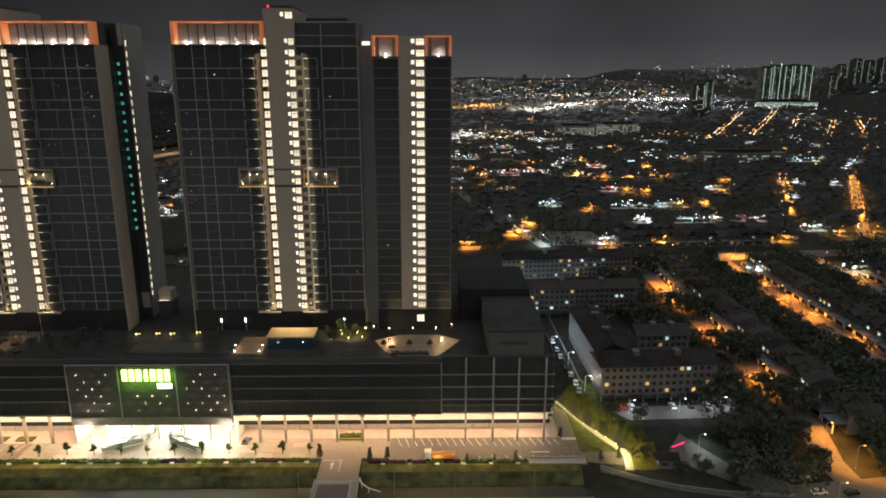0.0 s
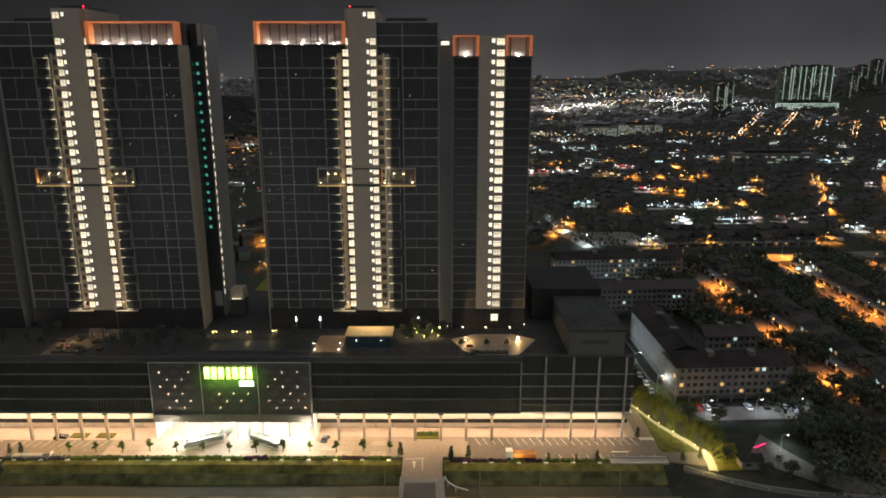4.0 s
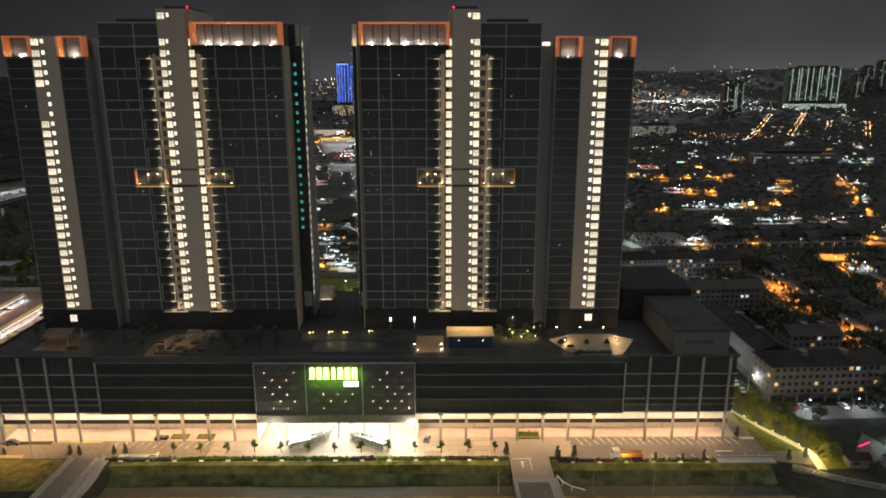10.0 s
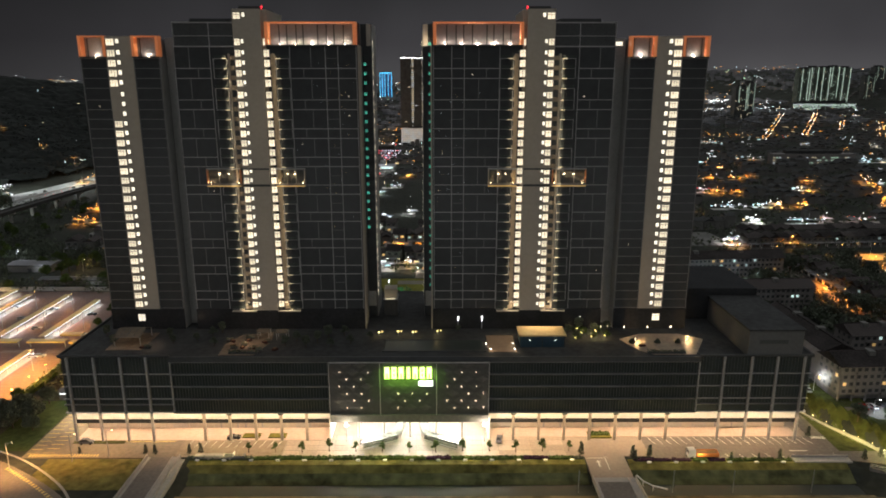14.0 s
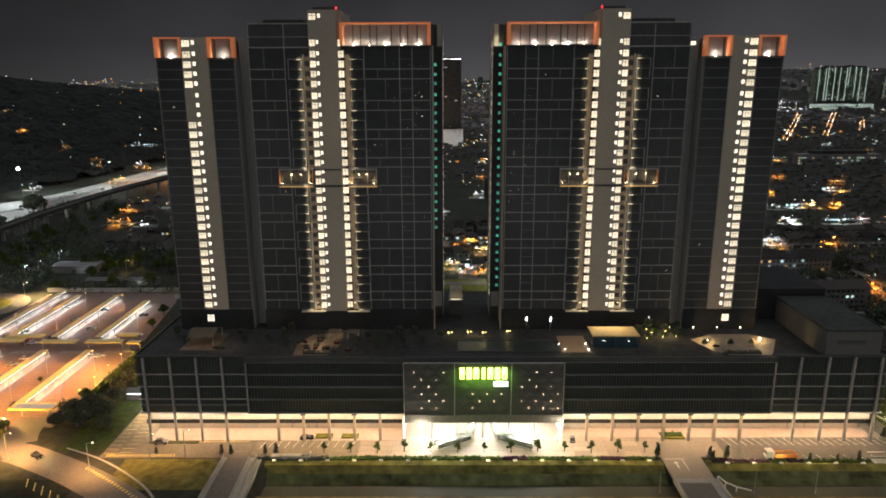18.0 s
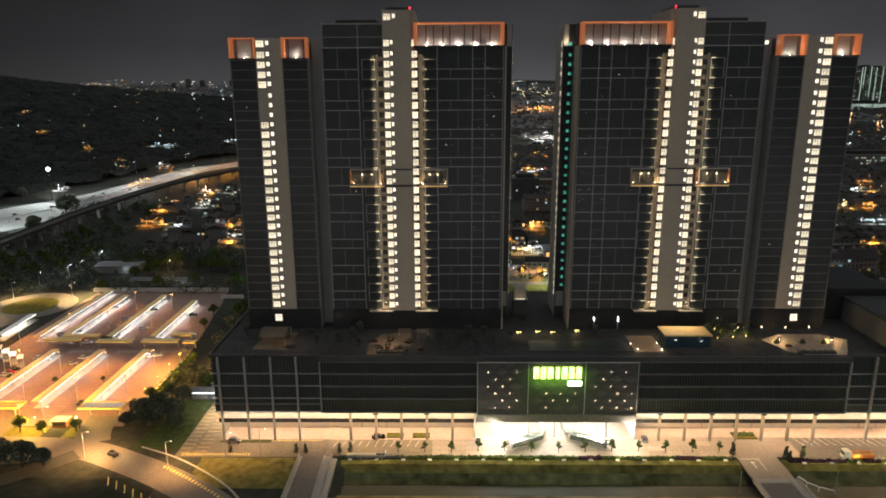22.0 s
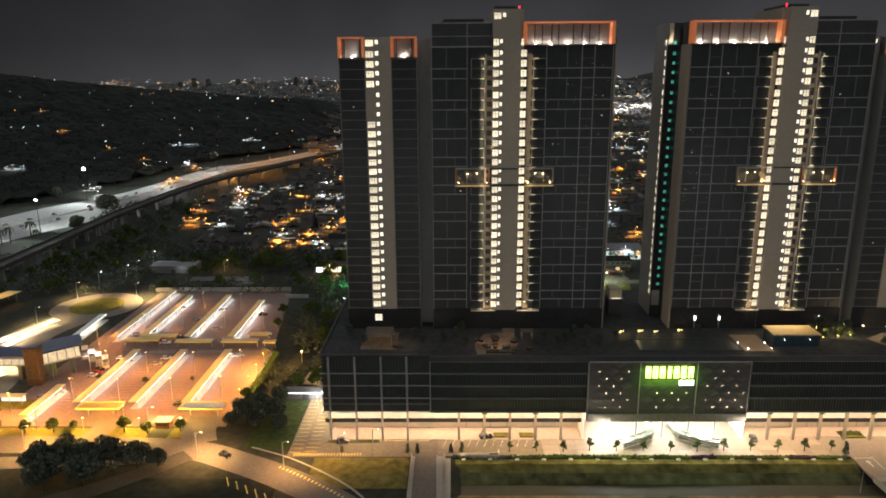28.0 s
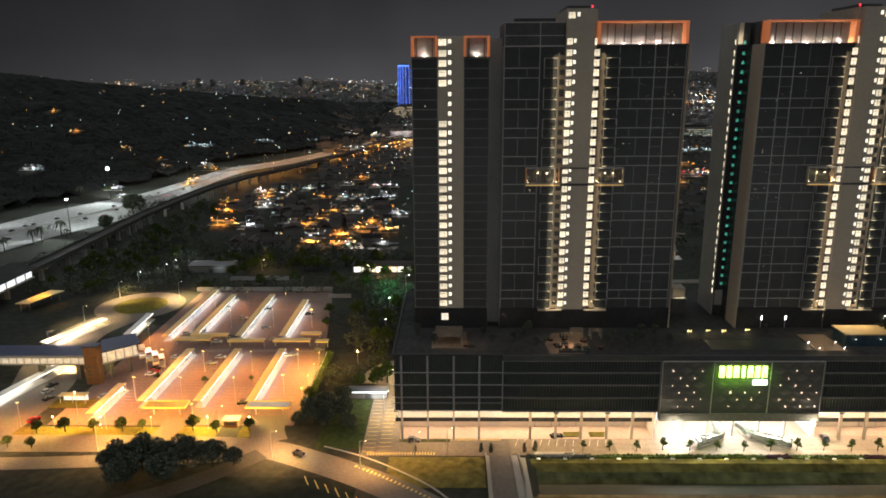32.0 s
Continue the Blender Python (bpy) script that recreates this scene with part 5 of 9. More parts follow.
# ---- plants ----
def leaves(m, rng, cx, cy, cz, rx, ry, rz, n, size):
    for _ in range(n):
        while True:
            a, b, c = rng.uniform(-1, 1), rng.uniform(-1, 1), rng.uniform(-1, 1)
            d = a * a + b * b + c * c
            if 0.25 < d < 1:
                break
        x, y, z = cx + a * rx, cy + b * ry, cz + c * rz
        u = Vector((rng.gauss(0, 1), rng.gauss(0, 1), rng.gauss(0, 1))).normalized()
        w = u.cross(Vector((rng.gauss(0, 1), rng.gauss(0, 1), rng.gauss(0, 1)))).normalized()
        s = size * rng.uniform(0.6, 1.4)
        p = Vector((x, y, z))
        m.add([tuple(p - u * s), tuple(p + w * s * 0.5), tuple(p + u * s), tuple(p - w * s * 0.5)], [(0, 1, 2, 3)])


def tree(name, seed, h, r, n, size, material, label, group, clumps=7, trunk=0.5):
    rng = random.Random(seed)
    root = thing(name, (0, 0, 0), label, "tree", group)
    t = Mesh().cone(0, 0, -0.3, h * trunk, 0.035 * h, 0.02 * h, 7)
    crown = Mesh()
    for i in range(clumps):
        a, d = 6.28319 * i / clumps + rng.uniform(-0.4, 0.4), r * rng.uniform(0.25, 0.72)
        z = h * rng.uniform(trunk, 0.88)
        x, y = d * math.cos(a), d * math.sin(a)
        t.bar((0, 0, h * trunk * 0.8), (x, y, z), 0.018 * h, 4, 0.006 * h)
        q = r * rng.uniform(0.36, 0.56)
        leaves(crown, rng, x, y, z, q, q, q * 0.75, n // clumps, size)
    leaves(crown, rng, 0, 0, h * 0.85, r * 0.5, r * 0.5, h * 0.16, n // 4, size)
    part("trunk", t, M_BARK, root)
    part("crown", crown, material, root, "uneven leafy crown")
    return root


def cypress(seed, h, r, material, label, group):
    rng = random.Random(seed)
    root = thing("columnar_shrub", (0, 0, 0), label, "shrub", group)
    part("trunk", Mesh().cone(0, 0, -0.2, h * 0.7, 0.12, 0.05, 6), M_BARK, root)
    c = Mesh()
    for i in range(9):
        f = i / 8
        q = r * (1 - 0.75 * f) + 0.12
        leaves(c, rng, rng.uniform(-0.1, 0.1), rng.uniform(-0.1, 0.1), 0.5 + f * (h - 0.6), q, q, h * 0.1, 46, 0.24)
    part("crown", c, material, root)
    return root


def ground_at(x, y, rz=0.0, s=1.0):
    return Matrix.Translation((x, y, land(x, y))) @ Matrix.Rotation(rz, 4, "Z") @ Matrix.Scale(s, 4)


rng = random.Random(4)
young = tree("young_tree", 2, 3.4, 1.0, 260, 0.2, M_LEAF, "slim young tree planted in the plaza paving", "plaza trees", 5, 0.42)
spread(young, [Matrix.Translation((x, 191.2 + rng.uniform(-0.4, 0.4), 0)) @ Matrix.Rotation(x, 4, "Z") @ Matrix.Scale(rng.uniform(1.05, 1.4), 4) for x in [-143.5 + 8.35 * i for i in range(13)]])
dark = cypress(3, 3.8, 0.9, M_LEAF_D, "dark clipped columnar shrub", "columnar shrubs")
spread(dark, [ground_at(x, y, x, s) for x, y, s in ((-39.9, 189.6, 1.1), (-24.2, 188.0, 1.0), (-18.9, 188.4, 1.0), (-24.0, 186.0, 0.9), (36.6, 200.5, 0.9), (5.5, 186.3, 0.7), (14, 186.3, 0.6), (20.5, 186.4, 0.9), (46.5, 186.3, 0.9), (52.4, 187.8, 0.9), (-172.4, 190.2, 0.8), (-175.4, 190.4, 0.8), (-161.8, 190.5, 0.8), (-158.5, 190.8, 0.9), (-196, 190.5, 0.6))])
for x in (-46.0, -20.9, -12.5, -5.8):
    hb = cypress(int(x * -7), 1.6, 0.9, M_LEAF_D, "small dark potted shrub on the roof terrace", "roof shrubs")
    hb.matrix_basis = Matrix.Translation((x + 8.0 if x < -40 else x, 208.6 if x > -40 else 220, PT)) @ Matrix.Scale(1.1, 4)
palm = tree("roof_tree", 9, 4.6, 2.0, 500, 0.3, M_LEAF_D, "dark green tree in the podium roof garden", "roof garden trees", 6, 0.45)
spread(palm, [Matrix.Translation((x, y, PT)) @ Matrix.Rotation(x, 4, "Z") @ Matrix.Scale(s, 4) for x, y, s in ((-36.3, 223.0 - 3, 1.1), (-31, 218.5, 0.8), (-33.5, 214.5, 0.6), (-28.6, 215.5, 0.6), (-157, 207, 0.7), (-160, 215, 0.8), (-131, 211, 0.8), (-127, 206, 0.9), (-171, 209, 0.7), (-190, 208, 0.8), (-113, 209, 0.7), (-77.5, 219, 0.6), (-134, 207, 0.8), (-124, 210, 0.9), (-119, 206, 0.7), (-121, 214, 1.0), (-116, 216, 0.8), (-164, 211, 0.7), (-174, 214, 0.8), (-196, 216, 0.9), (-158, 219, 0.9), (-38.5, 212, 0.7), (-40.5, 217, 0.8), (-26.5, 219.5, 0.9), (-107, 213.5, 0.6))])
lamp("POINT", (-33.0, 215.5, PT + 1.6), 380, (1.0, 0.78, 0.36), 0.2)
lamp("POINT", (-30.0, 214.0, PT + 1.2), 220, (1.0, 0.72, 0.36), 0.2)


# ---- vehicles ----
def car(colour_name, colour, seed, van=False):
    root = thing("parked_car", (0, 0, 0), f"{colour_name} parked car seen from above", "car", "parked cars")
    h = 1.75 if van else 1.42
    body = Mesh()
    prof = [(-2.15, 0.35), (-2.2, 0.75), (-1.9, 0.95), (1.1, 0.98), (2.05, 0.78), (2.2, 0.45), (2.1, 0.3)]
    n = len(prof)
    body.v = [(x, y, z) for y in (-0.86, 0.86) for x, z in prof]
    body.f = [tuple(range(n)), tuple(reversed(range(n, 2 * n)))] + [(i, n + i, n + (i + 1) % n, (i + 1) % n) for i in range(n)]
    part("body", body, mat("car_paint_" + colour_name.replace(" ", "_"), colour, 0.25, 0.2, 0.05), root)
    a = [(-1.85, 0.95), (-1.45, h), (0.25, h), (1.05, 0.97)]
    cab = Mesh()
    cab.v = [(x, s * (0.8 if z < 1.2 else 0.66), z) for s in (-1, 1) for x, z in a]
    cab.f = [(0, 1, 2, 3), (7, 6, 5, 4)] + [(i, 4 + i, 4 + (i + 1) % 4, (i + 1) % 4) for i in range(4)]
    part("glasshouse", cab, M_GLASS, root)
    part("roof", box(-1.4, 0.2, -0.62, 0.62, h, h + 0.04), bpy.data.materials["car_paint_" + colour_name.replace(" ", "_")], root)
    for x in (-1.35, 1.35):
        for s in (-1, 1):
            w = Mesh().bar((x, s * 0.7, 0.32), (x, s * 0.9, 0.32), 0.32, 10)
            part("wheel", w, M_TYRE, root)
    for s in (-0.6, 0.6):
        part("headlight", box(2.12, 2.2, s - 0.16, s + 0.16, 0.55, 0.7), M_WHITE, root)
    return root


CARS = [car("white", (0.75, 0.75, 0.74), 1), car("silver", (0.4, 0.41, 0.42), 2), car("black", (0.02, 0.02, 0.022), 3), car("red", (0.45, 0.02, 0.02), 4), car("grey", (0.15, 0.15, 0.16), 5, True)]
CAR_PLACES = {0: [], 1: [], 2: [], 3: [], 4: []}


def park(kind, x, y, rz):
    CAR_PLACES[kind].append(Matrix.Translation((x, y, land(x, y) + 0.06)) @ Matrix.Rotation(radians(rz), 4, "Z"))


park(4, -64.6, 198.2, 80)
park(2, -150.5, 199.3, 10)
park(4, -196.8, 196.5, 5)

truck = thing("tipper_truck", (-3, 187.6, 0), "parked truck with white cab and orange load bed", "truck")
part("cab", Mesh().box(-7.4, -5.3, 186.5, 188.8, 0.6, 3.0), M_WHITE, truck, "white cab")
part("windscreen", box(-7.46, -7.4, 186.7, 188.6, 1.7, 2.7), M_GLASS, truck)
part("chassis", box(-7.3, 1.6, 186.9, 188.4, 0.5, 0.9), M_TYRE, truck)
bedm = Mesh().box(-5.0, 1.8, 186.4, 188.9, 0.95, 1.15).box(-5.0, 1.8, 186.4, 186.5, 1.15, 2.1).box(-5.0, 1.8, 188.8, 188.9, 1.15, 2.1).box(-5.0, -4.9, 186.5, 188.8, 1.15, 2.3).box(1.7, 1.8, 186.5, 188.8, 1.15, 2.1)
part("load_bed", bedm, mat("orange_paint", (0.6, 0.2, 0.05), 0.5), truck, "orange load bed")
part("tarpaulin", Mesh().box(-4.8, 1.6, 186.6, 188.7, 1.15, 1.9), mat("tarp", (0.3, 0.17, 0.08), 0.9, 0.0, 0.5, 1.2, 0.3), truck)
for x in (-6.3, -1.2, 0.4):
    for y in (186.6, 188.7):
        part("wheel", Mesh().bar((x, y - 0.18, 0.5), (x, y + 0.18, 0.5), 0.5, 12), M_TYRE, truck)

# ---- transit car park, station and roads to the west ----
park_ob = solid("transit_car_park", Mesh().prism([(-322, 207), (-238, 207), (-238.5, 268), (-247.5, 340), (-250, 356), (-322, 356)], -0.3, 0.04), mat("lot_asphalt", (0.18, 0.125, 0.108), 0.85, 0.0, 0.3, 0.8, 0.06), "large open car park lit orange by lamps", "car park", "", "structure")
marks = Mesh()
for x in (-301, -283.5, -264.5, -247):
    for i in range(19):
        marks.box(x - 4.8, x - 0.2, 221 + 2.5 * i, 221.12 + 2.5 * i, 0.04, 0.052)
        marks.box(x + 0.2, x + 4.4, 221 + 2.5 * i, 221.12 + 2.5 * i, 0.04, 0.052)
for x in (-304, -287, -268):
    for i in range(26):
        marks.box(x - 4.6, x - 0.2, 286 + 2.5 * i, 286.12 + 2.5 * i, 0.04, 0.052)
for x0 in (-292, -271, -252):
    for i in range(9):
        marks.box(x0 + 1.3 * i, x0 + 0.7 + 1.3 * i, 270.6, 273.6, 0.04, 0.052)
part("bay_lines", marks, mat("worn_line", (0.26, 0.22, 0.19), 0.85), park_ob, "pale bay lines")
M_CANOPY = mat("canopy_roof", (0.62, 0.47, 0.2), 0.6, 0.1, 0.15, 1.0, 0.1)
M_TUBE = glow("canopy_tube", (0.92, 0.97, 1.0), 2.2)
TUBE = box(-0.09, 0.09, -0.9, 0.9, -0.09, 0.09).data("tube_light", M_TUBE)


def covered_walk(x, y0, y1, w=3.0, z=2.7, tube=True):
    c = thing("covered_walkway", (x, (y0 + y1) / 2, 0), "long covered walkway with white tube lights beneath", "canopy", "car park walkways")
    part("roof", box(x - w - 0.4, x - 0.4, y0, y1, z, z + 0.16), M_CANOPY, c, "ochre sheet roof")
    part("kerb", box(x - w, x + 0.5, y0, y1, 0.02, 0.18), M_CONC, c, "pale raised walkway")
    n = max(2, int((y1 - y0) / 5.5))
    for i in range(n + 1):
        y = y0 + 0.5 + (y1 - y0 - 1) * i / n
        part("post", box(x - 0.55, x - 0.4, y - 0.08, y + 0.08, 0.15, z), M_STEEL, c)
    if tube:
        for i in range(int((y1 - y0 - 0.6) / 2.4)):
            part("tube_light", TUBE, None, c, "", (x - 0.41, y0 + 1.2 + 2.4 * i, z - 0.19))
        lamp("AREA", (x + 0.1, (y0 + y1) / 2, z - 0.3), (32 if y0 < 280 else 46) * (y1 - y0), (0.88, 0.96, 1.0), size=(y1 - y0 - 1, 0.4), target=(x + 0.35, (y0 + y1) / 2, 0))
    return c


for x in (-293.3, -273.2, -254.2):
    covered_walk(x, 219.6, 268)
for x, y1 in ((-310.4, 352), (-298.0, 343), (-277.6, 343), (-258.0, 334)):
    covered_walk(x, 283, y1)
covered_walk(-306.6, 210, 234)
# cross roofs between the rows, and the two gate canopies
M_GATE = mat("gate_canopy", (0.72, 0.5, 0.12), 0.5, 0.1, 0.1)
for x0, x1, y, z, d in ((-306, -290, 279, 3.0, 3.6), (-282, -266, 277, 3.0, 3.4), (-262, -246, 277, 3.0, 3.4), (-300, -284, 283, 3.2, 3.0), (-252, -243, 285, 3.0, 3.4), (-243.5, -238, 276, 3.0, 3.0)):
    g = thing("crossing_canopy", ((x0 + x1) / 2, y, 0), "flat ochre canopy over the crossing", "canopy", "crossing canopies")
    part("roof", box(x0, x1, y - d / 2, y + d / 2, z, z + 0.3), M_CANOPY, g)
    for x in (x0 + 0.5, x1 - 0.5):
        part("post", box(x - 0.12, x + 0.12, y - 0.12, y + 0.12, 0, z), M_STEEL, g)
    part("fascia", box(x0, x1, y - d / 2 - 0.1, y - d / 2 - 0.004, z - 0.25, z + 0.32), M_GATE, g, "yellow fascia")
for x0, x1 in ((-291.5, -276.5), (-255.8, -240.5)):
    g = thing("gate_canopy", ((x0 + x1) / 2, 214.5, 0), "long yellow gate canopy with rim", "canopy", "gate canopies")
    part("roof", box(x0 + 0.4, x1 - 0.4, 212.6, 217.0, 3.6, 3.8), M_WHITE if x0 > -260 else M_GATE, g)
    rim = Mesh().box(x0, x1, 212.2, 212.6, 3.5, 4.1).box(x0, x1, 217.0, 217.4, 3.5, 4.1).box(x0, x0 + 0.4, 212.6, 217, 3.5, 4.1).box(x1 - 0.4, x1, 212.6, 217, 3.5, 4.1)
    part("rim", rim, M_GATE, g, "yellow rim")
    for x in (x0 + 3, x1 - 3):
        part("post", box(x - 0.2, x + 0.2, 214.6, 215, 0, 3.6), M_STEEL, g)
booth = thing("gate_booth", (-258.5, 206.5, 0), "small flat-roofed gate booth", "booth")
part("wall", box(-261, -256.4, 205.4, 208.4, 0, 2.6), M_BRICK, booth)
part("roof", box(-261.5, -255.9, 204.9, 208.9, 2.6, 2.9), M_CONC, booth)
part("window", box(-260.4, -257, 205.3, 205.4, 1.1, 2.0), M_GLASS, booth)
for x, y in ((-315, 214), (-300, 226), (-283, 226), (-263.5, 226), (-246, 228), (-300, 252), (-283, 250), (-264, 250), (-246, 252), (-318, 245), (-304, 296), (-288, 300), (-268, 300), (-250, 300), (-304, 325), (-288, 328), (-268, 325), (-318, 280), (-271, 205), (-300, 204), (-330, 206)):
    lp = thing("car_park_lamp", (x, y, 0), "tall slim car park lamp with orange light", "lamp post", "car park lamps")
    part("pole", Mesh().cone(x, y, 0, 9.0, 0.11, 0.07, 6), M_STEEL, lp)
    part("head", Mesh().box(x - 0.5, x + 0.5, y - 0.15, y + 0.15, 9.0, 9.18), M_STEEL, lp)
    part("lens", box(x - 0.42, x + 0.42, y - 0.12, y + 0.12, 8.9, 9.0), M_BULB_O, lp)
    lamp("SPOT", (x, y, 8.7), 21000 if y < 290 else 5000, (1.0, 0.36, 0.07), 0.35, (x + 0.05, y, 0), None, 156)
solid("fence", Mesh().box(-237.2, -237.0, 214, 268, 0, 2.0).box(-250, -238, 345, 345.2, 0, 2.2).box(-325, -250, 357, 357.2, 0, 2.4), M_STEEL, "low mesh boundary fence", "fence", "", "structure")

# cars in the car park
for k, x, y, r in ((0, -303.5, 247, 5), (3, -303.4, 249.6, 5), (2, -303.6, 252.2, 5), (0, -296.5, 262, 20), (0, -300, 264, 10), (1, -283, 258, 8), (0, -281.2, 264, 0), (0, -254, 266, 0), (1, -251.5, 266.6, 5), (2, -259.5, 222.5, 4), (3, -293.5, 284.5, 6), (2, -283.8, 287, 60), (1, -263.5, 283.5, 3), (4, -300.8, 296, 4), (1, -306, 292, 5), (0, -246, 291, 3), (2, -242, 282.5, 0), (1, -271.5, 299, 5), (2, -255, 318, 5), (1, -286, 312, 5), (0, -308.8, 232, 40), (1, -312.5, 228, 50), (4, -310.6, 230, 45), (4, -241.5, 272, 0), (0, -288.6, 281.3, 0), (1, -300, 330, 4), (2, -278, 326, 5), (2, -332, 226, 60), (1, -336, 232, 65), (2, -337, 237, 65), (1, -330, 252, 65), (3, -328, 210, 70)):
    park(k, x, y, r)

# round-about lawn and service road
rnd = Mesh()
rnd.cone(-345.5, 333, 0.05, 0.3, 13, 13, 28)
solid("roundabout_lawn", rnd, M_GRASS, "round mown lawn island", "grass island")
ring = Mesh()
ring.cone(-345.5, 333, 0.0, 0.04, 22, 22, 28)
solid("roundabout", ring, M_ROAD, "pale asphalt turning circle", "road", "", "structure")
drape("service_road", bend([(-346, 150), (-341, 205), (-341, 235), (-350, 262), (-355, 292), (-346, 318)], 6), 23, M_ROAD)
tagged(drape("access_road", bend([(-420, 197), (-340, 195.5), (-280, 195), (-246, 192.5), (-226, 184.5), (-208, 174.5), (-192, 163), (-180, 150), (-170, 130)], 8), 10.5, M_ROAD, 0.08), "curving two-lane access road under warm light", "road", "", "structure")
tagged(drape("access_road", bend([(-420, 182), (-330, 183), (-290, 185), (-262, 187), (-246, 190)], 6), 7.0, M_ROAD, 0.075), "lower lane beside the tree island", "road", "", "structure")
tagged(drape("gate_drive", bend([(-247, 214), (-246, 204), (-243, 196)], 4), 11, M_ROAD, 0.1), "short drive from gate to road", "road", "", "structure")
tagged(drape("gate_drive", bend([(-279, 212), (-279, 204), (-280, 198)], 4), 8, M_ROAD, 0.1), "short drive from gate to road", "road", "", "structure")
tagged(drape("side_lane", bend([(-244, 189), (-255, 178), (-268, 168), (-290, 157)], 6), 7, M_ASPH, 0.09), "dark narrow side lane", "road", "", "structure")
hatch = Mesh()
for i in range(14):
    x, y = -228 + 3.3 * i, 176.5 - 1.9 * i - 0.018 * i * i
    hatch.add([(x, y, 0.1), (x + 0.35, y, 0.1), (x + 2.2, y - 4.2, 0.1), (x + 1.85, y - 4.2, 0.1)], [(3, 2, 1, 0)])
for i in range(26):
    x, y = -214 + 1.25 * i, 181.8 - 0.78 * i - 0.006 * i * i
    hatch.add([(x, y, 0.1), (x + 0.55, y - 0.3, 0.1), (x + 1.1, y + 0.6, 0.1), (x + 0.55, y + 0.9, 0.1)], [(0, 1, 2, 3)])
solid("road_markings", hatch, M_YLINE, "yellow hatched bay and edge markings on the road", "road marking", "", "structure")
tagged(drape("road_wall", bend([(-225, 192.5), (-212, 186.5), (-200, 178.5), (-190, 170), (-182, 160)], 6), 0.7, M_CONC, 0.75), "low concrete edge wall of the road", "wall", "", "structure")
lawn("island_lawn", -330, -262, 198.5, 206, "orange-lit grass verge before the car park", 4)
lawn("island_lawn", -255, -249.5, 199, 206, "orange-lit grass verge before the car park", 3)
# Turf colour is darkened to paint in the unlit look of this lawn.
lawn("shade_lawn", -262, -212, 148, 176, "lawn inside the road bend, darkened to look unlit", 4, ground=mat("shaded_turf", (0.022, 0.026, 0.02), 0.95, 0.0, 0.6, 0.3, 0.06, 0.4))
# Forecourt lamps in this list are added only to warm the ground.
for x, y, p in ((-240, 186.5, 2600), (-262, 203, 1500), (-212, 181, 1500), (-296, 190.5, 1600), (-330, 189, 1600), (-196, 186, 300), (-352, 205, 1400), (-340, 250, 2200), (-358, 272, 2000), (-360, 305, 1500), (-330, 345, 1800), (-362, 345, 1100), (-208, 214, 1100), (-208, 232, 800), (-186, 188.5, 200)):
    lp = thing("street_lamp", (x, y, 0), "single-arm street lamp with warm light", "street lamp", "west street lamps")
    part("pole", Mesh().cone(x, y, -0.2, 9.0, 0.12, 0.08, 6), M_STEEL, lp)
    part("arm", Mesh().bar((x, y, 8.9), (x + 1.6, y + 0.4, 9.2), 0.07), M_STEEL, lp)
    part("lens", box(x + 1.5, x + 1.9, y + 0.34, y + 0.46, 9.0, 9.08), M_BULB, lp)
    lamp("SPOT", (x + 1.7, y + 0.4, 8.8), p * (12.0 if y < 206 else 36.0 if x < -320 and y < 280 else 24.0 if x < -320 else 8.0), (1.0, 0.52, 0.18) if y < 206 else (1.0, 0.66, 0.32), 0.3, (x + 1.75, y + 0.4, 0), None, 146)

# hedge along the car park's east fence; low lights added to brighten it
rng = random.Random(63)
for y in (228, 239, 250, 261):
    lp = thing("hedge_lamp", (-239.4, y, 0), "low sodium light added to brighten the hedge", "garden lamp", "hedge lamps")
    part("post", Mesh().cone(-239.4, y, 0, 3.6, 0.08, 0.06, 6), M_STEEL, lp)
    part("lens", box(-239.6, -239.2, y - 0.12, y + 0.12, 3.6, 3.72), M_BULB_O, lp)
    lamp("POINT", (-239.2, y, 3.9), 6500, (1.0, 0.5, 0.1), 0.2)
eh = hedge(-237.6, -234.6, 223, 268, 2.2, M_LEAF, "tall clipped hedge lit yellow beside the car park")
# Low verge lights are added to brighten the front lawn.
for x in (-318, -302, -285, -266, -252):
    lp = thing("verge_lamp", (x, 204.6, 0), "low warm light added to brighten the car park verge", "garden lamp", "verge lamps")
    part("post", Mesh().cone(x, 204.6, 0, 4.4, 0.09, 0.07, 6), M_STEEL, lp)
    part("head", Mesh().bead(x, 204.6, 4.5, 0.25), M_BULB, lp)
    lamp("POINT", (x, 204.4, 4.9), 15000, (1.0, 0.58, 0.12), 0.25)
# Unseen point lamp added for the same hedge.
lamp("POINT", (-239.0, 246, 7.0), 9500, (1.0, 0.6, 0.14), 0.3)

# footbridge, lift tower and bus-stop shelters of the station
fb = thing("station_footbridge", (-335, 241, 0), "station footbridge with dark blue roof and lit cream sides", "footbridge")
# Light on the cream bridge walls comes from emission in their material.
M_LITSIDE = glow("side_glow", (1.0, 0.86, 0.62), 0.5, 0, False, 0.3)
part("deck", box(-378, -319.6, 241, 250, 7.0, 7.6), M_CONC, fb)
part("side_panel", box(-378, -324.6, 241.2, 241.4, 7.6, 10.5), M_LITSIDE, fb, "cream side wall, its light put in as emission")
part("roof", box(-378, -320, 240.2, 251, 10.6, 11.2), M_BLUEROOF, fb, "dark blue roof")
part("fascia", box(-378, -324.6, 240.0, 240.2, 10.3, 11.3), M_TRIM, fb)
part("stair_hall", Mesh().prism([(-319.2, 241.6), (-309.2, 250.6), (-314.5, 258), (-323, 252)], 7.0, 7.6), M_CONC, fb, "stair hall floor")
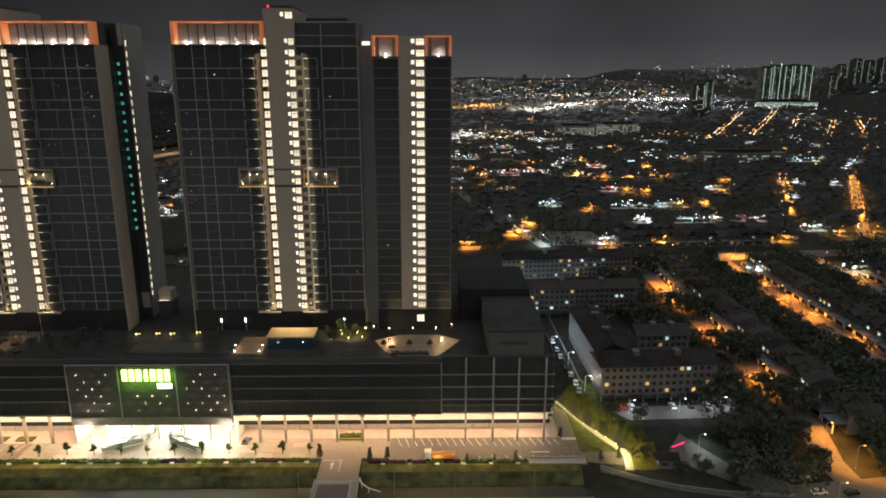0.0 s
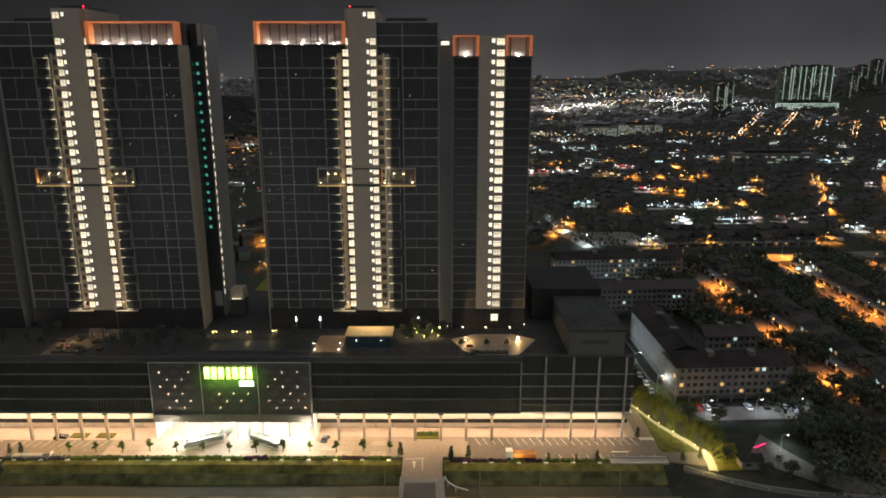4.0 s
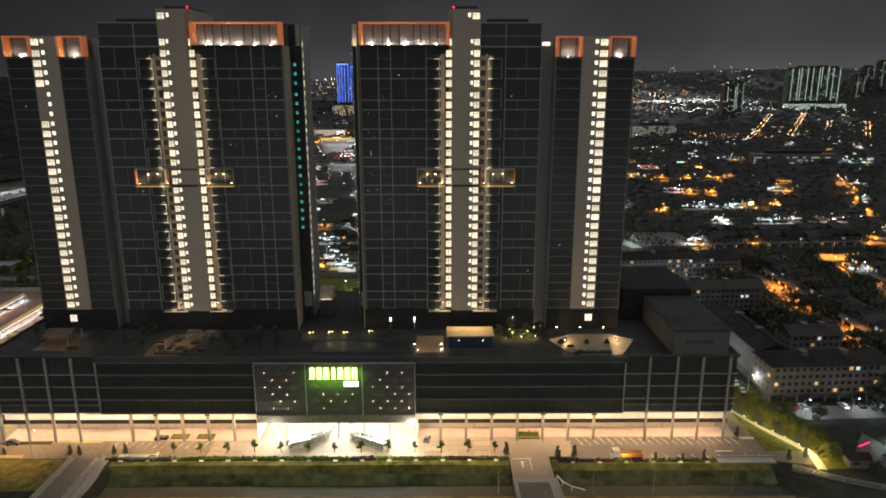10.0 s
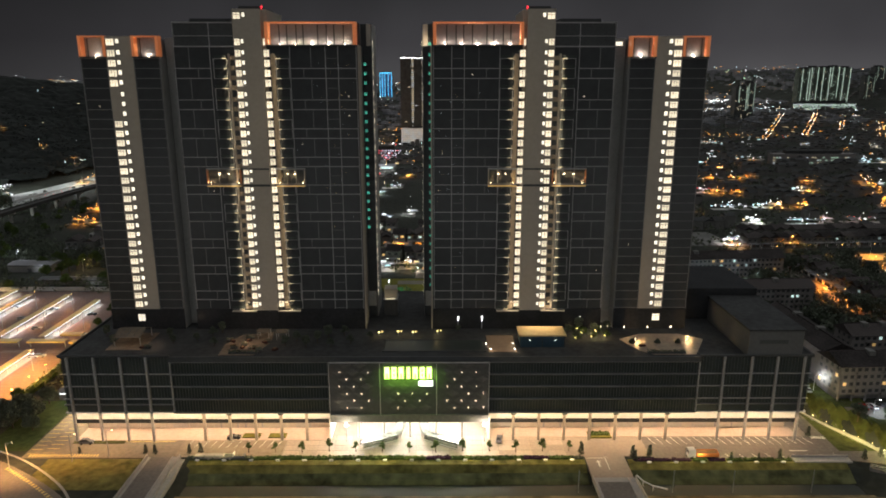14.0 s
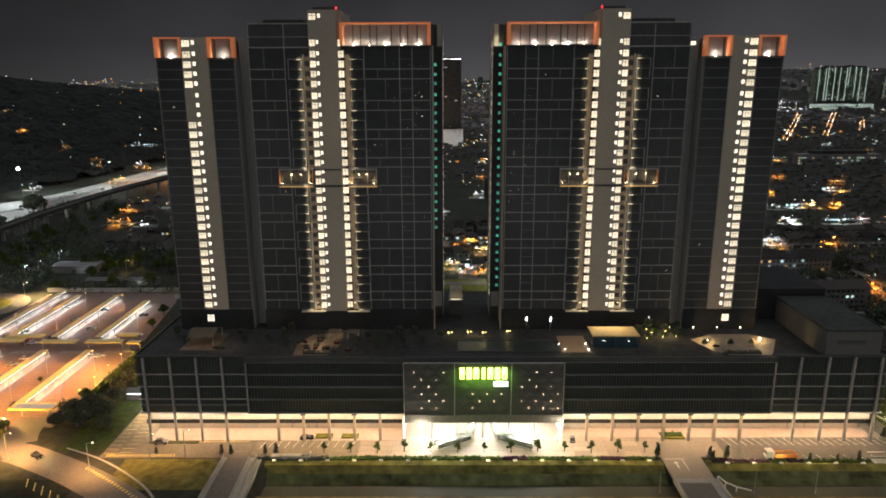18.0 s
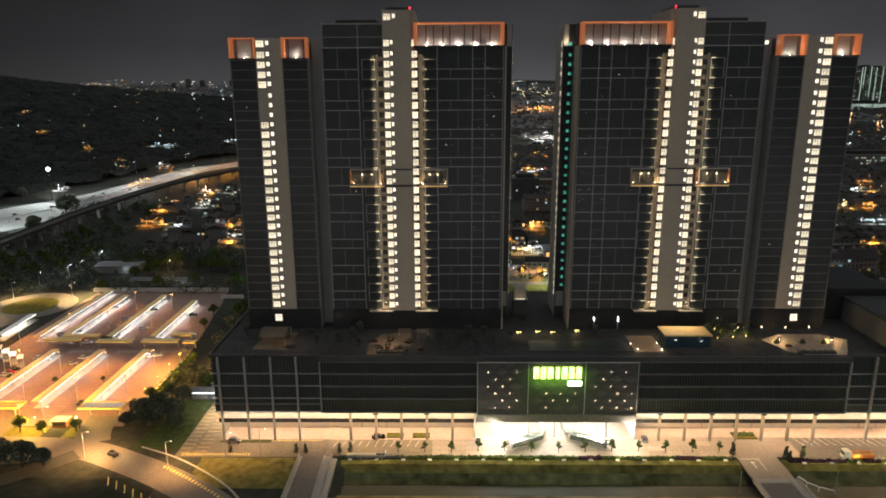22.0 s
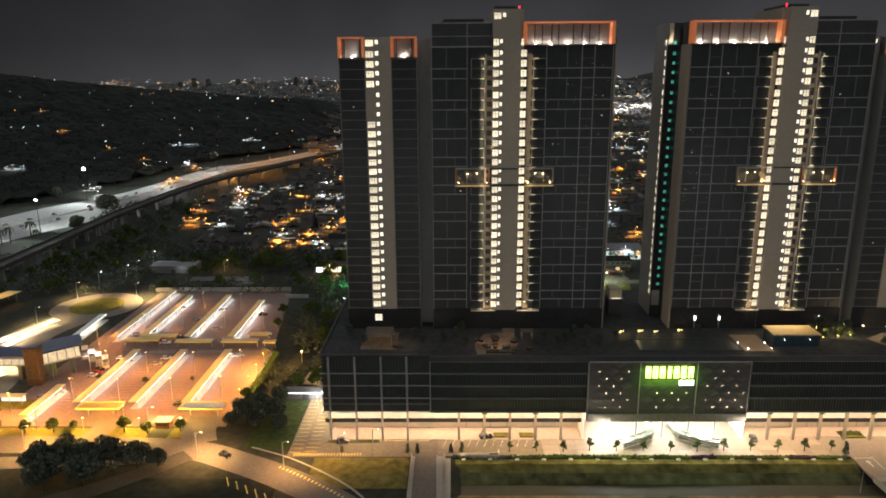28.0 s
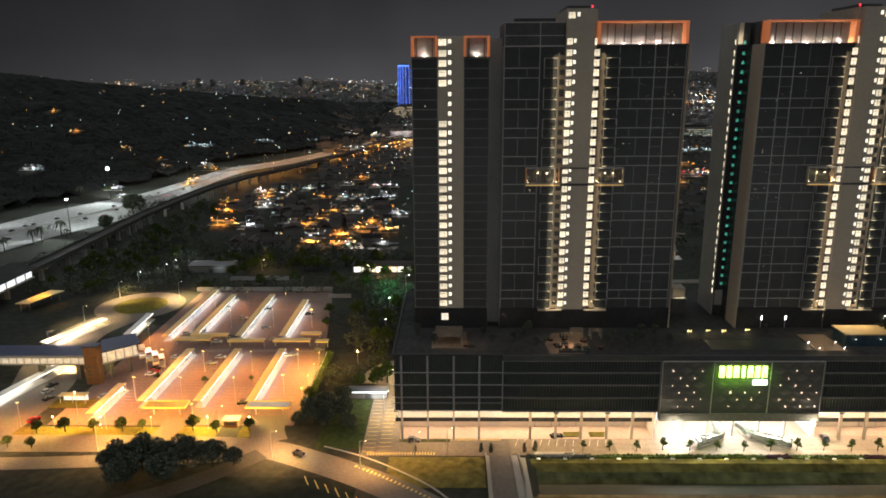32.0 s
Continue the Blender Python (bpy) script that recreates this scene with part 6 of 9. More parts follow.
part("hall_wall", Mesh().prism([(-318.9, 241.9), (-309.5, 250.4), (-309.8, 250.8), (-319.2, 242.3)], 7.6, 11.4), M_LITSIDE, fb, "cream hall wall, its light put in as emission")
part("roof", Mesh().prism([(-320.5, 240.9), (-308.2, 251), (-315, 262), (-325, 254)], 11.6, 12.3), M_BLUEROOF, fb, "dark blue roof")
for x in (-366, -345, -330):
    part("pier", box(x - 0.8, x + 0.8, 243.5, 246, 0, 7.0), M_CONC_D, fb)
for x, y in ((-313, 251), (-318.5, 247)):
    part("pier", box(x - 0.5, x + 0.5, y - 0.5, y + 0.5, 0, 7.0), M_CONC_D, fb)
for x in range(-376, -324, 3):
    part("mullion", box(x - 0.1, x + 0.1, 241.0, 241.2, 7.6, 10.5), M_TRIM, fb)
for i in range(4):
    f = (i + 0.5) / 4
    x, y = -318.9 + 9.4 * f, 241.8 + 8.5 * f
    part("mullion", box(x - 0.12, x + 0.12, y - 0.12, y + 0.12, 7.6, 11.4), M_TRIM, fb)
stair = thing("stair_canopy", (-305, 253, 0), "stepped white canopy over the station stairs", "canopy")
for i in range(4):
    f, g_ = i / 4, (i + 1) / 4
    x0, x1, y0, y1 = -308.8 + 8.4 * f, -308.8 + 8.4 * g_, 250.6 + 3.4 * f, 250.6 + 3.4 * g_
    part("roof", Mesh().prism([(x0, y0), (x1, y1), (x1 - 2.2, y1 + 4.2), (x0 - 2.2, y0 + 4.2)], 9.6 - 1.7 * i, 9.8 - 1.7 * i), M_WHITE, stair, "pale canopy sheet")
    part("stair_flight", Mesh().prism([(x0, y0), (x1, y1), (x1 - 2.2, y1 + 4.2), (x0 - 2.2, y0 + 4.2)], 5.6 - 1.7 * i, 6.6 - 1.7 * i), M_CONC, stair)
    part("post", box(x1 - 0.1, x1 + 0.1, y1 - 0.1, y1 + 0.1, 0, 9.6 - 1.7 * i), M_STEEL, stair)
lamp("AREA", (-305.5, 252.5, 8.6), 900, WHITE, size=(8, 1), target=(-306, 253.5, 0))
lamp("AREA", (-340, 239, 7.4), 1500, (1.0, 0.86, 0.62), size=(50, 0.6), target=(-340, 235, 0))
lift = thing("lift_tower", (-322, 241, 0), "brown brick lift tower of the station", "lift tower")
part("shaft", box(-324.5, -319.3, 238.6, 242.4, 0, 15.2), M_BRICK, lift)
part("cap", box(-324.7, -319.1, 238.4, 242.6, 15.2, 15.6), M_BLUEROOF, lift)
for i in range(4):
    part("louvre", box(-323.6, -322.0, 238.5, 238.6, 2 + 1.6 * i, 2.9 + 1.6 * i), M_DARKWALL, lift)
stop = thing("bus_shelter", (-321, 224, 0), "small bus shelter with ochre roof and white light", "shelter")
part("roof", box(-326.5, -316.6, 222.6, 225.6, 3.0, 3.2), M_CANOPY, stop, "ochre roof")
part("kerb", box(-329, -314, 219.6, 226.4, 0.02, 0.2), M_GRASS, stop, "grassed kerb island")
part("back_panel", box(-326, -317, 225.2, 225.3, 0.3, 2.6), glow("shelter_panel", (0.85, 0.95, 1.0), 0.8), stop, "white lit panel")
for x in (-326, -321.5, -317):
    part("post", box(x - 0.08, x + 0.08, 222.9, 223.06, 0.2, 3.0), M_STEEL, stop)
con = thing("concourse_canopy", (-397, 336, 0), "low concourse roof under orange light", "canopy")
part("roof", Mesh().prism([(-404, 322), (-397, 322), (-391, 344), (-399, 345)], 4.4, 4.7), M_CANOPY, con)
for x, y in ((-402.5, 324), (-398, 324), (-393, 342), (-398, 343)):
    part("post", box(x - 0.15, x + 0.15, y - 0.15, y + 0.15, 0, 4.4), M_STEEL, con)
lamp("SPOT", (-397, 334, 10.5), 9000, SODIUM, 0.3, (-396.9, 334, 0), None, 120)
tower2 = thing("lift_tower", (-381, 245, 0), "grey concrete lift tower at the far platform", "lift tower")
part("shaft", box(-384, -378.6, 242, 248, 0, 15.5), M_CONC_D, tower2)
part("cap", box(-384.4, -378.2, 241.6, 248.4, 15.5, 16.1), M_BLUEROOF, tower2)
M_PLAT = glow("platform_light", (1.0, 0.95, 0.85), 2.2)
for pts, w in ((((-351, 212), (-342.5, 250)), 3.4), (((-362, 274), (-350.5, 305)), 3.6), (((-374, 214), (-364, 240)), 3.0), (((-330, 284), (-331.5, 312)), 3.0)):
    (x0, y0), (x1, y1) = pts
    d = Vector((x1 - x0, y1 - y0)).normalized()
    nn = Vector((-d.y, d.x)) * w / 2
    sh = thing("platform_shelter", ((x0 + x1) / 2, (y0 + y1) / 2, 0), "long white-lit waiting shelter", "shelter", "station shelters")
    part("roof", Mesh().prism([(x0 - nn.x, y0 - nn.y), (x1 - nn.x, y1 - nn.y), (x1 + nn.x, y1 + nn.y), (x0 + nn.x, y0 + nn.y)][::-1], 3.0, 3.15), M_WHITE, sh)
    part("pavement", Mesh().prism([(x0 - 1.5 * nn.x, y0 - 1.5 * nn.y), (x1 - 1.5 * nn.x, y1 - 1.5 * nn.y), (x1 + 1.5 * nn.x, y1 + 1.5 * nn.y), (x0 + 1.5 * nn.x, y0 + 1.5 * nn.y)][::-1], 0.0, 0.2), M_CONC, sh)
    part("light_line", Mesh().bar((x0 - nn.x * 1.05, y0 - nn.y * 1.05, 2.9), (x1 - nn.x * 1.05, y1 - nn.y * 1.05, 2.9), 0.16), M_PLAT, sh, "continuous white light")
    for i in range(6):
        f = i / 5
        part("post", Mesh().bar((x0 + (x1 - x0) * f, y0 + (y1 - y0) * f, 0.2), (x0 + (x1 - x0) * f, y0 + (y1 - y0) * f, 3.0), 0.1), M_STEEL, sh)
    lamp("AREA", ((x0 + x1) / 2 + nn.x, (y0 + y1) / 2 - abs(nn.y), 2.7), 1700, (1.0, 0.96, 0.88), size=(math.hypot(x1 - x0, y1 - y0) * 0.6, 2.0), target=((x0 + x1) / 2 + nn.x + 0.2, (y0 + y1) / 2 - abs(nn.y), 0))

# curved pale apron beside the podium, and lamps in the grove behind it
apron = Mesh().prism([(-219.5, 240), (-203.6, 238), (-203.6, 262), (-209, 261), (-214.5, 257.5), (-218.5, 250)], -0.4, 0.1)
solid("apron", apron, M_PAVE, "curved pale apron lit yellow beside the podium", "paving", "", "structure")
lamp("POINT", (-207.0, 249, 5.5), 2600, (1.0, 0.76, 0.34), 0.3)
lamp("POINT", (-223.0, 258, 5.0), 2600, (1.0, 0.5, 0.12), 0.3)
for x, y in ((-216, 328), (-215, 296), (-207.0, 249.6), (-223.0, 258.6)):
    lp = thing("grove_lamp", (x, y, 0), "slim lamp among dark trees", "lamp post", "grove lamps")
    part("post", Mesh().cone(x, y, 0, 5.4, 0.1, 0.07, 6), M_STEEL, lp)
    part("head", Mesh().bead(x, y, 5.6, 0.26), M_BULB_W if y > 280 else M_BULB, lp)
lamp("POINT", (-216, 327.4, 6.0), 1800, (0.9, 0.97, 1.0), 0.2)
lamp("POINT", (-218, 350, 7.5), 9000, (0.15, 1.0, 0.4), 0.3)
lamp("POINT", (-226, 388, 6.0), 7000, (1.0, 0.45, 0.1), 0.3)
row = thing("shop_row", (-226, 397, 0), "low shop row with warm-lit open fronts", "shops")
part("wall", box(-244, -208, 394, 404, 0, 4.2), M_CONC, row)
part("roof", box(-244.6, -207.4, 392.5, 404.6, 4.2, 4.6), M_ROOF, row)
for i in range(8):
    part("shop_front", box(-243 + 4.4 * i, -239.4 + 4.4 * i, 393.9, 394.0, 0.5, 3.4), M_ROOM2 if i % 3 else M_PLAT, row, "lit shop front")

# elevated railway
vi = thing("viaduct", (-395, 500, 0), "long dark concrete elevated railway on hammerhead piers", "viaduct")
track = bend([(-418, 150), (-421, 290), (-424, 408), (-427, 489), (-428, 537), (-423, 651), (-406, 741), (-379, 813), (-313, 1038), (-273, 1181), (-205, 1400)], 7)
deckm, rails = Mesh(), Mesh()
for (x0, y0), (x1, y1) in zip(track, track[1:]):
    d = Vector((x1 - x0, y1 - y0)).normalized()
    a = Vector((-d.y, d.x))
    deckm.prism([(x0 + a.x * 4.5, y0 + a.y * 4.5), (x0 - a.x * 4.5, y0 - a.y * 4.5), (x1 - a.x * 4.5, y1 - a.y * 4.5), (x1 + a.x * 4.5, y1 + a.y * 4.5)], 8.6, 10.2)
    for s in (-1, 1):
        rails.prism([(x0 + a.x * (4.5 * s + 0.2), y0 + a.y * (4.5 * s + 0.2)), (x0 + a.x * (4.5 * s - 0.2), y0 + a.y * (4.5 * s - 0.2)), (x1 + a.x * (4.5 * s - 0.2), y1 + a.y * (4.5 * s - 0.2)), (x1 + a.x * (4.5 * s + 0.2), y1 + a.y * (4.5 * s + 0.2))], 10.2, 11.2)
# Near-black matte for the viaduct deck, mast poles and rings.
M_NEARBLACK = mat("near_black_matte", (0.055, 0.053, 0.05), 0.9)
tagged(part("deck", deckm, M_NEARBLACK, vi), kind="stuff")
tagged(part("parapet", rails, M_NEARBLACK, vi), kind="stuff")
for i in range(2, len(track) - 1, 2):
    x, y = track[i]
    p = part("pier", Mesh().box(x - 1.0, x + 1.0, y - 1.0, y + 1.0, land(x, y) - 1, 7.2), M_CONC, vi)
    part("pier_head", Mesh().box(x - 3.8, x + 3.8, y - 1.1, y + 1.1, 7.2, 8.6), M_CONC, p)
hall2 = thing("railway_station", (-423, 320, 0), "elevated railway station with brightly lit white platform", "station")
part("platform", box(-437, -411, 268, 352, 9.6, 10.6), M_CONC, hall2)
part("lit_wall", box(-411.4, -411.0, 270, 350, 10.6, 13.6), glow("station_light", (0.95, 0.97, 1.0), 1.0, 0, True, 0.35), hall2, "bright platform windows")
part("lower_wall", box(-411.2, -410.8, 290, 318, 6.4, 8.6), glow("station_light_low", (0.95, 0.97, 1.0), 0.7, 0, False, 0.5), hall2, "lit lower windows")
part("roof", Mesh().gable(-438, -410, 266, 354, 14.4, 3.2, 0.5, "y"), M_ROOF, hall2)
for y in range(272, 352, 8):
    part("mullion", box(-411.0, -410.7, y - 0.25, y + 0.25, 9.6, 14.4), M_TRIM, hall2)
    part("leg", box(-425, -423, y - 0.8, y + 0.8, 0, 9.6), M_CONC_D, hall2)
lamp("POINT", (-404, 262, 6.0), 1600, SODIUM, 0.4)

# lit shrubs beside the star terrace of the roof garden
for x, y, p in ((-38.5, 212.5, 130), (-35.6, 217.5, 170), (-33.0, 213.6, 150), (-30.5, 218.8, 170), (-28.4, 214.4, 120), (-36.4, 221.0, 110)):
    gs = thing("garden_shrub", (x + 0.9, y + 0.8, PT), "rounded shrub lit warm by a garden lamp", "shrub", "roof shrubs")
    lf = Mesh()
    leaves(lf, random.Random(int(x * 10)), x + 0.9, y + 0.8, PT + 1.2, 1.3, 1.2, 1.1, 90, 0.3)
    part("leaves", lf, M_LEAF, gs)
    part("stem", Mesh().cone(x + 0.9, y + 0.8, PT, PT + 1.2, 0.12, 0.06, 6), M_BARK, gs)
    bl = thing("garden_spot", (x, y, PT), "short warm garden spot among roof shrubs", "garden lamp", "roof garden spots")
    part("post", Mesh().cone(x, y, PT, PT + 0.6, 0.08, 0.08, 6), M_STEEL, bl)
    part("head", Mesh().bead(x, y, PT + 0.7, 0.22), M_POOLBULB, bl)
    lamp("POINT", (x - 0.1, y - 0.2, PT + 1.3), p, (1.0, 0.8, 0.36), 0.2)

# motorway beyond the viaduct
hw_w = bend([(-565, 420), (-556, 490), (-547, 541), (-533, 600), (-510, 650), (-496, 689), (-484, 775), (-468, 875), (-425, 950), (-350, 1176), (-290, 1400)], 7)
hw_e = bend([(-512, 370), (-492, 440), (-477, 500), (-461, 540), (-457, 575), (-456, 625), (-452, 720), (-440, 835), (-396, 935), (-318, 1176), (-258, 1400)], 7)
hw = [((a[0] + b[0]) / 2, (a[1] + b[1]) / 2) for a, b in zip(hw_w, hw_e)]
road = Mesh()
road.v = [(x, y, land(x, y) + 0.45) for a, b in zip(hw_w, hw_e) for x, y in ((a[0], a[1]), (hw[hw_w.index(a)]), (b[0], b[1]))]
road.f = [(3 * i + k, 3 * i + k + 1, 3 * i + k + 4, 3 * i + k + 3) for i in range(len(hw) - 1) for k in (0, 1)]
solid("motorway", road, mat("motorway_concrete", (0.27, 0.27, 0.265), 0.8, 0.0, 0.22, 0.6, 0.03), "wide pale motorway under white high-mast lights", "motorway", "", "structure")
bar, dash = Mesh(), Mesh()
for i in range(len(hw) - 1):
    (x0, y0), (x1, y1) = hw[i], hw[i + 1]
    bar.bar((x0, y0, land(x0, y0) + 0.95), (x1, y1, land(x1, y1) + 0.95), 0.4)
    for f in (0.25, 0.5, 0.75):
        for side in (hw_w, hw_e):
            (ax, ay), (bx, by) = [(hw[k][0] + (side[k][0] - hw[k][0]) * f, hw[k][1] + (side[k][1] - hw[k][1]) * f) for k in (i, i + 1)]
            cx, cy = ax + (bx - ax) * 0.45, ay + (by - ay) * 0.45
            d = Vector((bx - ax, by - ay)).normalized() * 0.2
            dash.add([(ax - d.y, ay + d.x, land(ax, ay) + 0.49), (ax + d.y, ay - d.x, land(ax, ay) + 0.49), (cx + d.y, cy - d.x, land(cx, cy) + 0.49), (cx - d.y, cy + d.x, land(cx, cy) + 0.49)], [(0, 1, 2, 3)])
solid("crash_barrier", bar, M_CONC, "concrete crash barrier in the motorway's middle", "barrier")
solid("lane_dashes", dash, M_LINE, "worn white lane dashes on the motorway", "road marking", "", "stuff")
# First two masts stand there; the rest are added to light the road.
for x, y, h, p, r in ((-511.7, 643, 32.7, 230000, 2.3), (-470.5, 496, 28.6, 150000, 1.4), (-548, 500, 28, 110000, 0.5), (-475, 745, 26, 130000, 0.4), (-530, 420, 28, 150000, 0.8), (-456, 850, 26, 90000, 0.3)):
    mast = thing("high_mast_lamp", (x, y, 0), "tall motorway mast with white floodlights; all but two added", "mast lamp", "motorway masts")
    part("mast", Mesh().cone(x, y, -0.5, h, 0.3, 0.15, 8), M_NEARBLACK, mast)
    part("ring", Mesh().cone(x, y, h - 0.3, h, 1.2, 1.2, 10), M_NEARBLACK, mast)
    part("lens", Mesh().ball(x, y, h - 0.9, r * 0.65), glow("mast_lens", (0.9, 1.0, 0.98), 20.0), mast, "glaring white light")
    for way in (-1, 1):
        lamp("SPOT", (x, y + 3 * way, h - 3.5), p * 0.7, (0.9, 1.0, 0.98), 0.8, (x - 4, y + 58 * way, 0), None, 104)
rng = random.Random(14)
for i in range(26):
    j = rng.randrange(8, 44)
    (x0, y0), (x1, y1) = hw[j], hw[j + 1]
    off = rng.choice((-13, -10, -7, 7, 10))
    d = Vector((x1 - x0, y1 - y0)).normalized()
    x, y = x0 - d.y * off, y0 + d.x * off
    CAR_PLACES[rng.choice((0, 1, 2, 4))].append(Matrix.Translation((x, y, land(x, y) + 0.55)) @ Matrix.Rotation(math.atan2(d.y, d.x), 4, "Z"))
tails = Mesh()
for i in range(18):
    j = rng.randrange(20, 56)
    (x0, y0), (x1, y1) = hw[j], hw[j + 1]
    d = Vector((x1 - x0, y1 - y0)).normalized()
    off = rng.uniform(3, 17)
    x, y = x0 + d.y * off, y0 - d.x * off
    tails.bead(x, y, land(x, y) + 1.2, 0.28)
solid("tail_lights", tails, M_RED, "red tail lights of distant traffic", "tail lights", "", "stuff")
park(2, -232, 188.2, -30)
lamp("SPOT", (-229.6, 187.0, 0.9), 900, (0.9, 0.95, 1.0), 0.1, (-220, 182, 0.2), None, 50)

# trees of the west side
big = tree("broad_tree", 31, 11, 6.0, 1500, 0.55, M_LEAF_D, "large dark broad-crowned tree", "west trees", 9, 0.4)
spread(big, [ground_at(x, y, x, s) for x, y, s in ((-263.5, 180, 0.95), (-270, 178.5, 0.9), (-277, 179.5, 0.95), (-256.5, 181.5, 0.8), (-283, 177, 0.9), (-250.5, 182.3, 0.55), (-268, 172, 0.9), (-278, 170, 0.9), (-226.5, 206.5, 0.75), (-231.5, 209.5, 0.8), (-222.5, 211, 0.7), (-236, 206, 0.5), (-229, 216, 0.7), (-224, 224, 0.6), (-219, 205, 0.5), (-455, 566, 1.75), (-456, 520, 1.0), (-452, 512, 0.8))])
pm = thing("palm_tree", (0, 0, 0), "slim palm with drooping fronds beside the motorway", "palm", "motorway palms")
part("trunk", Mesh().cone(0, 0, -0.3, 9.5, 0.35, 0.22, 7), M_BARK, pm)
for i in range(9):
    a = 6.28319 * i / 9
    fr = Mesh()
    for k in range(5):
        r0, r1 = 0.9 * k, 0.9 * (k + 1)
        z0, z1 = 9.5 + 1.1 * math.sin(0.75 * k) - 0.16 * k * k, 9.5 + 1.1 * math.sin(0.75 * (k + 1)) - 0.16 * (k + 1) ** 2
        w0, w1 = (0.25, 0.75, 0.9, 0.7, 0.4)[k], (0.75, 0.9, 0.7, 0.4, 0.05)[k]
        c, sn = math.cos(a), math.sin(a)
        fr.add([(r0 * c - w0 * sn, r0 * sn + w0 * c, z0), (r1 * c - w1 * sn, r1 * sn + w1 * c, z1), (r1 * c, r1 * sn, z1 + 0.2), (r0 * c, r0 * sn, z0 + 0.2)], [(0, 1, 2, 3)])
        fr.add([(r0 * c + w0 * sn, r0 * sn - w0 * c, z0), (r1 * c + w1 * sn, r1 * sn - w1 * c, z1), (r1 * c, r1 * sn, z1 + 0.2), (r0 * c, r0 * sn, z0 + 0.2)], [(3, 2, 1, 0)])
    part("frond", fr, M_LEAF_D, pm)
spread(pm, [ground_at(x, y, x, s) for x, y, s in ((-479, 473, 1.15), (-475, 491, 1.2), (-483.5, 470, 1.0), (-544, 649, 1.2), (-489, 446, 0.9), (-468, 486, 0.7))])
mid_t = tree("verge_tree", 37, 6.0, 2.6, 600, 0.36, M_LEAF, "leafy green verge tree", "verge trees", 6, 0.42)
rng = random.Random(77)
pl = [(-313, 202.5, 0.9), (-322, 201.5, 0.8), (-303.5, 202.5, 0.8), (-294, 202.8, 0.9), (-288, 204.5, 0.6), (-270.5, 203, 1.0), (-262.3, 202, 0.8), (-252, 203.5, 0.8), (-326, 192.5, 0.7), (-318, 192.0, 0.7), (-236, 226, 0.9), (-279.5, 240, 0.5), (-299, 243, 0.5), (-262, 242, 0.4), (-243, 300, 0.9), (-245, 318, 1.0)]
pl += [(x, y, s) for x, y, s in [(rng.uniform(-232, -209), rng.uniform(228, 330), rng.uniform(0.8, 1.5)) for _ in range(34)] if y > 276 or x > -219]
pl += [(rng.uniform(-330, -205), rng.uniform(358, 420), rng.uniform(0.9, 1.6)) for _ in range(40)]
pl += [(rng.uniform(-412, -360), rng.uniform(360, 450), rng.uniform(0.8, 1.6)) for _ in range(18)]
pl += [(rng.uniform(-412, -378), rng.uniform(345, 620), rng.uniform(0.9, 1.5)) for _ in range(30)]
spread(mid_t, [ground_at(x, y, x, s) for x, y, s in pl])
# small lit service buildings
for x, y, w, d, h, lab in ((-215, 229, 14, 4, 3.0, "white bus shelter building with cool lights"), (-330, 400, 26, 12, 4.5, "low depot shed with cool white light"), (-290, 372, 40, 7, 3.0, "long low shed behind the car park")):
    b = thing("service_shed", (x, y, 0), lab, "shed")
    part("wall", box(x - w / 2, x + w / 2, y - d / 2, y + d / 2, 0, h), M_HOUSE, b)
    part("roof", Mesh().gable(x - w / 2, x + w / 2, y - d / 2, y + d / 2, h, 0.9, 0.4), M_SHEET, b)
    part("light_band", box(x - w / 2 + 0.4, x + w / 2 - 0.4, y - d / 2 - 0.12, y - d / 2 - 0.06, h - 0.7, h - 0.3), M_TUBE if y < 300 else M_GLASS, b, "bright white light band under the eave")
    part("door", box(x - 1.2, x + 1.2, y - d / 2 - 0.06, y - d / 2, 0, 2.3), M_DARKWALL, b)
    lamp("POINT", (x + w / 4, y - d / 2 - 2.0, h), 2600 if y < 300 else 450, COOL, 0.2)

# ---- walk-up flats on the rise to the east ----
M_FLAT = mat("flat_wall", (0.19, 0.175, 0.165), 0.85, 0.0, 0.2, 0.8, 0.08)
M_WARMWIN = glow("warm_room", (1.0, 0.62, 0.22), 0.6, 0.6)
M_COOLWIN = glow("cool_room", (0.7, 0.95, 0.9), 0.55, 0.6)
WIN = {}


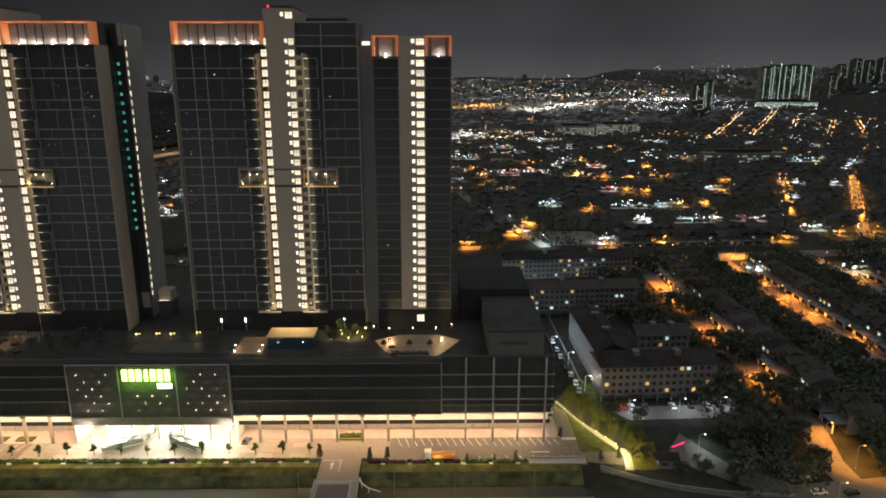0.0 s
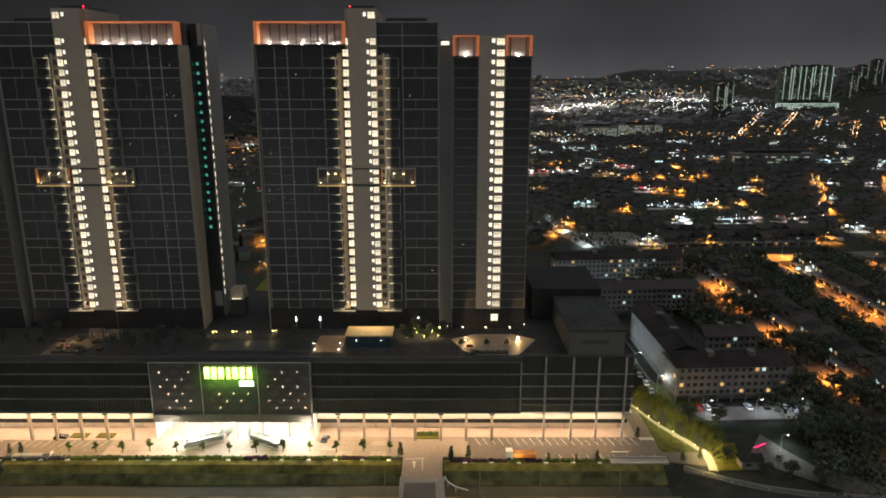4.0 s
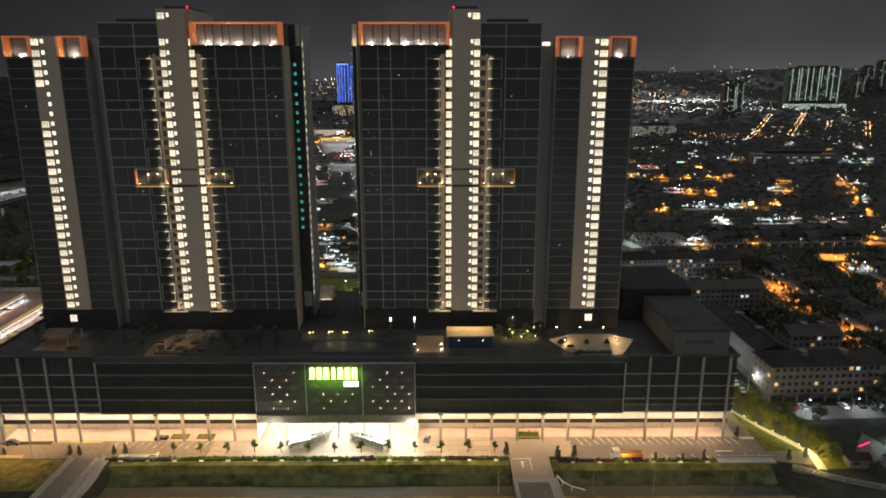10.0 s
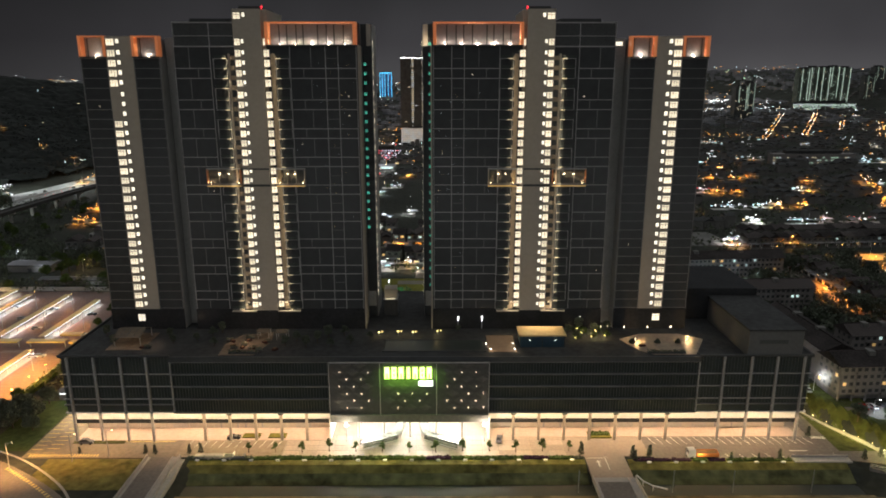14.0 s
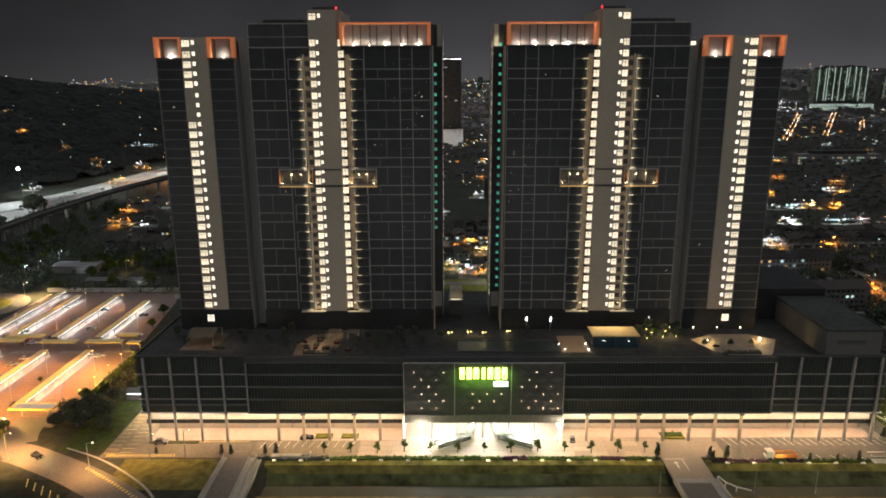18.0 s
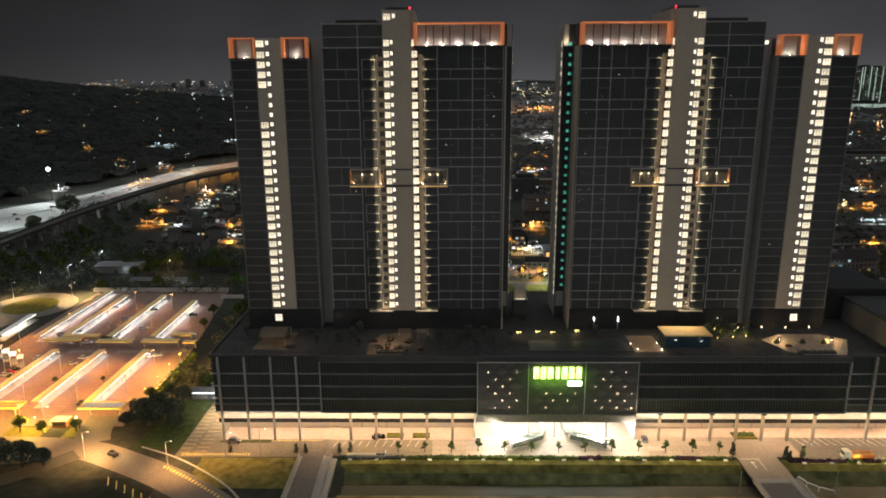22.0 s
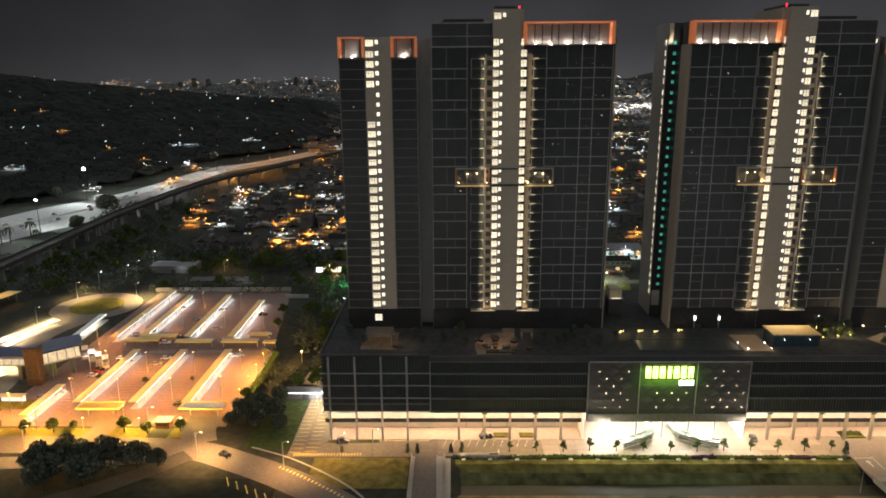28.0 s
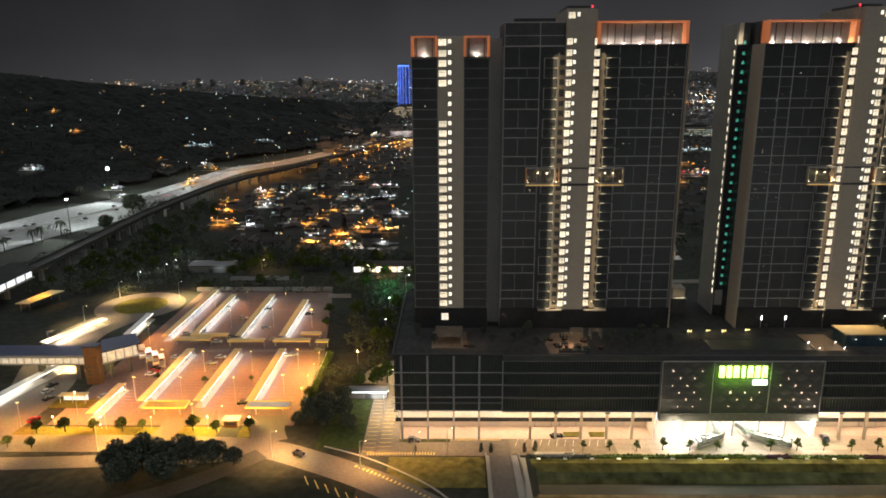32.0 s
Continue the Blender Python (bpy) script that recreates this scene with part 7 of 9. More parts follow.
def flats(x, y, w, d, floors, rz, seed, label, lit=0.12):
    """A slab of walk-up flats: parking level, floors of windows, pitched roof with gables."""
    rng = random.Random(seed)
    z = max(land(x, y), 5.5)
    root = thing("apartment_block", (0, 0, 0), label, "apartment block", "walk-up flats")
    h = 2.6 + floors * 2.6
    part("wall", box(0, w, 0, d, 2.6, h), M_FLAT, root)
    part("parking_level", box(0.6, w - 0.6, 2.2, d, -6.5, 2.6), M_CONC_D, root)
    for i in range(int(w / 5) + 1):
        part("column", box(i * (w - 0.5) / int(w / 5), i * (w - 0.5) / int(w / 5) + 0.45, 0.1, 0.6, -1.5, 2.6), M_FLAT, root)
    roof = part("roof", Mesh().gable(0, w, 0, d, h, 3.0, 0.8), M_TILE, root, "dark pitched roof")
    part("ridge", Mesh().bar((-0.7, d / 2, h + 3.1), (w + 0.7, d / 2, h + 3.1), 0.2), M_TILE, roof)
    if "w" not in WIN:
        WIN["w"] = box(-0.62, 0.62, -0.05, 0.04, -0.6, 0.6).data("window", M_GLASS)
        WIN["l"] = box(-0.62, 0.62, -0.05, 0.04, -0.6, 0.6).data("window", M_WARMWIN)
        WIN["c"] = box(-0.62, 0.62, -0.05, 0.04, -0.6, 0.6).data("window", M_COOLWIN)
        WIN["s"] = box(-0.04, 0.05, -0.62, 0.62, -0.6, 0.6).data("window", M_GLASS)
        WIN["sl"] = box(-0.04, 0.05, -0.62, 0.62, -0.6, 0.6).data("window", M_WARMWIN)
        WIN["b"] = Mesh().box(-1.7, 1.7, -1.1, 0, -1.25, -1.1).box(-1.7, 1.7, -1.1, -1.0, -1.1, -0.2).data("balcony", M_FLAT)
    for f in range(floors):
        zz = 2.6 + 2.6 * f + 1.35
        i, px_ = 0, 1.8
        while px_ < w - 1.2:
            r = rng.random()
            part("window", WIN["l" if r < lit * 0.5 else "c" if r < lit else "w"], None, root, "", (px_, -0.02, zz))
            if i % 4 == 2:
                part("balcony", WIN["b"], None, root, "", (px_ + 0.5, 0, zz))
            px_ += 2.35
            i += 1
        py_ = 2
        while py_ < d - 1:
            part("window", WIN["sl" if rng.random() < lit * 0.6 else "s"], None, root, "", (-0.02, py_, zz))
            py_ += 3.0
    for a in (w * 0.3, w * 0.66):
        part("water_tank", box(a, a + 2.2, d * 0.3, d * 0.55, h + 1.0, h + 3.6), M_CONC_D, roof, "dull roof tank")
    root.matrix_basis = Matrix.Translation((x, y, z)) @ Matrix.Rotation(radians(rz), 4, "Z")
    return root


flats(52.6, 213.5, 40, 13, 4, 3, 1, "four-storey cream flats over open parking", 0.08)
flats(65.8, 227.5, 46, 12, 4, 91, 2, "long four-storey cream flats facing the lane", 0.1)
flats(73, 242, 20, 11, 4, 3, 3, "rear four-storey flats with dark roof", 0.1)
flats(39.0, 300, 52, 12, 4, 3, 4, "four-storey flats with a few lit windows", 0.12)
flats(-68, 549, 30, 11, 4, 4, 9, "pale four-storey flats behind the towers", 0.06)
flats(34.0, 352, 70, 12, 4, 5, 5, "distant four-storey flats in cool light", 0.14)
tagged(drape("estate_lane", [(57, 199), (50, 214), (45.5, 232), (45, 300), (20, 365)], 8, M_ASPH_L, 0.15), "estate lane in dim bluish light", "road", "", "structure")
tagged(drape("estate_parking", [(53, 205), (97, 207)], 9, M_ASPH_L, 0.18), "parking strip before the flats", "road", "", "structure")
tagged(drape("estate_road", [(70, 190.5), (82, 180), (100, 166)], 9, M_ASPH_L, 0.2), "cool-lit estate entrance road", "road", "", "structure")
tagged(drape("frontage_road", [(-700, 118), (-170, 118), (40, 140), (90, 164), (130, 169), (420, 172)], 15, M_ROAD, 0.1), "main frontage road before the canal", "road", "", "structure")
for k, x, y, r in ((3, 59, 209, 85), (0, 62, 209, 90), (4, 66.5, 209.2, 88), (0, 76, 209.6, 90), (2, 82, 209.8, 88), (1, 88, 210, 92), (2, 91.5, 210.4, 100), (1, 47, 222, 80), (0, 47, 228, 82), (1, 46.5, 235, 84), (2, 46, 241, 85), (0, 45.6, 252, 88), (1, 45.4, 259, 88), (0, 45.2, 268, 90), (4, 76, 186, 50), (0, 104, 168.5, 5), (2, 113, 168, 8)):
    park(k, x, y, r)
for k, x, y, r in ((0, 119, 340, 90), (1, 119.2, 322, 88), (0, 119, 279, 92), (4, 119.4, 268, 90), (0, 119, 232, 90), (1, 119.3, 226, 88), (0, 119.2, 219, 90), (0, 173, 346, 90), (1, 173, 326, 90), (0, 173.3, 300, 92), (0, 173, 268, 88), (4, 166.6, 380, 90), (0, 231, 372, 90), (0, 231.4, 360, 90), (0, 164, 401.5, 3), (4, 151, 398.6, 3)):
    park(k, x, y, r)
guard = thing("guard_house", (65.5, 183.5, land(65.5, 183.5)), "small guard house with dark hip roof", "guard house")
gz = land(65.5, 183.5)
part("wall", box(62.6, 68.4, 181.6, 185.4, gz - 0.5, gz + 2.7), M_FLAT, guard)
part("roof", Mesh().gable(62.6, 68.4, 181.6, 185.4, gz + 2.7, 1.5, 0.7), M_TILE, guard)
part("window", box(63.6, 65.4, 181.52, 181.6, gz + 0.9, gz + 1.9), M_GLASS, guard)
barrier = thing("boom_barrier", (71, 189, land(71, 189)), "red-lit boom barrier at the estate gate", "barrier")
bz = land(71, 189)
part("post", box(68.3, 68.8, 187.8, 188.3, bz, bz + 1.2), M_STEEL, barrier)
part("boom", Mesh().bar((68.6, 188, bz + 1.1), (73.5, 190.5, bz + 1.3), 0.12), glow("boom_light", (1.0, 0.02, 0.15), 3.0), barrier, "red glowing boom")
sb = thing("direction_sign", (101, 171, 0), "plain green road sign board on a post", "road sign")
part("post", Mesh().cone(101, 171, -0.5, 3.0, 0.1, 0.1, 6), M_STEEL, sb)
part("board", box(99.5, 102.5, 170.9, 171.0, 3.0, 4.8), mat("sign_green", (0.03, 0.09, 0.06), 0.5), sb)
part("bar", box(99.8, 102.2, 170.87, 170.9, 3.7, 4.0), M_WHITE, sb)


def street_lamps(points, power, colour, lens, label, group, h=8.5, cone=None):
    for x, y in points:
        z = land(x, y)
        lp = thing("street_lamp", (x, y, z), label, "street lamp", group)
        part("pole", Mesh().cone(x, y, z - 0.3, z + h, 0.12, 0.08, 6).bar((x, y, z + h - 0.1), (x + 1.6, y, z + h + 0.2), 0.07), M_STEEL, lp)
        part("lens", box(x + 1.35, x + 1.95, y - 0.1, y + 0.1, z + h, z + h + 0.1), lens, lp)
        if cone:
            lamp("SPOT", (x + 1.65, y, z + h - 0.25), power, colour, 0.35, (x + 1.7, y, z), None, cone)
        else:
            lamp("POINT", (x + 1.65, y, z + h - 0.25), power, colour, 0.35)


street_lamps([(49, 222), (47, 243)], 1300, (0.8, 0.86, 0.9), M_BULB_W, "estate lamp with dim bluish light", "estate lamps", 6)
street_lamps([(44, 262), (42, 305), (40, 340), (70, 336)], 3600, (0.62, 0.82, 1.0), M_BULB_W, "estate lamp with dim bluish light", "estate lamps", 6)
street_lamps([(60, 205), (77, 206), (91, 207)], 2200, (0.72, 0.84, 1.0), M_BULB_W, "dim bluish lamp before the flats", "estate lamps", 5, 150)
street_lamps([(77, 188)], 1500, (0.75, 0.95, 1.0), M_BULB_W, "white lamp at the estate gate", "estate lamps", 6, 120)
# No bollards stand here; these low lights are added to brighten the path.
for i in range(11):
    x, y = kerb_line[1 + i * (len(kerb_line) - 3) // 10][:2]
    x, y = x - 1.3, y - 0.5
    kb = thing("kerb_bollard", (x, y, 0), "low light added to brighten the kerb path and slope", "bollard light", "kerb bollards")
    part("post", Mesh().cone(x, y, 0, 1.9, 0.08, 0.06, 6), M_STEEL, kb)
    part("head", Mesh().bead(x, y, 1.95, 0.1), M_BULB, kb)
    lamp("POINT", (x + 0.2, y, 2.1), 720, (1.0, 0.76, 0.28), 0.15)
# terrace streets: lamps along x = 123, 178 and 250 and the main road across their ends
street_lamps([(113, y) for y in (228, 276, 318, 343)], 32000, (1.0, 0.32, 0.035), M_BULB_O, "sodium street lamp in a terrace street", "terrace street lamps", 7.5, 146)
street_lamps([(117, 190), (122, 181)], 12000, (1.0, 0.4, 0.05), M_BULB_O, "sodium street lamp in a terrace street", "terrace street lamps", 7.5, 130)
street_lamps([(167, y) for y in (266, 298, 322, 350, 380)], 27000, (1.0, 0.32, 0.035), M_BULB_O, "sodium street lamp in a terrace street", "terrace street lamps", 7.5, 142)
street_lamps([(225, y) for y in (290, 358, 386)], 30000, (1.0, 0.32, 0.035), M_BULB_O, "sodium street lamp in a terrace street", "terrace street lamps", 7.5, 142)
street_lamps([(118 + 21 * i, 399 + 2.0 * i) for i in range(0, 5)], 38000, (1.0, 0.42, 0.06), M_BULB_O, "sodium street lamp on the main road", "main road lamps", 9, 125)
street_lamps([(150, 176), (104, 160), (128, 163)], 1500, (1.0, 0.7, 0.2), M_BULB_O, "sodium lamp on the frontage road", "frontage lamps", 9)
# nine unseen tall lamps added behind the viewpoint to light the fronts
street_lamps([(-330 + 60 * i, -70) for i in range(9)], 40000, (0.97, 0.98, 0.97), M_BULB, "unseen tall lamp added behind the viewpoint to light the facades", "boulevard lamps", 28)
for x, y0, y1 in ((116, 172, 398), (170, 172, 400), (228, 172, 406)):
    tagged(drape("terrace_street", [(x, y0), (x, y1)], 8.5, M_ROAD, 0.12), "narrow terrace street in orange light", "road", "", "structure")
tagged(drape("main_road", [(98, 400), (180, 406), (330, 424)], 15, M_ROAD, 0.14), "broad main road in orange light", "road", "", "structure")


# ---- terrace houses ----
def house(seed, lit, label):
    rng = random.Random(seed)
    root = thing("terrace_house", (0, 0, 0), label, "house", "terrace houses")
    w, d, h = 6.8, 11.5, 6.2
    part("wall", box(-w / 2, w / 2, -d / 2, d / 2, -0.8, h), M_HOUSE, root)
    part("roof", Mesh().gable(-w / 2, w / 2, -d / 2, d / 2, h, 2.1, 0.5, "y" if seed % 2 else "x"), M_TILE, root, "tiled roof")
    part("porch_roof", box(-w / 2 + 0.1, w / 2 - 0.1, -d / 2 - 4.6, -d / 2, 2.8, 2.95), M_SHEET, root, "car porch roof")
    for x in (-w / 2 + 0.3, w / 2 - 0.3):
        part("porch_post", box(x - 0.12, x + 0.12, -d / 2 - 4.5, -d / 2 - 4.2, -0.5, 2.8), M_WHITE, root)
    part("gate_wall", box(-w / 2, w / 2, -d / 2 - 5.2, -d / 2 - 5.0, -0.5, 1.3), M_HOUSE, root)
    for i, (x, z) in enumerate(((-1.7, 4.6), (1.7, 4.6), (-1.4, 1.4))):
        on = rng.random() < lit
        part("window", box(x - 0.8, x + 0.8, -d / 2 - 0.06, -d / 2, z - 0.6, z + 0.6), (M_WARMWIN if rng.random() < 0.5 else M_COOLWIN) if on else M_GLASS, root)
    part("door", box(0.8, 1.8, -d / 2 - 0.05, -d / 2, -0.2, 1.9), M_BRICK, root)
    if lit > 0.4:
        part("porch_light", box(-1.4, 1.4, -d / 2 - 2.4, -d / 2 - 2.2, 2.62, 2.74), glow("porch_light_%d" % seed, rng.choice(((0.8, 0.95, 1.0), (1.0, 0.9, 0.7), (0.8, 1.0, 0.9))), 3.5), root, "lit porch tube")
    return root


# lit lanes and yards of the town: kind of light, stretch, row, lamp power and half width
LIT = []
for x0, x1, y in ((37, 48, 825), (42, 58, 693), (57, 74, 651), (92, 121, 863), (242, 281, 1042), (176, 191, 869), (247, 255, 815), (230, 243, 732), (120, 127, 552), (61, 69, 495), (45, 59, 464), (13, 25, 452), (103, 113, 428), (127, 142, 436), (173, 186, 644), (192, 202, 635)):
    LIT.append(("o", x0, x1, y, 30000, 4.5))
for x0, x1, y in ((141, 153, 433), (252, 261, 741), (290, 307, 704), (261, 275, 641), (223, 238, 444), (278, 282, 462), (221, 230, 572), (164, 219, 724), (302, 310, 900), (317, 331, 888), (516, 525, 1019), (630, 654, 1005), (300, 306, 460)):
    LIT.append(("o", x0, x1, y, 30000, 4.5))
for x0, x1, y in ((142, 156, 841), (102, 118, 441), (149, 161, 507), (264, 275, 661), (262, 277, 478), (471, 484, 791), (351, 377, 686), (108, 127, 771), (158, 180, 887), (162, 185, 1140), (66, 87, 1041), (38, 56, 911), (398, 409, 686), (503, 517, 1114), (586, 604, 1069), (192, 201, 353), (230, 245, 369), (175, 183, 370)):
    LIT.append(("w", x0, x1, y, 12000, 4.5))
for x0, x1, y in ((181, 205, 825), (54, 122, 780), (158, 183, 651), (209, 216, 513), (226, 254, 511), (71, 96, 758)):
    LIT.append(("r", x0, x1, y, 9000, 4.5))
for x0, x1, y in ((199, 209, 572), (136, 171, 753), (85, 134, 1319), (68, 127, 1212), (137, 179, 1295), (187, 216, 1180)):
    LIT.append(("y", x0, x1, y, 26000, 4.5))
for x0, x1, y in ((183, 197, 572), (179, 208, 505), (313, 321, 596), (146, 177, 564), (316, 351, 919), (454, 506, 882), (525, 551, 871), (86, 103, 574), (153, 183, 1025), (186, 207, 1017), (346, 384, 1141)):
    LIT.append(("t", x0, x1, y, 10000, 4.5))
# lanes seen between and behind the towers
for kind, x0, x1, y in (("w", -390, -368, 1350), ("w", -346, -318, 1350), ("o", -327, -254, 1119), ("r", -231, -206, 842), ("r", -215, -195, 690), ("r", -206, -184, 740), ("r", -190, -161, 628), ("w", -172, -167, 578), ("w", -166, -162, 531), ("o", -158, -141, 514), ("o", -154, -149, 459), ("t", -146, -136, 467), ("w", -135, -130, 431), ("w", -126, -119, 401), ("o", -138, -127, 401), ("o", -216, -170, 1424)):
    LIT.append((kind, x0, x1, y, 26000 if kind == "o" else 12000, 4.5))
for kind, x0, x1, y in (("r", -182, -148, 1160), ("w", -153, -128, 1029), ("r", -160, -153, 798), ("o", -126, -116, 789), ("w", -143, -125, 713), ("t", -147, -142, 670), ("t", -132, -126, 549), ("w", -114, -107, 573), ("w", -130, -127, 500), ("o", -126, -100, 451), ("w", -120, -112, 400), ("y", -109, -98, 402)):
    LIT.append((kind, x0, x1, y, 20000 if kind in "oy" else 12000, 4.5))
for kind, x0, x1, y in (("w", -44, -22, 1263), ("w", 10, 37, 1322), ("o", -12, 6, 1024), ("y", -66, -43, 940), ("o", -42, -17, 860), ("o", -75, -49, 785), ("w", -82, -69, 660), ("o", -65, -54, 526), ("o", -93, -85, 463), ("w", -75, -63, 447), ("w", -97, -88, 397), ("o", -97, -72, 386)):
    LIT.append((kind, x0, x1, y, 22000 if kind in "oy" else 12000, 4.5))
# quarter north of the gap between the towers
for kind, x0, x1, y in (("o", -90, -60, 384), ("y", -86, -70, 441), ("w", -60, -38, 428), ("o", -72, -56, 513), ("t", -50, -34, 522), ("t", -40, -20, 611), ("o", -32, 8, 655), ("w", -48, -38, 630), ("o", -34, -18, 486), ("t", -30, -14, 572), ("w", -22, -14, 615), ("o", -10, 24, 684), ("w", 14, 30, 750), ("o", 40, 56, 743), ("o", 20, 40, 830), ("y", 70, 98, 884), ("r", -28, 26, 850), ("w", 20, 40, 960), ("o", -6, 8, 1024), ("t", 88, 116, 1047), ("w", 100, 124, 981), ("w", 150, 184, 1166), ("w", 138, 162, 1300), ("o", 190, 220, 1570), ("w", 30, 96, 1268)):
    LIT.append((kind, x0, x1, y, 24000 if kind in "oy" else 13000, 4.5))
# the western terraces
for kind, pts in (("o", ((-370, 532), (-381, 581), (-392, 623), (-356, 525), (-300, 516), (-293, 542), (-287, 574), (-265, 486), (-255, 509), (-247, 526), (-235, 503), (-264, 457), (-283, 462), (-288, 782), (-369, 671), (-309, 653))), ("w", ((-342, 516), (-354, 608), (-310, 520), (-285, 486), (-287, 653), (-264, 642), (-248, 652), (-379, 689), (-352, 671), (-332, 699), (-300, 738), (-250, 725), (-270, 579), (-230, 565), (-254, 457), (-232, 453))), ("r", ((-362, 638), (-265, 725), (-245, 592)))):
    for x, y in pts:
        LIT.append((kind, x - 8, x + 8, y, 27000 if kind == "o" else 7500, 4.0))
# lone yards beyond the motorway
for kind, x0, x1, y in (("t", -606, -561, 1075), ("t", -518, -489, 1175), ("t", -436, -420, 1212), ("t", -361, -323, 1125), ("w", -304, -292, 1157), ("o", -578, -570, 913), ("o", -550, -540, 864), ("o", -478, -466, 738), ("o", -480, -468, 764), ("o", -496, -470, 849), ("o", -668, -656, 1004), ("o", -945, -928, 1309), ("o", -808, -792, 1127), ("w", -514, -498, 890), ("w", -708, -680, 821), ("w", -512, -502, 655), ("w", -545, -530, 700)):
    LIT.append((kind, x0, x1, y, 20000 if kind == "o" else 8000, 3.5))


def open_view(x, y, h):
    """Whether a house or tree of that height leaves the lit lanes behind it open to the high viewpoint side."""
    for kind, x0, x1, yr, power, wide in LIT:
        if -6 < yr - y < 4 + 0.62 * h * y / 112:
            for eye in (-35, -135) if -100 < x0 < 240 else (-35,) if x1 > -140 else (-160,):
                if x0 - 4 < eye + (x - eye) * yr / y < x1 + 4:
                    return False
    return True


rng = random.Random(42)
HOUSES = [house(1, 0.1, "dark two-storey terrace house with car porch"), house(2, 0.7, "two-storey terrace house with a lit porch"), house(3, 0.3, "two-storey terrace house with one lit room"), house(4, 0.0, "unlit two-storey terrace house with tiled roof"), house(6, 0.8, "two-storey house with bright windows and porch")]
HP = {i: [] for i in range(5)}


def terrace(x, y, along, n, face, gap=7.0, p_lit=0.3, loose=False):
    """n houses side by side; along and face are compass angles in degrees."""
    a = radians(along)
    for i in range(n):
        hx, hy = x + math.cos(a) * gap * i, y + math.sin(a) * gap * i
        r = rng.random()
        if loose:
            if rng.random() < 0.14:
                continue
            hx, hy = hx + rng.uniform(-1, 1), hy + rng.uniform(-4, 4)
            if not open_view(hx, hy, 6.5):
                continue
        turn = rng.uniform(-14, 14) if loose else 0
        k = rng.choice((1, 2, 4)) if r < p_lit else rng.choice((0, 3))
        if loose and rng.random() < 0.4:
            turn += rng.choice((90, 180, 270))
        HP[k].append(Matrix.Translation((hx, hy, land(hx, hy))) @ Matrix.Rotation(radians(face + turn), 4, "Z") @ Matrix.Scale(rng.uniform(0.85, 1.3) if loose else 1.0, 4))


# rows along the east streets, backs to one another
for x, f, y0, n in ((131, -90, 196, 26), (186, -90, 240, 20), (244, -90, 250, 16)):
    terrace(x, y0, 90, n, f, 7.4, 0.42)
terrace(120, 438, 4, 14, 4, 7.4, 0.25)
terrace(128, 462, 4, 14, 184, 7.4, 0.3)
# rows north of the towers and beside the viaduct
for j in range(8):
    y = 452 + 36 * j
    x0 = -330 if y < 520 else -386 + 0.1 * (y - 520)
    terrace(x0, y, 4, int((-222 - x0) / 10), 4, 10, 0.5, True)
for j in range(3):
    terrace(-180, 420 + 44 * j, 3, 16, 3, 8.4, 0.5, True)
for k, h in enumerate(HOUSES):
    spread(h, HP[k])
street_lamps([(-364, 372), (-355, 387), (-353, 397), (-353, 420), (-210, 364)], 1300, COOL, M_BULB_W, "cool white lamp in the depot yard", "depot lamps", 7)
street_lamps([(-235, 384), (-300, 398)], 2500, (1.0, 0.6, 0.2), M_BULB, "warm lamp in the depot yard", "depot lamps", 7)
street_lamps([(-425, 780), (-408, 850), (-372, 905), (-352, 985), (-330, 1040), (-300, 1090), (-268, 1140), (-250, 1230)], 85000, SODIUM, M_BULB_O, "sodium lamp on the road beside the viaduct", "viaduct lamps", 11)
street_lamps([(-455 + 0.27 * (y - 860) + 0.0002 * (y - 860) ** 2, y) for y in range(922, 1290, 52)], 20000, SODIUM, M_BULB_O, "sodium lamp on the far motorway", "viaduct lamps", 12, 150)
lamp("POINT", (-112, 357, 5), 900, (0.8, 1.0, 0.9), 0.3)
lamp("POINT", (-109, 335, 8.0), 4200, (0.1, 1.0, 0.42), 0.3)
pitch = solid("floodlit_lawn", Mesh().prism([(-130, 300), (-70, 300), (-60, 380), (-130, 380)], -0.3, 0.12), M_GRASS, "lawn behind the podium under green light", "grass", "", "stuff")
hall3 = thing("market_hall", (-52, 437, land(-52, 437)), "pale market hall with low pitched roof and lit front", "hall")
part("wall", box(-66, -38, 432, 446, -0.3, 4.2), M_FLAT, hall3)
part("roof", Mesh().gable(-66, -38, 432, 446, 4.2, 2.6, 0.6), M_SHEET, hall3, "pale sheet roof")
for i in range(7):
    part("bay_opening", box(-65 + 4 * i, -62.4 + 4 * i, 431.9, 432.0, 0.2, 3.0), M_COOLWIN if i % 3 else M_WARMWIN, hall3, "lit open bay")
row3 = thing("shop_house_row", (-68, 399, land(-68, 399)), "row of pale two-storey shop houses with dark windows", "shop houses")
part("wall", box(-82, -54, 396, 405, -0.3, 6.4), M_FLAT, row3)
part("roof", Mesh().gable(-82, -54, 396, 405, 6.4, 2.0, 0.5), M_TILE, row3, "dark tiled roof")
for i in range(9):
    part("upper_window", box(-81 + 3.1 * i, -79.2 + 3.1 * i, 395.9, 396.0, 4.2, 5.4), M_GLASS, row3)
    part("shutter", box(-81.4 + 3.1 * i, -78.9 + 3.1 * i, 395.9, 396.0, 0.2, 2.6), M_BROWN if i % 3 else M_WARMWIN, row3)
part("awning", box(-82, -54, 393.6, 396, 2.9, 3.05), M_CONC_D, row3)
gable_house = thing("corner_house", (-24, 720, land(-24, 720)), "red-brick corner building with a pale lean-to", "house")
part("wall", box(-36, -20, 716, 730, -0.3, 9.0), M_BRICK, gable_house)
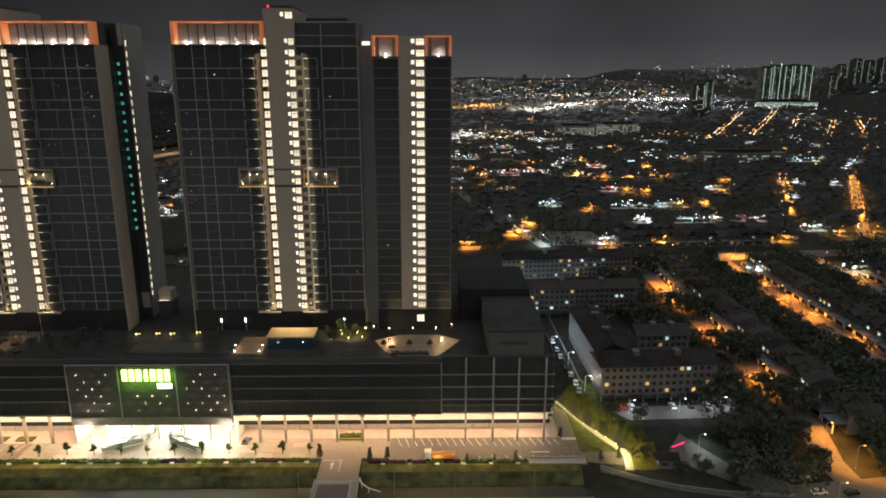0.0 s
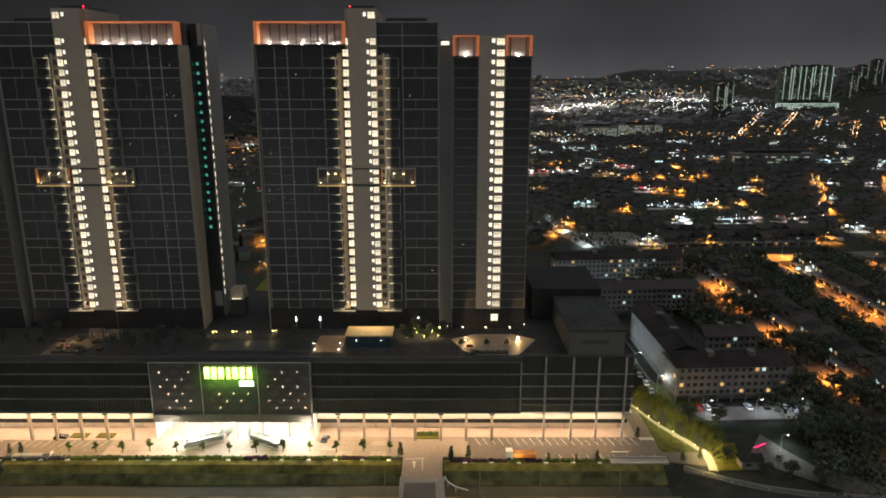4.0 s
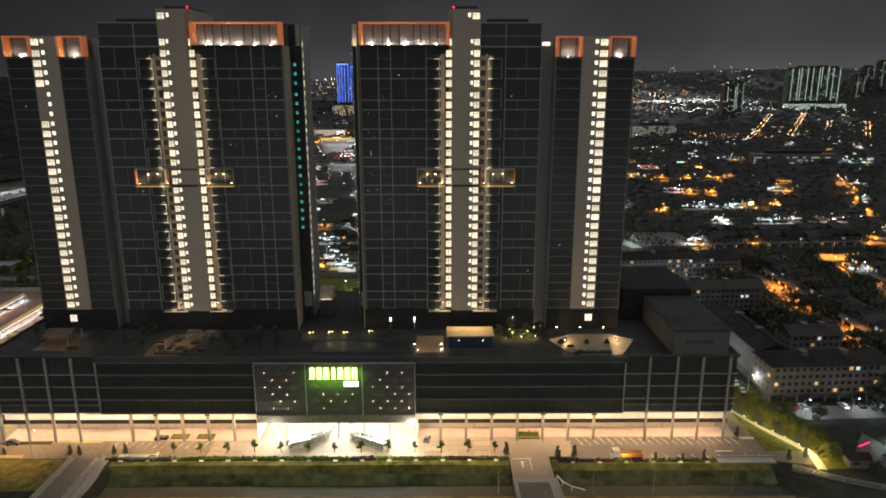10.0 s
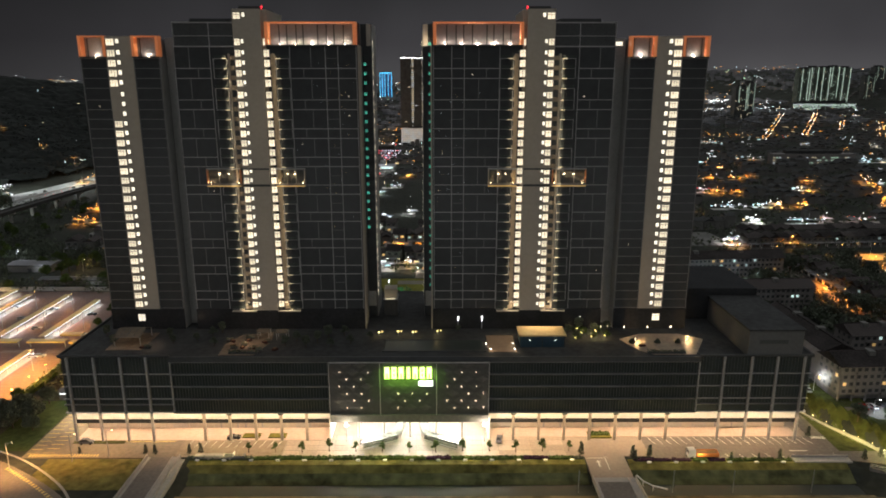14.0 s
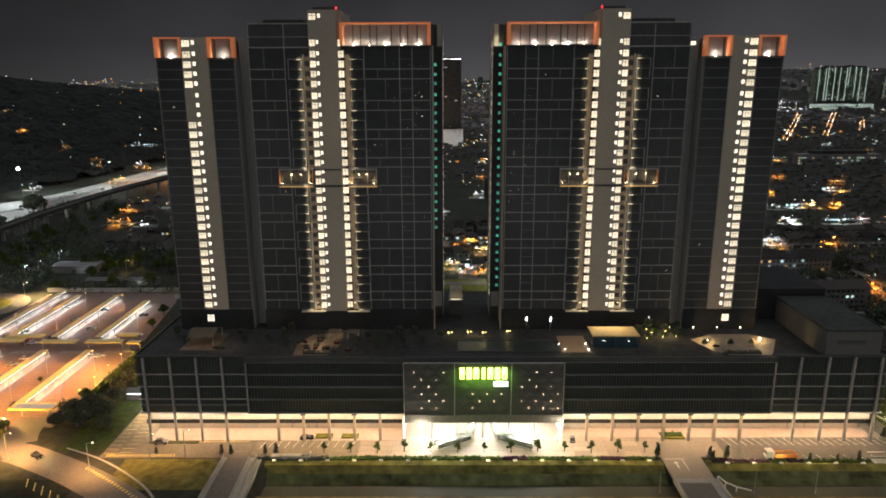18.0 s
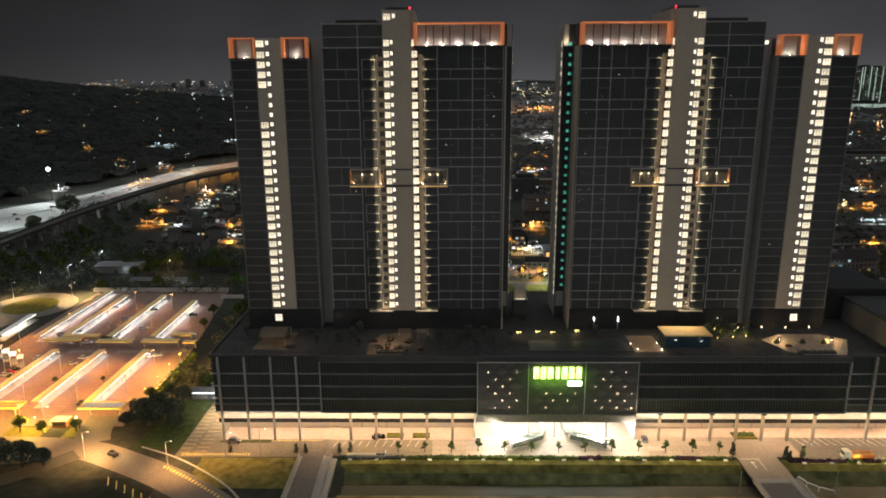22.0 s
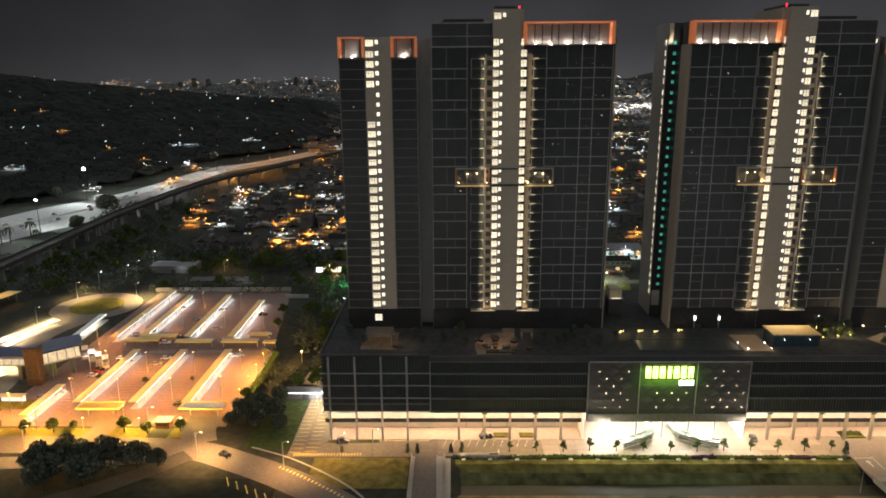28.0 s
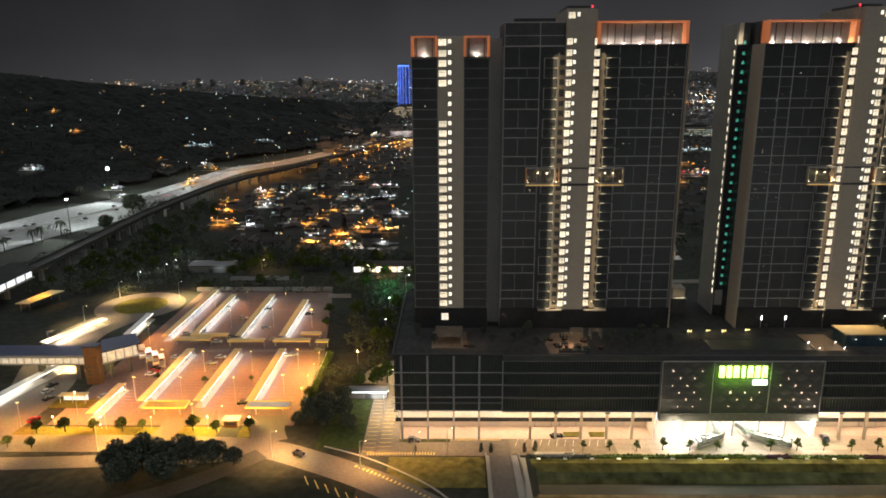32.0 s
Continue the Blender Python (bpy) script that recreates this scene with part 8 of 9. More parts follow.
part("roof", box(-36.6, -19.4, 715.4, 730.6, 9.0, 9.5), M_CONC_D, gable_house)
part("lean_to", box(-38, -24, 704, 715.9, -0.3, 4.0), M_FLAT, gable_house, "pale lean-to")
street_lamps([(-76, 368)], 9000, (0.75, 1.0, 0.9), M_BULB_W, "white lamp on the lane behind the podium", "lane lamps", 7)
tagged(drape("back_lane", [(-108, 372), (-60, 373), (-20, 376)], 7, M_ROAD, 0.2), "lane behind the podium with a green-lit verge", "road", "", "structure")
gl = thing("park_lamp", (-112, 358, 0), "slim park lamp with green-white light", "street lamp")
part("pole", Mesh().cone(-112, 358, 0, 5.2, 0.12, 0.08, 6), M_STEEL, gl)
part("lens", Mesh().bead(-112, 358, 5.4, 0.35), M_BULB_W, gl)

for k, c in enumerate(CARS):
    spread(c, CAR_PLACES[k])

# ---- the wider town: roofs beyond the near streets ----
rng = random.Random(90)
roofs, walls = Mesh(), Mesh()
count = 0
# large retail and market halls: stretch, height, roof, lamp colour
M_YROOF = mat("yellow_sheet", (0.4, 0.36, 0.08), 0.6, 0.1, 0.3, 0.5, 0.1)
HALLS = [(-262, -200, 1172, 1205, 9, M_YROOF, (1.0, 0.86, 0.5), "broad hall with yellow sheet roof under white lamps"), (-238, -178, 1040, 1070, 15, M_SHEET, (0.86, 0.9, 1.0), "pale retail hall with lit front"), (-200, -140, 848, 866, 6, M_SHEET, (0.9, 0.96, 1.0), "low pale shop row with lit front"), (-300, -238, 1318, 1328, 12, M_CONC, (0.92, 0.96, 1.0), "pale elevated station hall in white light")]
for x0, x1, y0, y1, h, roof_mat, colour, label in HALLS:
    z = land((x0 + x1) / 2, y0)
    hl = thing("retail_hall", ((x0 + x1) / 2, y0, z), label, "hall", "retail halls")
    part("wall", box(x0, x1, y0, y1, z - 2, z + h), M_FLAT, hl)
    part("roof", box(x0 - 0.6, x1 + 0.6, y0 - 0.6, y1 + 0.6, z + h, z + h + 0.6), roof_mat, hl)
    part("fascia", box(x0, x1, y0 - 0.5, y0 - 0.1, z + h * 0.6, z + h * 0.68), M_CONC_D, hl)
    part("sign_box", box(x1 - (x1 - x0) * 0.3, x1 - 3, y0 - 0.6, y0 - 0.1, z + h * 0.45, z + h * 0.9), M_COOLWIN, hl, "glowing pale sign box")
    for i in range(3):
        street_lamps([(x0 + (x1 - x0) * (0.2 + 0.3 * i), y0 - 9)], 11000, colour, M_BULB_W, "lamp before a retail hall", "hall lamps", 16)
    street_lamps([((x0 + x1) / 2, y1 - 8)], 8000, colour, M_BULB_W, "lamp on a retail hall roof", "hall lamps", h + 12)
for band in range(46):
    y0 = 490 + 24 * band + 0.32 * band * band
    lean = 0.0
    x = -0.62 * y0 - 120
    while x < 0.85 * y0 + 60:
        blk = rng.choice((36, 48, 60, 80))
        free = noise.noise((x / 160, y0 / 160, 7.0))
        west = x < -330 - 0.12 * (y0 - 490)
        near_done = -410 < x < -40 and y0 < 770 or 90 < x < 250 and y0 < 490
        if free > -0.32 and not west and not near_done:
            n = int(blk / 9)
            ang = 0.08 + (0.46 if x > 230 else 0.0)
            for i in range(n):
                hx, hy = x + 8.2 * i * math.cos(ang), y0 + 8.2 * i * math.sin(ang) + rng.uniform(-0.6, 0.6)
                z = land(hx, hy)
                w, d, h = 7.4, rng.uniform(9, 13), rng.choice((3.4, 6.2, 6.2, 6.6, 9.5))
                if not open_view(hx, hy, h + 1.5) or any(a - 5 < hx < b_ + 5 and c - 34 < hy < d_ + 8 for a, b_, c, d_, *more in HALLS):
                    continue
                walls.box(hx - w / 2, hx + w / 2, hy - d / 2, hy + d / 2, z - 1, z + h)
                roofs.gable(hx - w / 2, hx + w / 2, hy - d / 2, hy + d / 2, z + h, rng.uniform(1.2, 2.4), 0.4, rng.choice("xy"))
                count += 1
        x += blk + rng.choice((8, 12, 20))
solid("distant_houses", walls, M_HOUSE, "rows of distant low houses", "houses", "", "stuff")
solid("distant_roofs", roofs, M_ROOF, "dark roofs of the distant low town", "roofs", "", "stuff")

# lamps of the town: small street, shop and porch lights, set along the rows of houses
BEADS = {"sodium": [(1.0, 0.36, 0.05), 6.0], "warm": [(1.0, 0.72, 0.36), 6.0], "white": [(0.95, 0.97, 1.0), 7.0], "cool": [(0.6, 0.88, 0.95), 5.5], "green": [(0.55, 1.0, 0.6), 4.5], "red": [(1.0, 0.05, 0.06), 4.5]}
sets = {k: Mesh() for k in BEADS}
ROWS = [490 + 24 * b + 0.32 * b * b - 8 for b in range(46)]
rng = random.Random(123)


def row_of(y):
    return min(ROWS, key=lambda r: abs(r - y)) if 470 < y < 2200 else y


def bead(kind, x, y, up, size):
    sets[kind].bead(x, y, land(x, y) + up, size * y)


for _ in range(46):
    bead(rng.choice(("red", "red", "red", "white", "sodium")), rng.uniform(-222, -150), rng.uniform(905, 985), rng.uniform(5, 9), rng.choice((0.0004, 0.0005, 0.0007)))
made = 0
while made < 1900:
    y = 520 * math.exp(rng.random() ** 0.7 * 1.95)
    x = rng.uniform(-0.4 * y - 60, 0.86 * y + 40)
    cl = noise.noise((x / 150, y / 190, 1.5)) + 0.45 * noise.noise((x / 45, y / 60, 8.0))
    p = smooth((cl - 0.02) / 0.4) * (0.35 if y < 1000 else 1.0)
    if x < -0.22 * y - 150:
        p *= 0.06
    if 850 < y < 2500 and x < -0.06 * y - 120:
        p *= 0.3
    if rng.random() > p:
        continue
    r = rng.random() + noise.noise((x / 260, y / 260, 20.0)) * 0.5
    kind = "sodium" if r < 0.26 else "warm" if r < 0.44 else "white" if r < 0.7 else "cool" if r < 0.93 else "green"
    if rng.random() < 0.015:
        kind = "red"
    bead(kind, x, row_of(y) + rng.uniform(-2.5, 2.5), rng.uniform(3, 7), rng.choice((0.00015, 0.0002, 0.0002, 0.00025, 0.0003, 0.00045)))
    made += 1
# bright quarters: a floodlit junction, an orange depot, a retail strip and works under the hills
for x0, y0, x1, y1, wide, n, kinds in ((190, 1700, 300, 1810, 26, 46, ("white", "white", "warm")), (281, 1820, 470, 2010, 44, 130, ("white", "white", "cool", "warm")), (30, 1800, 190, 1960, 45, 120, ("sodium", "sodium", "warm")), (560, 2140, 840, 2260, 70, 190, ("white", "cool", "white")), (480, 2080, 600, 2150, 40, 30, ("sodium", "warm")), (40, 2700, 320, 2950, 160, 60, ("warm", "green", "warm")), (300, 2500, 900, 2700, 170, 170, ("warm", "white", "cool", "sodium")), (830, 2050, 900, 2090, 50, 26, ("white", "cool")), (500, 1735, 640, 1790, 70, 90, ("white", "cool", "white", "warm")), (690, 1720, 850, 1830, 60, 70, ("white", "cool", "cool", "warm")), (560, 1880, 820, 2450, 110, 110, ("white", "cool", "warm", "sodium")), (390, 1250, 480, 1180, 24, 30, ("sodium", "sodium", "warm")), (20, 1260, 70, 1290, 10, 14, ("white",)), (40, 1100, 320, 1320, 60, 110, ("warm", "white", "cool", "sodium")), (-290, 760, -200, 1250, 36, 90, ("white", "warm", "sodium")), (-230, 480, -60, 1250, 34, 120, ("white", "cool", "warm", "sodium"))):
    for i in range(n):
        f = rng.random()
        bead(rng.choice(kinds), x0 + (x1 - x0) * f + rng.gauss(0, wide * 0.5), y0 + (y1 - y0) * f + rng.gauss(0, wide * 0.5), rng.uniform(4, 12), rng.choice((0.0002, 0.0003, 0.0004, 0.0005)))
for _ in range(720):
    f = rng.random()
    y = rng.uniform(2300, 4200)
    x = y * (-0.72 + 0.62 * f ** 0.6) if rng.random() < 0.6 else y * rng.uniform(-0.1, 0.5)
    bead(rng.choice(("warm", "white", "white", "cool", "sodium")), x, y, rng.uniform(4, 30), rng.choice((0.0002, 0.00025, 0.0003, 0.0004)))
# few scattered lamps in the wooded hills
for _ in range(130):
    y = rng.uniform(820, 1750)
    x = -0.24 * y - 150 - rng.random() ** 1.4 * 0.62 * y
    bead(rng.choice(("sodium", "warm", "white", "cool", "cool", "warm")), x, y, rng.uniform(9, 13), rng.choice((0.0002, 0.0003, 0.0004, 0.0006)))
# streets with sodium lamps and the pools of light below them
pools = []
for (x0, y0), (x1, y1), n, w in (((294, 458), (464, 759), 10, 9), ((266, 508), (370, 726), 7, 11), ((440, 1115), (708, 1607), 12, 10), ((540, 1180), (787, 1607), 11, 10), ((665, 1286), (777, 1479), 5, 10), ((658, 1150), (816, 1413), 6, 12), ((741, 1183), (858, 1404), 6, 12), ((-330, 900), (-235, 1300), 7, 10)):
    tagged(drape("town_street", [(x0, y0), (x1, y1)], w, M_ROAD, 0.25, 20), "straight town street with pools of orange light", "road", "", "structure")
    for i in range(n):
        f = (i + 0.5 + rng.uniform(-0.15, 0.15)) / n
        x, y = x0 + (x1 - x0) * f, y0 + (y1 - y0) * f
        pools.append((x, y, 26000 if y < 900 else 22000))
        for k in range(5 if y < 900 else 6):
            g = (i + rng.random()) / n
            bead(rng.choice(("sodium", "sodium", "sodium", "warm", "white")), x0 + (x1 - x0) * g + rng.choice((-4, 4)), y0 + (y1 - y0) * g, rng.uniform(3, 8) if y < 900 else rng.uniform(8, 11), rng.choice((0.0003, 0.0004, 0.0006)))
# lit rows of the town: a paved lane, its lamps, porches and shop fronts, house row by house row
lanes, lanes_pale, lane_trees, porches = Mesh(), Mesh(), Mesh(), Mesh()
fronts = {k: Mesh() for k in ("white", "cool", "warm", "sodium", "red")}
LANE = {"o": ((1.0, 0.36, 0.045), ("sodium", "sodium", "warm"), 0.3), "y": ((1.0, 0.6, 0.2), ("warm", "warm", "white"), 0.5), "w": ((0.92, 0.97, 1.0), ("white", "white", "cool", "warm"), 0.6), "t": ((0.72, 0.95, 1.0), ("cool", "cool", "white"), 0.7), "r": ((1.0, 0.72, 0.7), ("red", "white", "white", "sodium"), 0.75)}


def lit_row(kind, x0, x1, y, power=30000, wide=4.5):
    colour, mix, cover = LANE[kind]
    z = land((x0 + x1) / 2, y)
    m = lanes if kind in "oy" else lanes_pale
    n = max(1, round((x1 - x0) / 12))
    for i in range(n):
        a, b_ = x0 + (x1 - x0) * i / n - 1.5, x0 + (x1 - x0) * (i + 1) / n + 1.0
        lo, hi = y - wide * rng.uniform(0.6, 1.5), y + wide * rng.uniform(0.6, 1.3)
        zz = z + 0.3 + 0.02 * rng.random()
        m.add([(a, lo, zz), (b_, lo + rng.uniform(-1, 1), zz), (b_ + rng.uniform(-1, 2), hi, zz), (a + rng.uniform(-2, 1), hi, zz)], [(0, 1, 2, 3)])
    for i in range(max(1, round((x1 - x0) / 30))):
        f = (i + 0.5) / max(1, round((x1 - x0) / 30))
        street_lamps([(x0 + (x1 - x0) * f - 1.6, y + rng.uniform(-1, 1))], power * rng.choice((0.35, 0.6, 0.8, 1.2)), colour, M_BULB_O if kind == "o" else M_BULB_W, "lamp over a lit lane of the town", "town lane lamps", 7, 142)
    for i in range(int((x1 - x0) / 3.2) + 1):
        tx, ty, r = rng.uniform(x0 - 3, x1 + 3), y + rng.uniform(-wide - 3, wide), rng.uniform(1.0, 2.6)
        leaves(lane_trees, rng, tx, ty, z + r + 0.6, r, r, r * 0.8, 16, 0.6)
        px_, py_ = rng.uniform(x0, x1), y + rng.uniform(-wide, wide)
        porches.gable(px_, px_ + rng.uniform(3, 6), py_, py_ + rng.uniform(2.5, 4), z + rng.uniform(2.4, 3.2), 0.7, 0.2)
    x = x0
    while x < x1:
        w = rng.uniform(0.8, 3.6)
        if rng.random() < cover:
            h0 = rng.uniform(0.4, 2.6)
            fronts[rng.choice(mix)].box(x, x + w, y + wide + 1.2, y + wide + 1.6, z + h0, z + h0 + rng.uniform(0.7, 1.9))
        if rng.random() < 0.45:
            sets[rng.choice(mix)].bead(x, y + rng.uniform(-wide, wide), z + rng.uniform(2.5, 6.5), rng.choice((0.00025, 0.0004, 0.0006)) * y)
        x += w + rng.uniform(0.3, 2.2)


for row in LIT:
    lit_row(*row)
solid("lane_trees", lane_trees, M_LEAF, "small garden trees along the lit lanes", "trees", "", "stuff")
solid("porch_roofs", porches, M_SHEET, "small porch and stall roofs along the lanes", "roofs", "", "stuff")
# Paler ground is laid only around the lamps to make light pools show.
solid("town_lanes", lanes, M_ROAD, "lane ground laid under lamps so their light pools show", "lanes", "", "stuff")
solid("paved_yards", lanes_pale, M_CONC, "pale ground laid under lamps so their light pools show", "yards", "", "stuff")
for x, y, power in pools:
    street_lamps([(x, y)], power, (1.0, 0.36, 0.045), M_BULB_O, "sodium lamp on a town street", "town street lamps", 8, 140)
street_lamps([(40, 560), (51, 501), (58, 470), (66, 437)], 12000, (0.75, 0.93, 1.0), M_BULB_W, "cool white lamp on a town lane", "town lane lamps", 7, 140)
tagged(drape("town_lane", [(22, 680), (40, 560), (51, 501), (68, 430)], 8, M_ROAD, 0.3, 12), "straight town lane in cool light", "road", "", "structure")
solid("gravel_yard", Mesh().prism([(74, 436), (112, 436), (108, 476), (70, 476)], 4.0, 5.9), M_CONC_D, "open dim gravel yard", "yard", "", "structure")
for x, y, power in ((240, 1750, 450000), (370, 1915, 800000), (110, 1880, 350000), (700, 2200, 600000), (40, 1275, 120000)):
    street_lamps([(x, y)], power, WHITE if x != 110 else SODIUM, M_BULB_W, "high lamp over a bright distant quarter", "far mast lamps", 25)
# glowing strips along the farther rows, for shop fronts, porches and lit walls
count = 0
while count < 420:
    y = row_of(800 * math.exp(rng.random() * 0.9))
    x = rng.uniform(-0.25 * y, 0.8 * y)
    if noise.noise((x / 110, y / 140, 31.0)) < 0.12:
        continue
    z = land(x, y)
    w = rng.choice((1.5, 2.5, 2.5, 4, 6, 9))
    fronts[rng.choice(("white", "cool", "warm", "sodium"))].box(x, x + w, y, y + 0.4, z + 0.6, z + rng.uniform(1.2, 2.2))
    count += 1
for x0, x1, y, k in ((-300, -205, 1560, "white"), (-260, -180, 1290, "white"), (24, 60, 1262, "white")):
    x = x0
    while x < x1:
        w = rng.uniform(1.5, 5.0)
        fronts[k].box(x, x + w, y, y + 0.4, land(x, y) + 1.0, land(x, y) + rng.uniform(1.8, 3.2))
        x += w + rng.uniform(0.6, 3.0)
for k, m in fronts.items():
    solid("shop_fronts", m, glow("front_" + k, BEADS[k][0], 1.25), f"distant shop fronts and lit wall patches with {k} light", "shop fronts", "", "stuff")
for k, m in sets.items():
    solid("town_lights", m, glow("town_" + k, BEADS[k][0], BEADS[k][1]), f"scattered {k} coloured lamps of the night town", "town lights", "", "stuff")


# ---- distant towers ----
def far_tower(x, y, w, d, h, wall, label, cols, lit, colours, strength, edges=None, base=0.0, pale=0.0):
    z = land(x, y) + base
    root = thing("high_rise", (x, y, z), label, "high-rise", "distant high-rises")
    part("wall", box(x - w / 2, x + w / 2, y - d / 2, y + d / 2, z - 10, z + h), wall, root)
    part("roof", box(x - w / 3, x + w / 3, y - d / 3, y + d / 3, z + h, z + h + 4), M_ROOF, root)
    r2 = random.Random(int(x + y))
    groups = {}
    floors = int(h / 3.4)
    for c in range(cols):
        strong = r2.random() < 0.25 and cols > 10
        for f in range(floors):
            if r2.random() < (0.85 if strong else lit * (0.2 if lit == 0.5 and cols < 10 else 1)):
                col = r2.choice(colours)
                xx = x - w / 2 + w * (c + 0.5) / cols
                groups.setdefault(col, Mesh()).box(xx - w / cols * (0.3 if cols > 10 else 0.17), xx + w / cols * (0.3 if cols > 10 else 0.17), y - d / 2 - 0.3, y - d / 2, z + 3.4 * f + 1.0, z + 3.4 * f + 2.3)
    for col, m in groups.items():
        tagged(part("window_grid", m, glow("far_window", col, strength), root, "lit windows"), kind="stuff")
    if pale:
        shade = glow("pale_stair_light", (0.72, 0.95, 0.78), pale)
        for c in (cols * 0.3, cols - 0.3):
            xx = x - w / 2 + w * c / cols
            lo = r2.choice((2, 2, 0.3 * h, 0.55 * h))
            part("stair_light", box(xx - 0.6, xx + 0.6, y - d / 2 - 0.5, y - d / 2 - 0.1, z + lo, z + h), shade, root, "pale lit stair windows")
    if edges:
        t_ = 0.013 * w
        shade = glow("blue_line", edges, 2.6)
        for a in (-w / 2, -w * 0.3, -w * 0.08, w * 0.2, w / 2):
            part("light_line", box(x + a - t_, x + a + t_, y - d / 2 - 0.8, y - d / 2 - 0.1, z + h * 0.02, z + h - 2.6), shade, root, "glowing blue edge line")
        part("light_line", box(x - w / 2, x + w / 2, y - d / 2 - 0.8, y - d / 2 - 0.1, z + h - 2.5, z + h), shade, root, "glowing blue top line")


GW, YW, CW = (0.7, 1.0, 0.75), (1.0, 0.85, 0.55), (0.85, 0.95, 1.0)
M_FARWALL = mat("far_wall", (0.07, 0.073, 0.07), 0.8, 0.0, 0.4, 0.2, 0.02)
M_FARPALE = mat("far_pale_wall", (0.1, 0.12, 0.1), 0.8, 0.0, 0.5, 0.15, 0.02)
# Blue light on these towers is put into the wall colour.
M_FARBLUE = mat("far_blue_wash", (0.05, 0.06, 0.2), 0.6)
for i, (x, h) in enumerate(((864, 104), (891, 108), (918, 107), (945, 109), (971, 107))):
    far_tower(x, 1840 + 7 * (i % 2), 25.4, 26, h, M_FARPALE, "distant residential high-rise with pale lit stair column", 8, 0.12, (GW, YW, CW, GW), 1.2, pale=0.7)
far_tower(912, 1815, 165, 30, 20, M_FARWALL, "bright broad podium of the distant high-rises", 48, 0.9, (CW, GW, GW), 1.2)
far_tower(585, 1560, 26, 22, 74, M_FARWALL, "dark distant high-rise with few lit windows", 7, 0.16, (GW, YW), 1.2, pale=0.5)
far_tower(611, 1575, 20, 22, 80, M_FARWALL, "dark distant high-rise with few lit windows", 6, 0.12, (GW, YW), 1.0, pale=0.3)
for x, y, h in ((1075, 1900, 62), (1110, 1920, 66), (1160, 1935, 70), (1205, 1950, 66), (1250, 1960, 72)):
    far_tower(x, y, 26, 22, h, M_FARWALL, "distant high-rise on the hill side", 6, 0.14, (GW, YW), 0.8, pale=0.2)
far_tower(-303, 1776, 27, 26, 127, M_FARBLUE, "tall distant tower outlined in blue light", 7, 0.25, ((0.3, 0.4, 1.0), (0.8, 0.85, 1.0)), 1.0, (0.1, 0.24, 1.0))
far_tower(-270, 1790, 28, 26, 121, M_FARBLUE, "tall distant tower outlined in blue light", 7, 0.25, ((0.3, 0.4, 1.0), (0.8, 0.85, 1.0)), 1.0, (0.08, 0.2, 1.0))
far_tower(-292, 2700, 44, 40, 92, M_FARBLUE, "blue-lit distant tower with bright edge lines", 6, 0.3, ((0.2, 0.4, 1.0), (0.7, 0.8, 1.0)), 0.8, (0.1, 0.6, 1.0))
far_tower(-116, 1200, 70, 30, 143, M_FARWALL, "tall grey apartment slab with few lit rooms", 12, 0.03, (CW, YW), 0.7)
far_tower(-114, 1176, 72, 8, 29, M_WHITE, "white louvred car-park base of the grey slab", 20, 0.92, (CW, WHITE), 0.7)
for i in range(16):
    solid("roof_lamp", Mesh().bead(-149 + 4.4 * i, 1186, land(-116, 1200) + 144.2, rng.uniform(0.6, 1.1)), M_BULB_W, "bright lamp on the roof edge of the slab", "roof lamp", "slab roof lamps")
far_tower(-286, 1750, 84, 20, 30, M_FARWALL, "warm-lit broad base of the blue towers", 26, 0.6, (YW, (1.0, 0.8, 0.5)), 0.9)
for i in range(7):
    x = -1480 + 23 * i + 260 * (i % 3)
    far_tower(x * 1.0, 3400, 20, 20, 22 + 6 * (i % 4), M_FARWALL, "faint far high-rise on the skyline", 4, 0.22, (YW, GW), 0.35)
for i in range(6):
    far_tower(-520 + 190 * i, 3300 + 40 * (i % 3), 24, 20, 24 + 8 * (i % 4), M_FARWALL, "faint far high-rise on the skyline", 5, 0.22, (YW, GW), 0.35)
for x, y, w, h in ((392, 875, 105, 13), (250, 1250, 70, 20), (330, 1260, 80, 22)):
    far_tower(x, y, w, 14, h, M_FLAT, "distant slab of walk-up flats with lit rooms", int(w / 3.5), 0.5, (CW, GW, YW), 0.5)
far_tower(-168, 985, 56, 24, 14, M_FARWALL, "distant shopping hall with coloured lights", 34, 0.7, (CW, (0.8, 0.75, 1.0), (0.9, 0.85, 1.0), (1.0, 0.1, 0.15)), 1.2)
far_tower(-56, 662, 26, 18, 20, M_FARWALL, "pale plain walk-up block with few lit rooms", 8, 0.04, (CW, YW), 0.8)

# the built-up plain far off: dense blocks in pale grey that imitates haze
rng = random.Random(300)
plain = Mesh()
for _ in range(6500):
    y = rng.uniform(1450, 4200)
    x = y * rng.uniform(-0.16, 0.66) if y < 2400 else y * rng.uniform(-0.6, 0.66)
    w, d, h = rng.uniform(7, 22), rng.uniform(8, 16), rng.choice((3, 4, 6, 6, 7, 9))
    if x < -250 and y < 2400 or x > 830 and y < 2100:
        continue
    z = land(x, y)
    plain.box(x - w / 2, x + w / 2, y - d / 2, y + d / 2, z - 6, z + h)
solid("far_town_blocks", plain, mat("far_haze_grey", (0.21, 0.21, 0.22), 0.85, 0.0, 0.5, 0.05, 0.006), "low far town blocks whose pale grey stands in for haze", "town blocks", "", "stuff")

